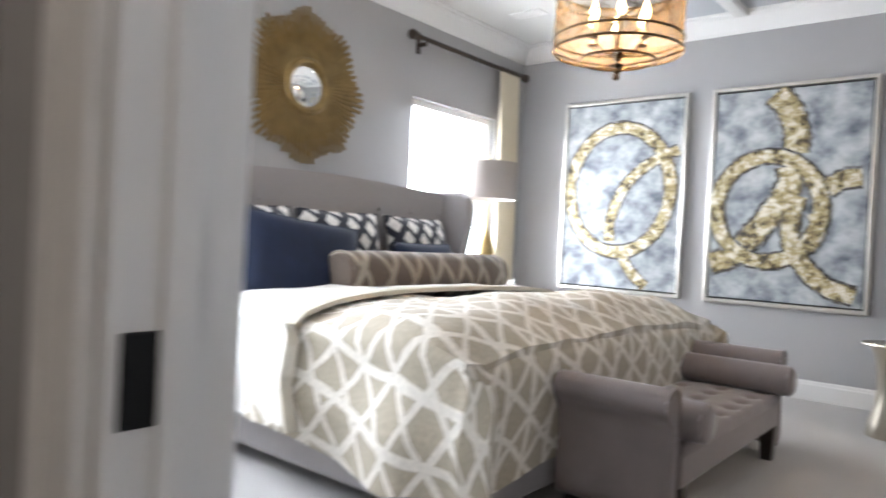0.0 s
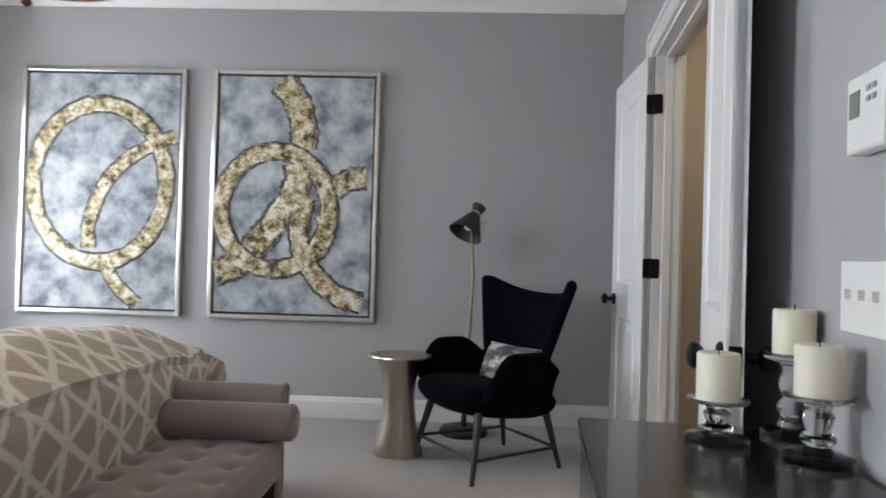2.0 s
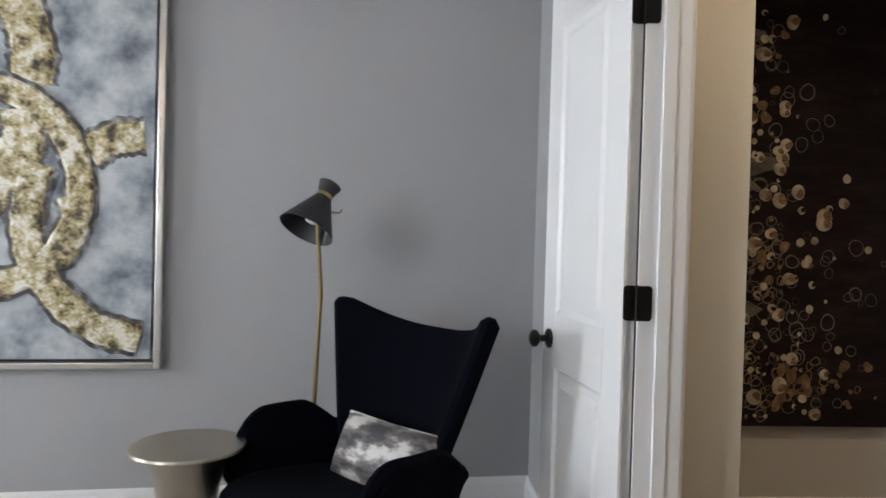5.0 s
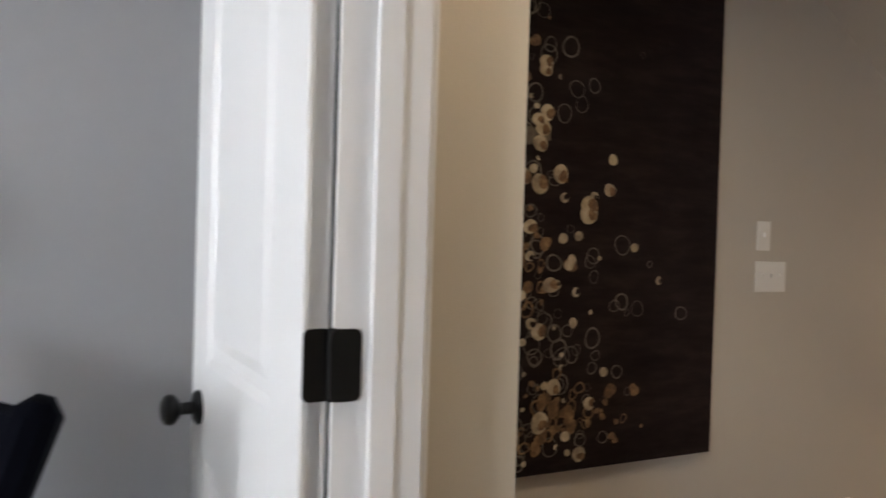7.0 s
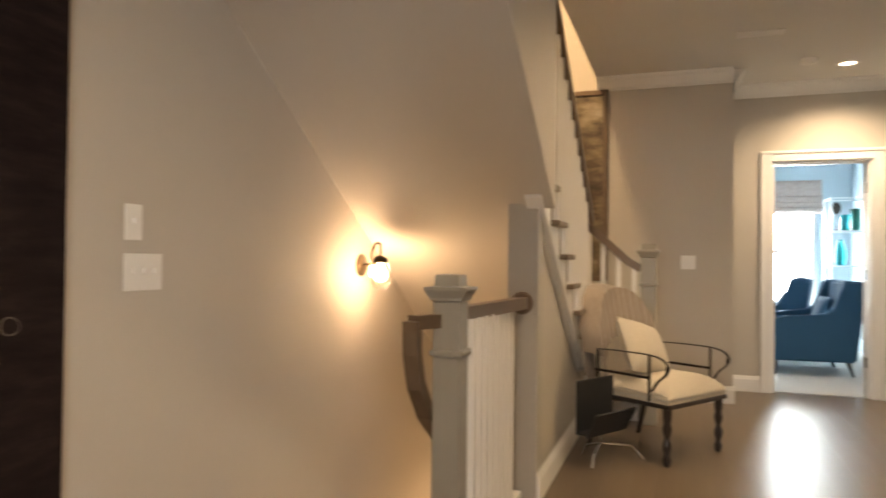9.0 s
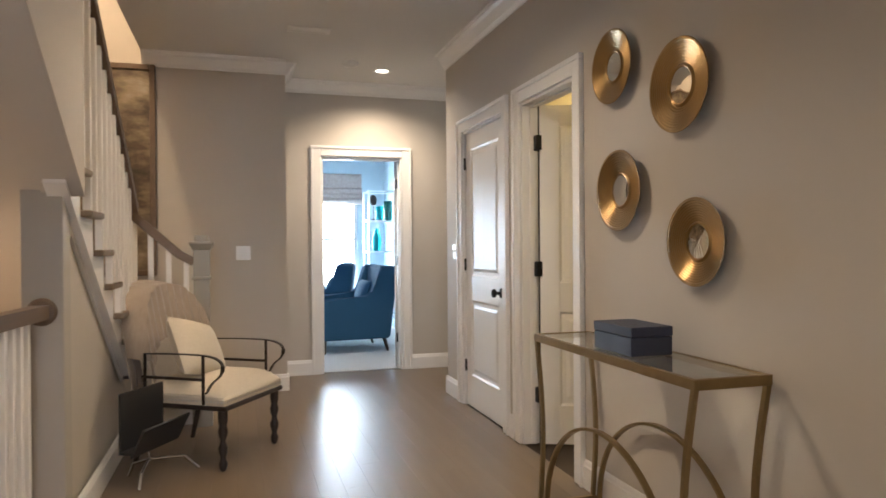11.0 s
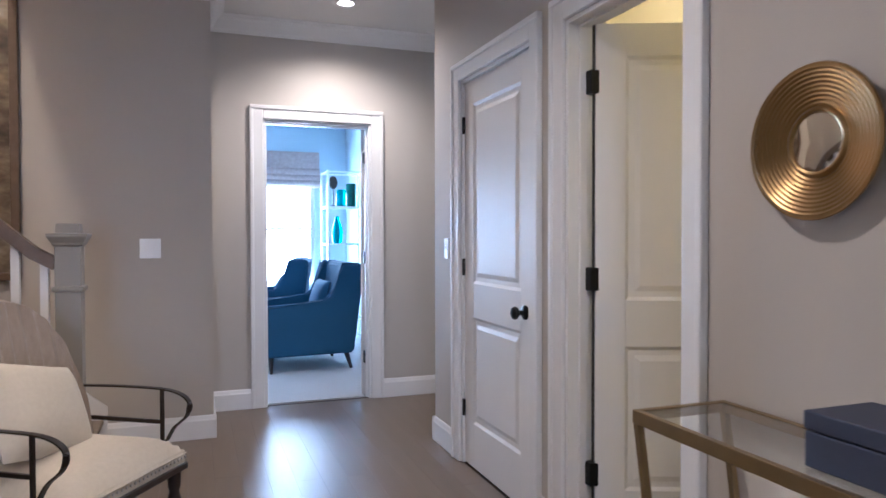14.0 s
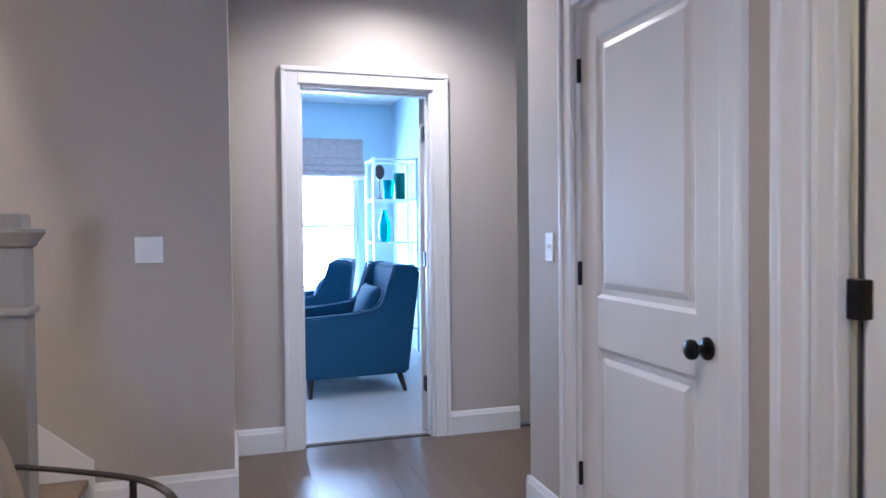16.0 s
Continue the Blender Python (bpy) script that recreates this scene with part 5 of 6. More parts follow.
part("finial", lathe(B(), [(0.006, 0.70), (0.006, 1.06), (0.012, 1.07), (0.010, 1.10), (0.003, 1.13)], 12), M_BRASS, tl)
orn = thing("coral_ornament", "small white branching ornament on the nightstand", "ornament", pose(0.0, 2.86, 0.605))
r5 = random.Random(5)
bm = B()
for k in range(14):
    a = r5.uniform(0, 6.28)
    tube(bm, [(0, 0, 0.0), (0.03 * math.cos(a), 0.03 * math.sin(a), 0.05), (r5.uniform(0.03, 0.07) * math.cos(a + 0.4), r5.uniform(0.03, 0.07) * math.sin(a + 0.4), r5.uniform(0.06, 0.11))], 0.007, 6)
part("branches", bm, M_PLATE, orn)

M_BRONZE = mat("aged bronze", (0.12, 0.075, 0.035), 0.4, metal=0.8, second=(0.07, 0.045, 0.02), scale=30, amount=0.8)
M_MESH = mat("amber mesh cloth", (0.55, 0.40, 0.22), 0.7, second=(0.40, 0.28, 0.14), scale=60, amount=0.8)
M_MESH.node_tree.nodes["Principled BSDF"].inputs["Alpha"].default_value = 0.45
M_FLAME = mat("lit candle bulb", (1, 0.8, 0.5), 0.4, emit=(1.0, 0.70, 0.36), power=14)
M_IVORY = mat("ivory candle sleeve", (0.70, 0.62, 0.46), 0.5)
ch = thing("chandelier", "bronze drum chandelier with lit candle bulbs", "chandelier", pose(1.75, 1.04, 1.90))
bm = B()
sheet(bm, lambda u, v: Vector((0.285 * math.cos(u * 2 * math.pi), 0.285 * math.sin(u * 2 * math.pi), v * 0.30)), 56, 1)
part("mesh_shade", bm, M_MESH, ch, "amber mesh drum shade", True)


def ring_at(r, z, t=0.006, n=48):
    return [(r * math.cos(k / n * 2 * math.pi), r * math.sin(k / n * 2 * math.pi), z) for k in range(n + 1)]


for r, z in ((0.29, 0.005), (0.29, 0.30), (0.29, 0.06), (0.17, -0.035), (0.29, 0.26)):
    tube(bm := B(), ring_at(r, z), 0.006, 6)
    part("hoop", bm, M_BRONZE, ch, "", True)
rv = random.Random(8)
for k in range(14):
    a0 = k / 14 * 2 * math.pi
    da = rv.choice((-1, 1)) * rv.uniform(0.5, 1.3)
    bm = B()
    tube(bm, [(0.288 * math.cos(a0 + da * j / 8), 0.288 * math.sin(a0 + da * j / 8), 0.30 * j / 8) for j in range(9)], 0.0035, 5)
    part("vine", bm, M_BRONZE, ch)
bm = B()
for k in range(260):
    a, z = rv.uniform(0, 2 * math.pi), rv.uniform(0.07, 0.29)
    r = rv.uniform(0.006, 0.013)
    b = rv.uniform(-0.5, 0.5)
    tube(bm, [(0.2865 * math.cos(a + r / 0.2865 * math.cos(q)), 0.2865 * math.sin(a + r / 0.2865 * math.cos(q)), z + r * math.sin(q)) for q in [j / 7 * 2 * math.pi for j in range(8)]], 0.0014, 3)
tagged(part("filigree", bm, M_BRONZE, ch, "fine bronze wire curls"), kind="stuff")
for k in range(4):
    a = k * math.pi / 2 + 0.4
    bm = B()
    tube(bm, [(0.285 * math.cos(a), 0.285 * math.sin(a), 0.005), (0.17 * math.cos(a), 0.17 * math.sin(a), -0.035), (0.02 * math.cos(a), 0.02 * math.sin(a), -0.06)], 0.005, 6)
    part("bottom_arm", bm, M_BRONZE, ch)
for k in range(6):
    a = k * math.pi / 3
    x, y = 0.13 * math.cos(a), 0.13 * math.sin(a)
    bm = B()
    tube(bm, [(0, 0, 0.0), (x * 0.5, y * 0.5, -0.01), (x, y, 0.05)], 0.005, 6)
    lathe(bm, [(0.022, 0.05), (0.024, 0.056), (0.012, 0.06)], 14, Matrix.Translation((x, y, 0)))
    arm = part("candle_arm", bm, M_BRONZE, ch, "", True)
    part("candle_sleeve", lathe(B(), [(0.011, 0.058), (0.011, 0.13)], 12, Matrix.Translation((x, y, 0))), M_IVORY, ch, "", True)
    part("bulb", lathe(B(), [(0.008, 0.13), (0.017, 0.15), (0.019, 0.17), (0.010, 0.20), (0.002, 0.225)], 12, Matrix.Translation((x, y, 0))), M_FLAME, ch, "glowing flame-shaped bulb", True)
part("finial", lathe(B(), [(0.004, -0.125), (0.016, -0.115), (0.010, -0.095), (0.022, -0.085), (0.012, -0.07), (0.03, -0.055), (0.012, -0.04), (0.03, 0.0), (0.012, 0.03)], 20), M_BRONZE, ch, "", True)
part("rod", lathe(B(), [(0.008, 0.0), (0.008, BC - 1.90 - 0.02), (0.06, BC - 1.90 - 0.02), (0.065, BC - 1.90 - 0.005)], 20), M_BRONZE, ch)


def downlight(x, y, z, hue):
    d = thing("recessed_light", "round recessed ceiling light with white trim", "ceiling light", pose(x, y, z), "recessed ceiling lights")
    part("trim_ring", lathe(B(), [(0.052, 0.001), (0.056, -0.004), (0.085, -0.005), (0.09, -0.001), (0.09, 0.002)], 36), M_PLATE, d, "", True)
    part("lens", lathe(B(), [(0.054, 0.003), (0.054, -0.0015), (0.002, -0.0025)], 36), mat("lit lens", (1, 1, 1), 0.5, emit=hue, power=5), d, "glowing lens")


def ceiling_vent(x, y, z, w, d, rz):
    v = thing("ceiling_vent", "white slatted ceiling air vent", "air vent", pose(x, y, z, 0, 0, rz))
    part("frame", boxes((-w / 2, w / 2, -d / 2, -d / 2 + 0.02, -0.008, 0), (-w / 2, w / 2, d / 2 - 0.02, d / 2, -0.008, 0), (-w / 2, -w / 2 + 0.02, -d / 2 + 0.02, d / 2 - 0.02, -0.008, 0), (w / 2 - 0.02, w / 2, -d / 2 + 0.02, d / 2 - 0.02, -0.008, 0)), M_PLATE, v)
    for k in range(7):
        y0 = -d / 2 + 0.025 + k * (d - 0.05) / 7
        bm = boxes((-w / 2 + 0.02, w / 2 - 0.02, y0, y0 + 0.012, -0.006, -0.003))
        part("slat", bm, M_PLATE, v)


downlight(-0.02, 2.05, BC, (1.0, 0.95, 0.85))
ceiling_vent(0.12, 2.75, BC, 0.28, 0.14, 0)

# ---- bedroom: dresser, candles, wall controls ----
M_EBONY = mat("polished black-brown wood", (0.010, 0.008, 0.008), 0.22, second=(0.018, 0.013, 0.011), scale=5, amount=0.8, stretch=(4, 0.5, 4), coat=0.3)
dz = 0.77
dresser = thing("dresser", "polished black-brown dresser with ring pulls", "dresser", EM @ pose(-0.215, -2.66, 0))
part("top", boxes((-0.205, 0.195, -0.79, 0.79, dz - 0.03, dz), bevel=0.006), M_EBONY, dresser)
part("body", boxes((-0.185, 0.185, -0.765, 0.765, 0.12, dz - 0.03), bevel=0.003), M_EBONY, dresser)
for x in (-0.165, 0.165):
    for y in (-0.745, 0.745):
        part("leg", boxes((x - 0.02, x + 0.02, y - 0.02, y + 0.02, 0, 0.12), bevel=0.003), M_EBONY, dresser)
for i in range(2):
    for j in range(3):
        y0, z0 = -0.755 + i * 0.76, 0.135 + j * 0.20
        dwr = part("drawer", boxes((-0.200, -0.185, y0, y0 + 0.75, z0, z0 + 0.19), bevel=0.003), M_EBONY, dresser)
        bm = B()
        tube(bm, [(-0.208, y0 + 0.375 + 0.025 * math.cos(a / 14 * 2 * math.pi), z0 + 0.08 + 0.025 * math.sin(a / 14 * 2 * math.pi)) for a in range(15)], 0.004, 6)
        part("ring_pull", bm, M_SILVER, dwr, "silver ring pull")
M_WAX = mat("cream candle wax", (0.78, 0.74, 0.60), 0.45, second=(0.72, 0.67, 0.52), scale=5, amount=0.6)
M_WAX.node_tree.nodes["Principled BSDF"].inputs["Subsurface Weight"].default_value = 0.15
M_CRYSTAL = mat("clear glass", (0.97, 0.98, 0.98), 0.02, glass=1.0, ior=1.48)


def candle(x, y, h):
    t = thing("candle_holder", "turned clear glass candle holder on the dresser", "candle holder", pose(x, y, dz), "glass candle holders on the dresser")
    k = h / 0.12
    part("glass", lathe(B(), [(0.052, 0.0), (0.053, 0.010), (0.046, 0.014), (0.024, 0.018), (0.018, 0.03 * k), (0.026, 0.038 * k), (0.026, 0.046 * k), (0.017, 0.055 * k), (0.022, 0.07 * k), (0.024, 0.082 * k), (0.017, 0.092 * k),
                        (0.022, 0.104 * k), (0.050, 0.112 * k), (0.052, h), (0.046, h + 0.001), (0.044, h - 0.004), (0.002, h - 0.004)], 36), M_CRYSTAL, t, "", True)
    c = thing("pillar_candle", "cream pillar candle on a glass holder", "candle", pose(x, y, dz + h - 0.003), "cream pillar candles")
    part("wax", lathe(B(), [(0.034, 0.0), (0.036, 0.002), (0.036, 0.078), (0.034, 0.082), (0.020, 0.080), (0.002, 0.078)], 32), M_WAX, c, "", True)
    part("wick", lathe(B(), [(0.0012, 0.077), (0.0012, 0.090)], 6), M_DARK, c)


candle(3.50, 0.30, 0.075)
candle(3.655, 0.36, 0.150)
candle(3.62, 0.20, 0.105)
th = thing("thermostat", "white wall thermostat with small grey display", "thermostat", EM @ pose(-0.001, -2.15, 1.31))
part("case", boxes((-0.028, 0, -0.06, 0.06, -0.06, 0.06), bevel=0.006), M_PLATE, th)
part("display", boxes((-0.030, -0.0285, 0.012, 0.045, -0.005, 0.035)), mat("grey display", (0.22, 0.25, 0.22), 0.3), th, "grey-green display")
for k in range(4):
    part("button", boxes((-0.031, -0.0285, -0.04 + 0.018 * (k % 2), -0.03 + 0.018 * (k % 2), 0.012 + 0.016 * (k // 2), 0.020 + 0.016 * (k // 2))), mat("grey button", (0.4, 0.4, 0.4), 0.5), th)


def switch_plate(m, gangs, h=0.115, w=None, label="white wall switch plate"):
    w = w or 0.07 + 0.046 * (gangs - 1)
    s = thing("light_switch", label, "light switch", m)
    part("plate", boxes((-w / 2, w / 2, -0.006, 0, -h / 2, h / 2), bevel=0.002), M_PLATE, s)
    for k in range(gangs):
        x = (k - (gangs - 1) / 2) * 0.046
        part("toggle", boxes((x - 0.005, x + 0.005, -0.016, -0.006, -0.004, 0.012), bevel=0.001), M_PLATE, s)
    return s


switch_plate(EM @ pose(0, -2.13, 1.03, 0, 0, -90), 4, label="white four-gang wall switch plate")
switch_plate(EM @ pose(0, -2.205, 1.19, 0, 0, -90), 1)
turn_room(built)

# ---- hall: dark painting and wall controls ----
M_NIGHT = paint_mat("umber black paint", [(0.3, (0.008, 0.005, 0.006)), (0.5, (0.014, 0.009, 0.010)), (0.7, (0.024, 0.016, 0.016))], 5, (1, 1, 4), 0.15, 0.6)
M_NIGHT.node_tree.nodes["Principled BSDF"].inputs["Specular IOR Level"].default_value = 0.12
M_PEARL = paint_mat("pearl paint", [(0.3, (0.12, 0.09, 0.06)), (0.5, (0.38, 0.31, 0.21)), (0.7, (0.66, 0.57, 0.42))], 14, bump=0.2)
M_AMBER = paint_mat("amber paint", [(0.3, (0.06, 0.03, 0.015)), (0.5, (0.15, 0.08, 0.035)), (0.7, (0.30, 0.19, 0.09))], 40, bump=0.3)
M_SMOKE = paint_mat("smoky ring paint", [(0.3, (0.03, 0.024, 0.02)), (0.6, (0.15, 0.125, 0.10))], 20, bump=0.2)
M_HAZE = paint_mat("brown haze paint", [(0.3, (0.03, 0.022, 0.016)), (0.5, (0.10, 0.08, 0.055)), (0.7, (0.17, 0.14, 0.10))], 3, (0.6, 1, 7), 0.1)
dp = thing("bubble_painting", "large dark unframed painting of amber and pearl bubbles", "painting")
X0, X1, Z0, Z1, YC = 4.40, 5.645, 0.455, 2.44, YD - 0.041
part("canvas", boxes((X0, X1, YC, YD - 0.001, Z0, Z1), bevel=0.003), M_NIGHT, dp, "near-black stretched canvas")
rb = random.Random(21)


def disc(bm, x, z, r, y, squash=1.0, rough=0.25, hole=0.0):
    n = 18
    p1, p2 = x * 91 % 6.28, z * 73 % 6.28
    rad = [r * (1 + 0.6 * rough * math.sin(4 * math.pi * k / n + p1) + 0.4 * rough * math.sin(6 * math.pi * k / n + p2)) for k in range(n)]
    ring = [bm.verts.new((x + rad[k] * math.cos(2 * math.pi * k / n), y, z + rad[k] * squash * math.sin(2 * math.pi * k / n))) for k in range(n)]
    if hole:
        inner = [bm.verts.new((x + (v.co.x - x) * hole, y, z + (v.co.z - z) * hole)) for v in ring]
        for k in range(n):
            bm.faces.new((ring[k], inner[k], inner[(k + 1) % n], ring[(k + 1) % n]))
    else:
        c = bm.verts.new((x, y - 0.0012, z))
        for k in range(n):
            bm.faces.new((c, ring[k], ring[(k + 1) % n]))


for zz, hh, ww in ((1.52, 0.20, 0.55), (0.98, 0.26, 0.42), (2.1, 0.22, 0.4)):
    bm = B()
    sheet(bm, lambda u, v: Vector((X0 + 0.01 + u * ww * (0.25 + 0.75 * math.sqrt(max(0.0, 1 - (2 * v - 1) ** 2))) * (0.8 + 0.2 * math.sin(9 * v + zz * 5)), YC - 0.0008, zz - hh / 2 + v * hh)), 8, 8)
    part("haze", bm, M_HAZE, dp, "brown hazy patch")


def spread():
    """A place on the canvas, denser towards the left and the foot."""
    while True:
        u, v = 0.12 + 0.88 * rb.random(), rb.random()
        keep = math.exp(-((u - 0.1) / (0.42 + 0.10 * math.sin(v * 6))) ** 2 * 1.5) * (0.45 + 0.55 * (1 - v) ** 1.2)
        if rb.random() < keep:
            return X0 + 0.03 + u * (X1 - X0 - 0.06), Z0 + 0.04 + v * (Z1 - Z0 - 0.08)


CLUSTERS = ((0.28, 1.98, 0.13, 0.12), (0.20, 1.72, 0.10, 0.10), (0.42, 1.12, 0.12, 0.10), (0.26, 0.72, 0.17, 0.11), (0.62, 0.62, 0.12, 0.08))


def bubble(name, material, x, z, radius, lift, rough, hole, label):
    bm = B()
    disc(bm, x, z, radius, YC - lift, rb.uniform(0.88, 1.12), rough, hole)
    part(name, bm, material, dp, label, fix=False)


for k in range(230):
    x, z = spread()
    bubble("smoky_bubble", M_SMOKE, x, z, rb.uniform(0.010, 0.036), 0.0014, 0.08, rb.uniform(0.80, 0.92), "dim smoky bubble" if k == 0 else "")
for k in range(230):
    cx_, cz_, sx_, sz_ = CLUSTERS[k % 5]
    x = min(X1 - 0.3, max(X0 + 0.03, X0 + cx_ + rb.gauss(0, sx_)))
    bubble("amber_bubble", M_AMBER, x, min(Z1 - 0.05, max(Z0 + 0.04, cz_ + rb.gauss(0, sz_))), rb.uniform(0.006, 0.026), 0.0026, 0.22, 0.0 if k % 3 else 0.72, "amber bubble" if k == 0 else "")
for k in range(150):
    x, z = spread()
    radius = rb.uniform(0.007, 0.019) if k % 4 else rb.uniform(0.020, 0.034)
    bubble("pearl_bubble", M_PEARL, x, z, radius, 0.0040, 0.08, 0.0, "pale pearl bubble" if k == 0 else "")
    if k % 2 == 0:
        a = rb.uniform(-0.8, 0.6)
        bubble("bubble_shade", M_NIGHT if k % 4 else M_AMBER, x + radius * 0.42 * math.cos(a), z + radius * 0.42 * math.sin(a), radius * rb.uniform(0.45, 0.66), 0.0056, 0.25, 0.0, "dark shaded side of a bubble" if k == 0 else "")
switch_plate(pose(5.93, YD, 1.265), 1, 0.115, 0.07, "white single wall switch on the greige wall")
switch_plate(pose(5.975, YD, 1.105), 3, 0.12, 0.165, "white three-gang wall switch plate")
switch_plate(pose(SX, 1.645, 1.15, 0, 0, -90), 2, 0.115, 0.115, "white two-gang wall switch plate")
switch_plate(pose(9.54, RW, 1.15, 0, 0, 180), 1)

# ---- hall: sconce ----
M_AGED = mat("aged bronze metal", (0.07, 0.05, 0.03), 0.4, metal=0.8, second=(0.04, 0.028, 0.016), scale=25, amount=0.7)
M_CLEAR = mat("clear seeded glass", (0.98, 0.97, 0.95), 0.03, glass=1.0, ior=1.2)
sc = thing("wall_sconce", "bronze gooseneck wall sconce with lit glass shade", "wall sconce", pose(7.58, YD, 1.12))
part("backplate", lathe(B(), [(0.062, 0), (0.062, 0.006), (0.05, 0.014), (0.012, 0.018)], 28, Matrix.Rotation(radians(90), 4, 'X')), M_AGED, sc, "", True)
bm = B()
tube(bm, smooth_line([(0, -0.012, 0.0), (-0.01, -0.06, 0.01), (-0.02, -0.075, 0.07), (-0.03, -0.10, 0.115), (-0.05, -0.135, 0.115), (-0.06, -0.145, 0.07), (-0.06, -0.145, 0.04)], 6), 0.006, 8)
part("gooseneck", bm, M_AGED, sc, "", True)
part("cap", lathe(B(), [(0.008, 0.055), (0.022, 0.05), (0.038, 0.035), (0.042, 0.018), (0.040, 0.015)], 24, Matrix.Translation((-0.06, -0.145, 0))), M_AGED, sc, "", True)
bm = B()
prof = [(0.038, 0.02), (0.05, -0.01), (0.055, -0.06), (0.048, -0.10), (0.03, -0.125)]
rings = [[bm.verts.new((-0.06 + r * math.cos(2 * math.pi * k / 28), -0.145 + r * math.sin(2 * math.pi * k / 28), z)) for k in range(28)] for r, z in prof]
for a, b in zip(rings, rings[1:]):
    for k in range(28):
        bm.faces.new((a[k], a[(k + 1) % 28], b[(k + 1) % 28], b[k]))
g = part("glass_shade", bm, M_CLEAR, sc, "clear glass shade", True)
g.visible_shadow = False
g = part("bulb", lathe(B(), [(0.012, 0.02), (0.013, 0.0), (0.026, -0.03), (0.030, -0.055), (0.022, -0.078), (0.004, -0.086)], 20, Matrix.Translation((-0.06, -0.145, 0))), mat("lit warm bulb", (1, 0.8, 0.5), 0.4, emit=(1.0, 0.72, 0.42), power=12), sc, "glowing bulb", True)
g.visible_shadow = False

# ---- hall: round mirrors, console, box ----
M_DISH = mat("ribbed antique gold", (0.36, 0.235, 0.10), 0.34, metal=0.95, second=(0.24, 0.15, 0.06), scale=10, amount=0.7, bump=0.1, bump_scale=120)


def dish_mirror(x, z, r, tilt):
    m = thing("dish_mirror", "round gold ribbed dish mirror on the wall", "mirror", pose(x, RW + 0.002, z) @ Matrix.Rotation(radians(-90), 4, 'X'), "group of gold dish mirrors")
    prof = [(r * 0.40, 0.0), (r * 0.45, 0.03)]
    ribs = 9
    out = [(r * 0.36, 0.0), (r * 0.40, 0.012), (r * 0.985, 0.034), (r, 0.037), (r * 0.99, 0.040)]
    for k in range(ribs * 2 + 1):
        f = k / (ribs * 2)
        out.append((r * (0.96 - 0.50 * f), 0.039 - 0.020 * f + (0.0022 if k % 2 else 0)))
    out += [(r * 0.44, 0.023), (r * 0.41, 0.027), (r * 0.385, 0.025), (r * 0.375, 0.018)]
    part("dish", lathe(B(), out, 56), M_DISH, m, "ribbed gold dish", True)
    part("mirror_glass", lathe(B(), [(r * 0.378, 0.019), (r * 0.37, 0.0205), (0.002, 0.0225)], 40), M_MIRROR, m, "small round mirror", True)


for x, z, r in ((7.12, 1.99, 0.165), (6.64, 1.80, 0.180), (7.07, 1.435, 0.178), (6.545, 1.205, 0.165)):
    dish_mirror(x, z, r, 0)
M_GOLDBAR = mat("brushed antique gold bar", (0.34, 0.25, 0.13), 0.38, metal=0.9, second=(0.24, 0.17, 0.08), scale=14, amount=0.7, bump=0.08)
M_TOPGLASS = mat("clear table glass", (0.93, 0.96, 0.95), 0.02, glass=1.0, ior=1.45)
con = thing("console_table", "antique gold console table with glass top", "console table", pose(6.765, 0.22, 0))
hw, hd, tz = 0.585, 0.145, 0.785
for nm, r in (("top_rail", (-hw, hw, hd - 0.018, hd, tz - 0.034, tz)), ("top_rail", (-hw, hw, -hd, -hd + 0.018, tz - 0.034, tz)), ("top_rail", (-hw, -hw + 0.018, -hd + 0.018, hd - 0.018, tz - 0.034, tz)), ("top_rail", (hw - 0.018, hw, -hd + 0.018, hd - 0.018, tz - 0.034, tz))):
    part(nm, boxes(r, bevel=0.002), M_GOLDBAR, con)
gl = part("glass_top", boxes((-hw + 0.018, hw - 0.018, -hd + 0.018, hd - 0.018, tz - 0.010, tz - 0.002)), M_TOPGLASS, con, "clear glass top")
gl.visible_shadow = False
for sx in (-1, 1):
    for sy in (-1, 1):
        bm = B()
        tube(bm, smooth_line([(sx * (hw - 0.012), sy * (hd - 0.01), tz - 0.03), (sx * (hw - 0.055), sy * (hd - 0.01), 0.52), (sx * (hw - 0.07), sy * (hd - 0.01), 0.30), (sx * (hw - 0.04), sy * (hd - 0.01), 0.0)], 8), 0, flat=(0.018, 0.018))
        part("leg", bm, M_GOLDBAR, con)
for sy in (-1, 1):
    bm = B()
    tube(bm, [(0.48 * math.cos(math.pi * k / 32), sy * (hd - 0.012), 0.46 * math.sin(math.pi * k / 32) + 0.012) for k in range(33)], 0, flat=(0.022, 0.012))
    part("arch", bm, M_GOLDBAR, con, "gold arched bar")
for sx in (-1, 1):
    part("foot_bar", boxes((sx * (hw - 0.05) - 0.008, sx * (hw - 0.05) + 0.008, -hd, hd, 0.002, 0.016)), M_GOLDBAR, con)
M_BOX = mat("slate blue shagreen", (0.035, 0.045, 0.085), 0.5, second=(0.025, 0.032, 0.062), scale=160, amount=0.8, bump=0.4, bump_scale=400)
box = thing("box", "slate blue covered box on the console table", "box", pose(6.745, 0.225, tz))
part("body", boxes((-0.135, 0.135, -0.088, 0.088, 0.0, 0.070), bevel=0.004), M_BOX, box)
part("lid", boxes((-0.137, 0.137, -0.090, 0.090, 0.072, 0.108), bevel=0.004), M_BOX, box)

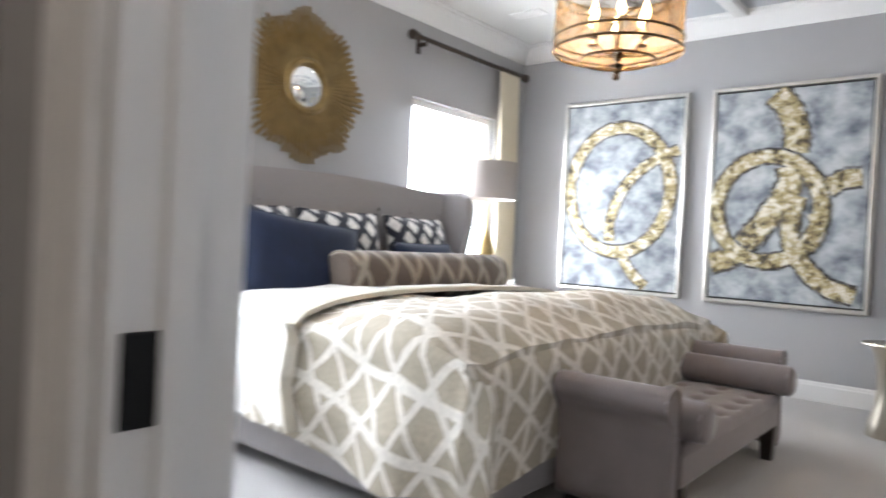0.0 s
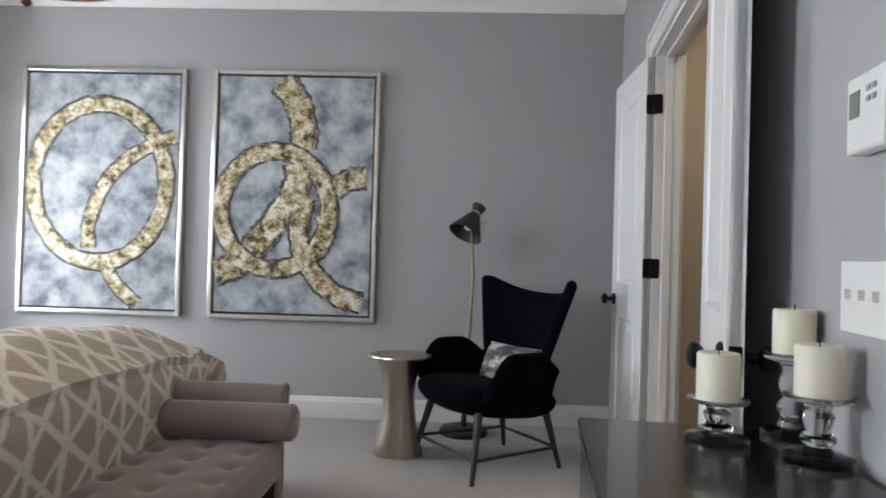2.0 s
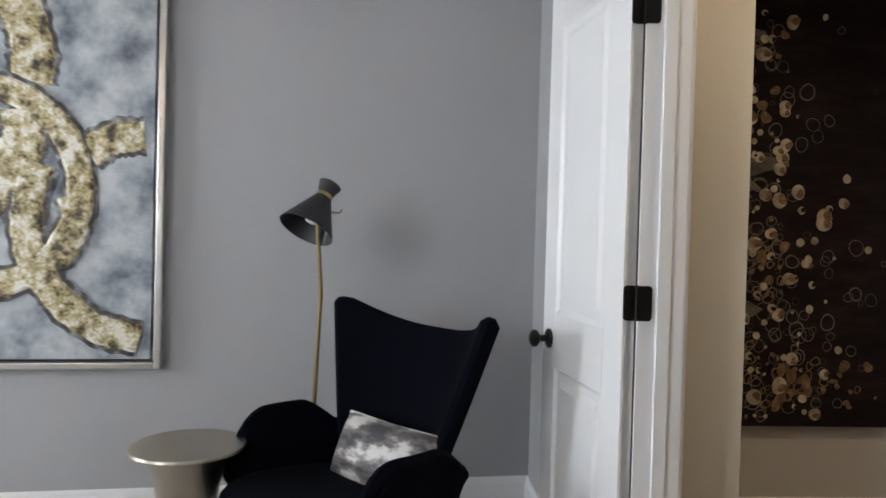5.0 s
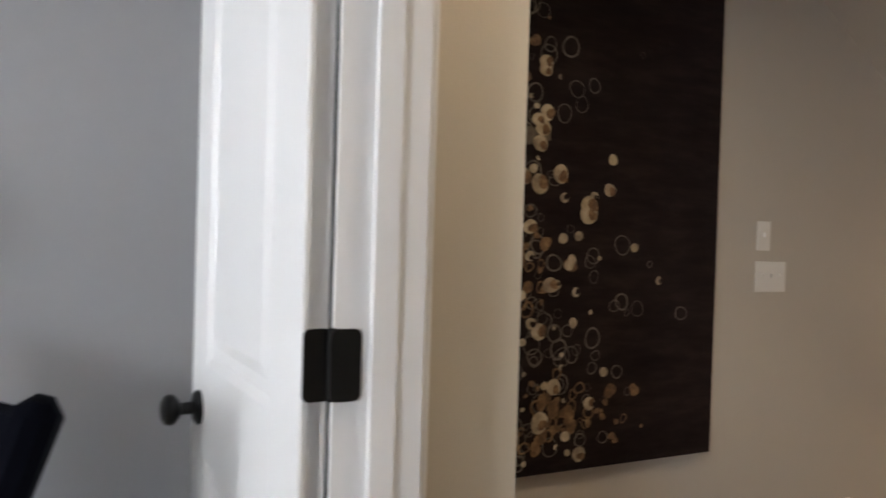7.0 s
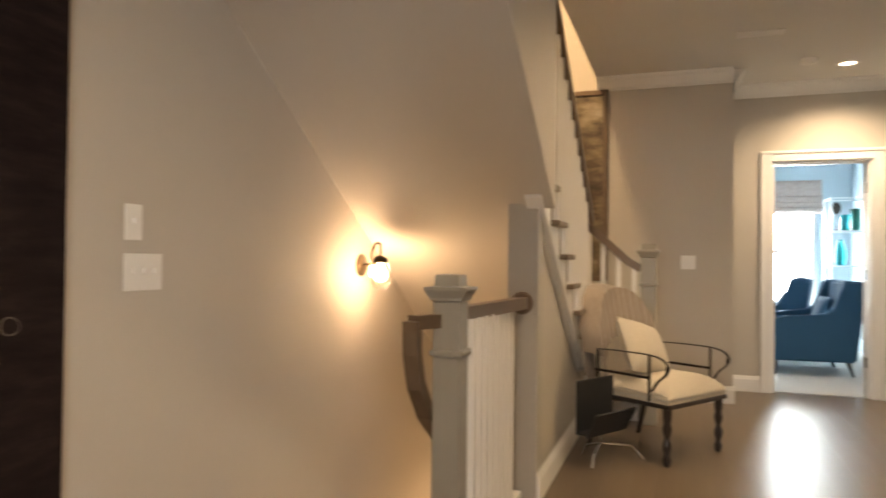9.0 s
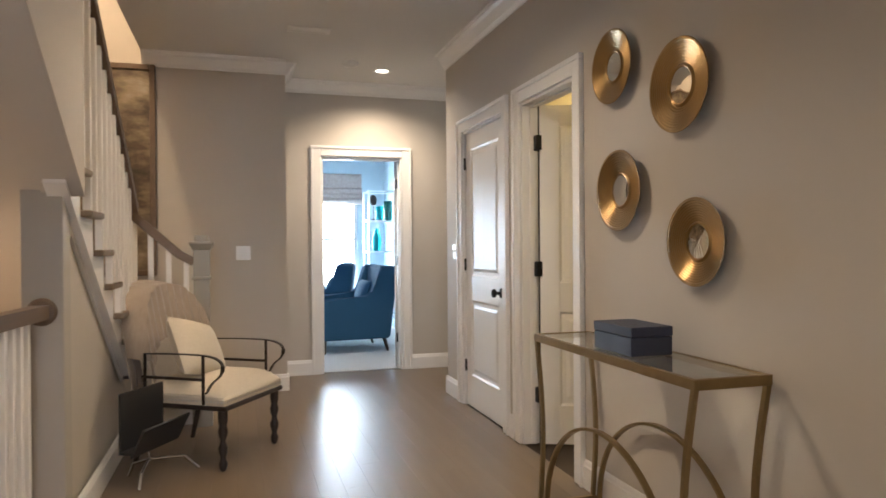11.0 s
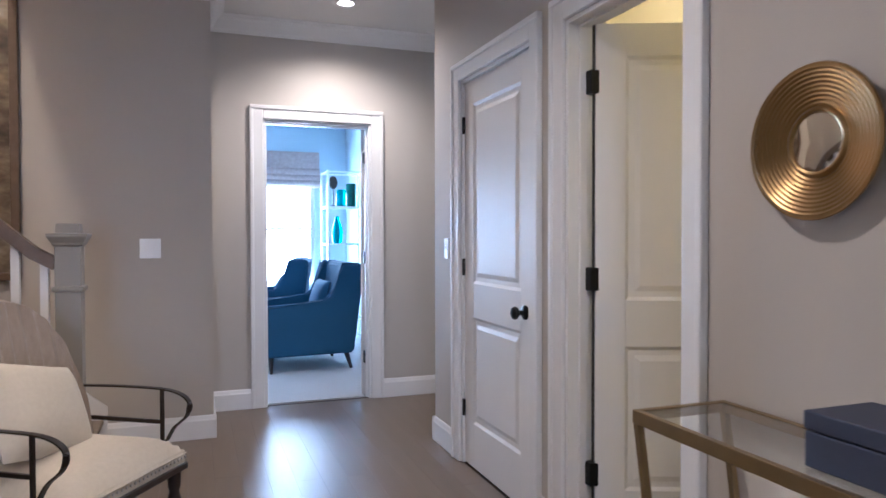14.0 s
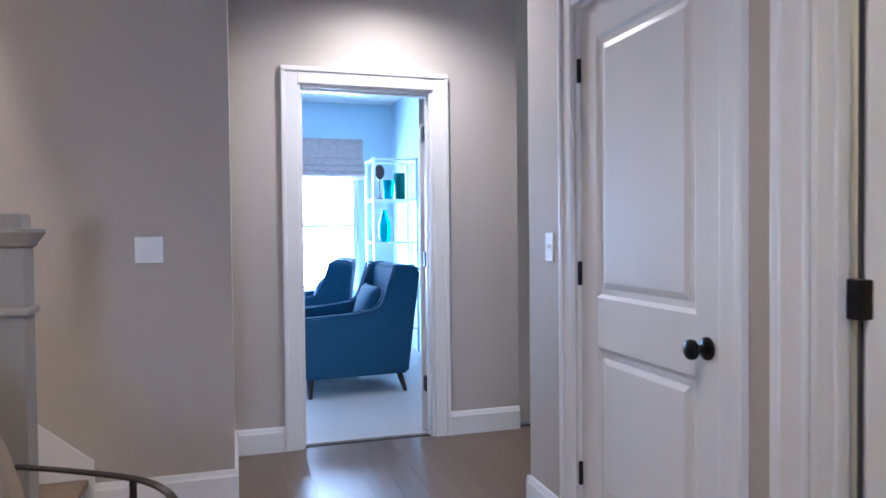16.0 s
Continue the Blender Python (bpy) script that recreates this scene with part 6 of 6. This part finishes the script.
# ---- hall: spindle-legged chair with throw and pillow ----
M_CREAM = mat("cream boucle", (0.62, 0.55, 0.44), 0.92, second=(0.54, 0.47, 0.37), scale=60, amount=0.7, bump=0.5, bump_scale=260, sheen=0.2)
M_IRON = mat("dark wrought iron", (0.035, 0.025, 0.018), 0.45, metal=0.6, scale=25, amount=0.6)
M_THROW = mat("ribbed taupe throw", (0.40, 0.33, 0.27), 0.95, second=(0.31, 0.25, 0.20), scale=18, amount=0.8, bump=0.8, bump_scale=90, sheen=0.4, stretch=(3, 3, 1))
HM = pose(8.62, 1.84, 0, 0, 0, -33)
hc = thing("accent_chair", "cream upholstered chair with dark turned legs and iron arms", "chair", HM)
bm = B()


def seat_top(u, v):
    x, y = (2 * u - 1) * 0.30, -0.29 + v * 0.56
    e = min(u, 1 - u, v, 1 - v)
    return Vector((x * (1 - 0.06 * v), y, 0.385 + 0.105 * (1 - math.exp(-e / 0.10)) * (1 - 0.10 * (2 * u - 1) ** 2)))


sheet(bm, seat_top, 24, 24)
part("seat_cushion", bm, M_CREAM, hc, "cream seat cushion", True)
part("seat_base", boxes((-0.295, 0.295, -0.285, 0.265, 0.34, 0.40), bevel=0.008), M_CREAM, hc)
part("apron", boxes((-0.30, 0.30, -0.295, 0.27, 0.325, 0.352), bevel=0.006), M_DARKWOOD, hc, "dark wooden apron")
for k in range(27):
    x = -0.29 + k * 0.0223
    bm = lathe(B(), [(0.006, 0), (0.005, 0.003), (0.001, 0.0045)], 8, Matrix.Translation((x, -0.2865, 0.372)) @ Matrix.Rotation(radians(90), 4, 'X'))
    part("nail_head", bm, M_SILVER, hc)
for k in range(24):
    y = -0.27 + k * 0.0223
    bm = lathe(B(), [(0.006, 0), (0.005, 0.003), (0.001, 0.0045)], 8, Matrix.Translation((-0.2965, y, 0.372)) @ Matrix.Rotation(radians(-90), 4, 'Y'))
    part("nail_head", bm, M_SILVER, hc)
turned = [(0.012, 0.0), (0.020, 0.015), (0.024, 0.04), (0.016, 0.06), (0.015, 0.075), (0.024, 0.10), (0.026, 0.125), (0.017, 0.15), (0.014, 0.165), (0.022, 0.185), (0.026, 0.215), (0.018, 0.245), (0.024, 0.265), (0.026, 0.33)]
for x in (-0.265, 0.265):
    part("leg", lathe(B(), turned, 18, Matrix.Translation((x, -0.255, 0))), M_DARKWOOD, hc, "dark turned leg", True)
    bm = B()
    tube(bm, [(x * 0.9, 0.23, 0.33), (x * 0.95, 0.32, 0.0)], [0.020, 0.014], 10)
    part("leg", bm, M_DARKWOOD, hc, "dark raked back leg", True)


def back_pt(u, v):
    a = 2 * u - 1
    top = 0.52 + 0.46 * math.sqrt(max(0.0, 1 - (abs(a) * 0.985) ** 2.6))
    z = 0.40 + v * (top - 0.40)
    return Vector((a * 0.285, 0.26 + 0.20 * (z - 0.4) - 0.04 * abs(a) ** 2, z))


bm = B()
sheet(bm, back_pt, 30, 16, 0.045)
part("backrest", bm, M_CREAM, hc, "", True)
for s in (-1, 1):
    bm = B()
    x = s * 0.315
    tube(bm, smooth_line([(x, 0.20, 0.62), (x, 0.0, 0.625), (x, -0.20, 0.62), (x, -0.285, 0.585), (x, -0.28, 0.525), (x, -0.225, 0.475), (x, -0.19, 0.42)], 6), 0, flat=(0.022, 0.006))
    part("arm", bm, M_IRON, hc, "flat iron arm", True)
    for y in (0.20, -0.17):
        part("arm_post", boxes((x - 0.006, x + 0.006, y - 0.006, y + 0.006, 0.36, 0.62)), M_IRON, hc)
    part("arm_bar", boxes((x - 0.005, x + 0.005, -0.17, 0.22, 0.485, 0.50)), M_IRON, hc)
pw = thing("cushion", "square cream pillow on the chair", "pillow", HM @ pose(-0.05, 0.06, 0.615, -28, 14, 3))
bm = B()
cushion(bm, 0.43, 0.36, 0.16)
part("cover", bm, M_CREAM, pw, "", True)


def throw_pt(u, v):
    a = (2 * u - 1) * 1.02
    w = v * 1.05
    top = 0.535 + 0.47 * math.sqrt(max(0.0, 1 - min(1, abs(a) * 0.975) ** 2.6))
    rip = 0.010 * math.sin(a * 34 + 2 * v)
    if v < 0.5:
        z = top - (0.5 - v) * 2 * 0.34 * (1 - 0.2 * abs(a))
        return Vector((a * 0.30, 0.185 + 0.20 * (z - 0.4) - 0.05 * abs(a) ** 2 + rip * 0.6, z))
    z = top - (v - 0.5) * 2 * 0.52 * (1 if a < 0.3 else 0.8)
    return Vector((a * 0.305, 0.345 + 0.20 * (z - 0.4) - 0.05 * abs(a) ** 2 + rip, z))


bm = B()
sheet(bm, throw_pt, 60, 30, 0.006)
tagged(part("throw_blanket", bm, M_THROW, None, "", True), "ribbed taupe throw draped over the chair back", "throw blanket")
bpy.data.objects["throw_blanket"].matrix_world = HM
# black folder stand beside the chair
fs = thing("brochure_stand", "black brochure holder on a chrome stand beside the chair", "brochure stand", pose(8.26, 2.14, 0, 0, 0, -30))
part("back_panel", askew_free := boxes((-0.17, 0.17, 0.03, 0.045, 0.18, 0.47), bevel=0.004), M_LAMPBLK, fs)
bm = boxes((-0.19, 0.19, -0.012, 0.0, 0.0, 0.16), bevel=0.004)
bmesh.ops.transform(bm, matrix=Matrix.Translation((-0.02, -0.05, 0.17)) @ Matrix.Rotation(radians(28), 4, 'X'), verts=bm.verts[:])
part("front_tray", bm, M_LAMPBLK, fs)
part("tray_base", boxes((-0.17, 0.17, -0.05, 0.045, 0.165, 0.18), bevel=0.003), M_LAMPBLK, fs)
M_CHROME = mat("polished chrome", (0.85, 0.86, 0.88), 0.25, metal=1.0)
for pts in (((0, 0, 0.17), (0.0, -0.01, 0.10), (0.16, -0.10, 0.075), (0.20, -0.16, 0.004)), ((0, 0, 0.10), (-0.14, -0.06, 0.07), (-0.18, -0.08, 0.004)), ((0, 0, 0.10), (0, 0.09, 0.07), (0.0, 0.12, 0.004))):
    bm = B()
    tube(bm, pts, 0.008, 8)
    part("leg", bm, M_CHROME, fs, "chrome leg", True)
# picture on the wall above the stair landing
M_SCENE = paint_mat("brown landscape print", [(0.32, (0.02, 0.016, 0.013)), (0.45, (0.09, 0.065, 0.045)), (0.55, (0.20, 0.155, 0.10)), (0.70, (0.36, 0.31, 0.24))], 2.2, (1, 1.2, 2.6), 0.1, 0.5, 5)
art = thing("stair_picture", "tall brown toned picture in a wooden frame", "picture")
for nm, r in (("frame_side", (2.30, 2.345, 0.98, 2.64)), ("frame_side", (3.10, 3.145, 0.98, 2.64)), ("frame_rail", (2.345, 3.10, 0.98, 1.025)), ("frame_rail", (2.345, 3.10, 2.595, 2.64))):
    part(nm, boxes((SX - 0.035, SX - 0.001, *r), bevel=0.006), M_RAIL, art, "brown wooden frame")
part("print", boxes((SX - 0.02, SX - 0.002, 2.34, 3.105, 1.02, 2.60)), M_SCENE, art, "brown landscape print")

# ---- hall ceiling ----
downlight(10.33, 0.46, HC, (1.0, 0.86, 0.66))
ceiling_vent(9.34, 1.19, HC, 0.30, 0.12, 90)
sm = thing("smoke_detector", "round white smoke detector on the ceiling", "smoke detector", pose(10.12, 0.77, HC))
part("case", lathe(B(), [(0.065, 0.0), (0.065, -0.02), (0.055, -0.034), (0.01, -0.036)], 28), M_PLATE, sm, "", True)
part("vent_ring", lathe(B(), [(0.04, -0.0355), (0.04, -0.039), (0.03, -0.039), (0.03, -0.0355)], 24), M_PLATE, sm, "", True)

# ---- sitting room: armchairs, shelf, shade ----
M_TEAL = mat("deep teal wool", (0.009, 0.058, 0.115), 0.85, second=(0.006, 0.042, 0.088), scale=90, amount=0.7, sheen=0.04, bump=0.3, bump_scale=300)


def teal_chair(m, label):
    t = thing("teal_armchair", label, "armchair", m, "teal armchairs")
    for s in (-1, 1):
        bm = B()
        prism(bm, [(-0.44, 0.15), (0.36, 0.15), (0.46, 0.93), (0.40, 0.97), (0.25, 0.97), (0.16, 0.67), (0.10, 0.625), (-0.43, 0.60)], "x", s * 0.36 - 0.05, s * 0.36 + 0.05)
        bmesh.ops.bevel(bm, geom=bm.edges[:], offset=0.018, segments=3, affect='EDGES')
        part("side_panel", bm, M_TEAL, t, "", True)
        bm = B()
        tube(bm, [(s * 0.41, a, b) for a, b in ((-0.43, 0.60), (0.10, 0.625), (0.16, 0.67), (0.25, 0.97), (0.40, 0.97), (0.46, 0.93))], 0.006, 6)
        part("piping", bm, M_TEAL, t)
    bm = B()
    prism(bm, [(0.20, 0.15), (0.36, 0.15), (0.46, 0.93), (0.40, 0.975), (0.29, 0.96)], "x", -0.31, 0.31)
    bmesh.ops.bevel(bm, geom=bm.edges[:], offset=0.02, segments=3, affect='EDGES')
    part("backrest", bm, M_TEAL, t, "", True)
    part("seat_base", boxes((-0.31, 0.31, -0.42, 0.22, 0.15, 0.32), bevel=0.01), M_TEAL, t)
    part("seat_cushion", boxes((-0.305, 0.305, -0.44, 0.22, 0.325, 0.46), bevel=0.03), M_TEAL, t, "", True)
    for x, y, k in ((-0.34, -0.38, 0), (0.34, -0.38, 0), (-0.34, 0.30, 0.05), (0.34, 0.30, 0.05)):
        bm = B()
        tube(bm, [(x, y, 0.16), (x, y + k, 0.0)], [0.026, 0.015], 10)
        part("leg", bm, M_DARKWOOD, t, "dark tapered leg", True)
    p = thing("back_pillow", "teal square pillow on the armchair", "pillow", m @ pose(0, 0.13, 0.60, -16, 0, 0), "teal pillows")
    bm = B()
    cushion(bm, 0.46, 0.42, 0.14)
    part("cover", bm, M_TEAL, p, "", True)
    return t


teal_chair(pose(12.42, 0.42, 0, 0, 0, 180 + 4), "deep teal wing armchair near the doorway")
teal_chair(pose(13.75, 0.62, 0, 0, 0, 180 - 12), "deep teal wing armchair beside the window")
M_PALECHROME = mat("satin nickel", (0.88, 0.90, 0.92), 0.35, metal=0.5, scale=20, amount=0.3)
et = thing("etagere", "chrome and glass open shelf unit", "shelf unit", pose(13.95, -0.27, 0))
for x in (-0.20, 0.20):
    for y in (-0.22, 0.22):
        part("post", boxes((x - 0.013, x + 0.013, y - 0.013, y + 0.013, 0, 1.98)), M_PALECHROME, et)
M_SHELFGLASS = mat("pale shelf glass", (0.85, 0.95, 0.96), 0.03, glass=0.85, ior=1.3)
for z in (0.25, 0.69, 1.13, 1.56, 1.97):
    for r in ((-0.21, 0.21, -0.23, -0.21), (-0.21, 0.21, 0.21, 0.23), (-0.21, -0.19, -0.21, 0.21), (0.19, 0.21, -0.21, 0.21)):
        part("shelf_rail", boxes((*r, z - 0.018, z)), M_PALECHROME, et)
    if z < 1.9:
        g = part("glass_shelf", boxes((-0.19, 0.19, -0.21, 0.21, z - 0.009, z - 0.001)), M_SHELFGLASS, et, "clear glass shelf")
        g.visible_shadow = False
M_AQUA = mat("turquoise glass", (0.02, 0.42, 0.46), 0.1, second=(0.01, 0.30, 0.36), glass=0.4, ior=1.4)
M_GREENGL = mat("bottle green glass", (0.02, 0.16, 0.13), 0.12, glass=0.3, ior=1.4)


def vase(prof, x, y, z, material, label):
    t = thing("vase", label, "vase", pose(13.95 + x, -0.27 + y, z), "glass vases on the shelf unit")
    part("body", lathe(B(), prof, 28), material, t, "", True)
    return t


vase([(0.04, 0.0), (0.055, 0.02), (0.065, 0.12), (0.062, 0.18), (0.035, 0.26), (0.022, 0.30), (0.03, 0.32)], -0.12, 0.10, 1.13, M_AQUA, "tall turquoise glass bottle vase")
vase([(0.05, 0.0), (0.055, 0.01), (0.055, 0.19), (0.05, 0.20)], -0.10, 0.05, 1.56, M_AQUA, "turquoise glass cylinder vase")
vase([(0.058, 0.0), (0.06, 0.01), (0.06, 0.27), (0.055, 0.28)], 0.0, -0.09, 1.56, M_GREENGL, "dark green glass cylinder vase")
sp = thing("sculpture", "dark oval disc sculpture on a stem", "sculpture", pose(13.86, -0.16, 1.56))
part("disc", lathe(B(), [(0.002, -0.01), (0.05, -0.008), (0.052, 0.0), (0.05, 0.008), (0.002, 0.01)], 28, Matrix.Translation((0, 0.03, 0.28)) @ Matrix.Rotation(radians(90), 4, 'Y') @ Matrix.Diagonal((1.5, 1, 1, 1))), M_DARKWOOD, sp, "", True)
part("stem", lathe(B(), [(0.03, 0.0), (0.03, 0.012), (0.005, 0.02), (0.005, 0.22)], 14, Matrix.Translation((0, 0.03, 0))), M_DARKWOOD, sp)
vase([(0.07, 0.0), (0.075, 0.02), (0.075, 0.15), (0.07, 0.16)], -0.02, 0.0, 0.69, mat("grey ribbed ceramic", (0.25, 0.27, 0.28), 0.5, scale=30, amount=0.8), "grey ribbed ceramic vase")
M_ROMAN = mat("patterned linen shade cloth", (0.50, 0.40, 0.36), 0.9, second=(0.36, 0.27, 0.25), scale=24, amount=0.9, bump=0.3)
rs = thing("roman_shade", "patterned linen roman shade drawn up over the window", "roman shade")
for k, (z0, z1, d) in enumerate(((2.02, 2.32, 0.02), (1.96, 2.10, 0.045), (1.90, 2.02, 0.065), (1.85, 1.95, 0.08))):
    bm = B()
    sheet(bm, lambda u, v: Vector((RX - 0.01 - d * math.sin(v * math.pi) ** 0.6 - 0.02 * k, -0.16 + u * 1.97, z0 + v * (z1 - z0))), 20, 10, 0.006)
    part("fold", bm, M_ROMAN, rs, "", True)

# ---- oak planks of the hall ----
floor = bpy.data.objects["floor_hall"]
plank_data = []
for length in (0.9, 1.15, 1.4, 1.7):
    bm = B()
    bx(bm, 0.0003, length - 0.0003, 0.0003, 0.1267, -0.0118, 0.0)
    ob = part("plank", bm, M_PLANK, floor)
    plank_data.append((length, ob.data))
    bpy.data.objects.remove(ob)
rnd = random.Random(4)


def planks(x0, x1, y0, y1):
    rows = int(round((y1 - y0) / 0.127))
    for r in range(rows):
        x = x0
        first = rnd.uniform(0.35, 1.0)
        while x < x1 - 0.02:
            length, data = rnd.choice(plank_data)
            room = min(length * first, x1 - x)
            first = 1.0
            if x1 - x - room < 0.25:
                room = x1 - x
            ob = new("plank", data)
            ob.location, ob.scale = (x, y0 + r * 0.127, 0), (room / length, 1, 1)
            ob.parent = floor
            x += room


planks(3.985, EX + 0.02, RW - 0.005, 2.335)
planks(3.985, 6.40, 2.335, YD)
planks(CX, EX + 0.02, -1.35, RW - 0.005)
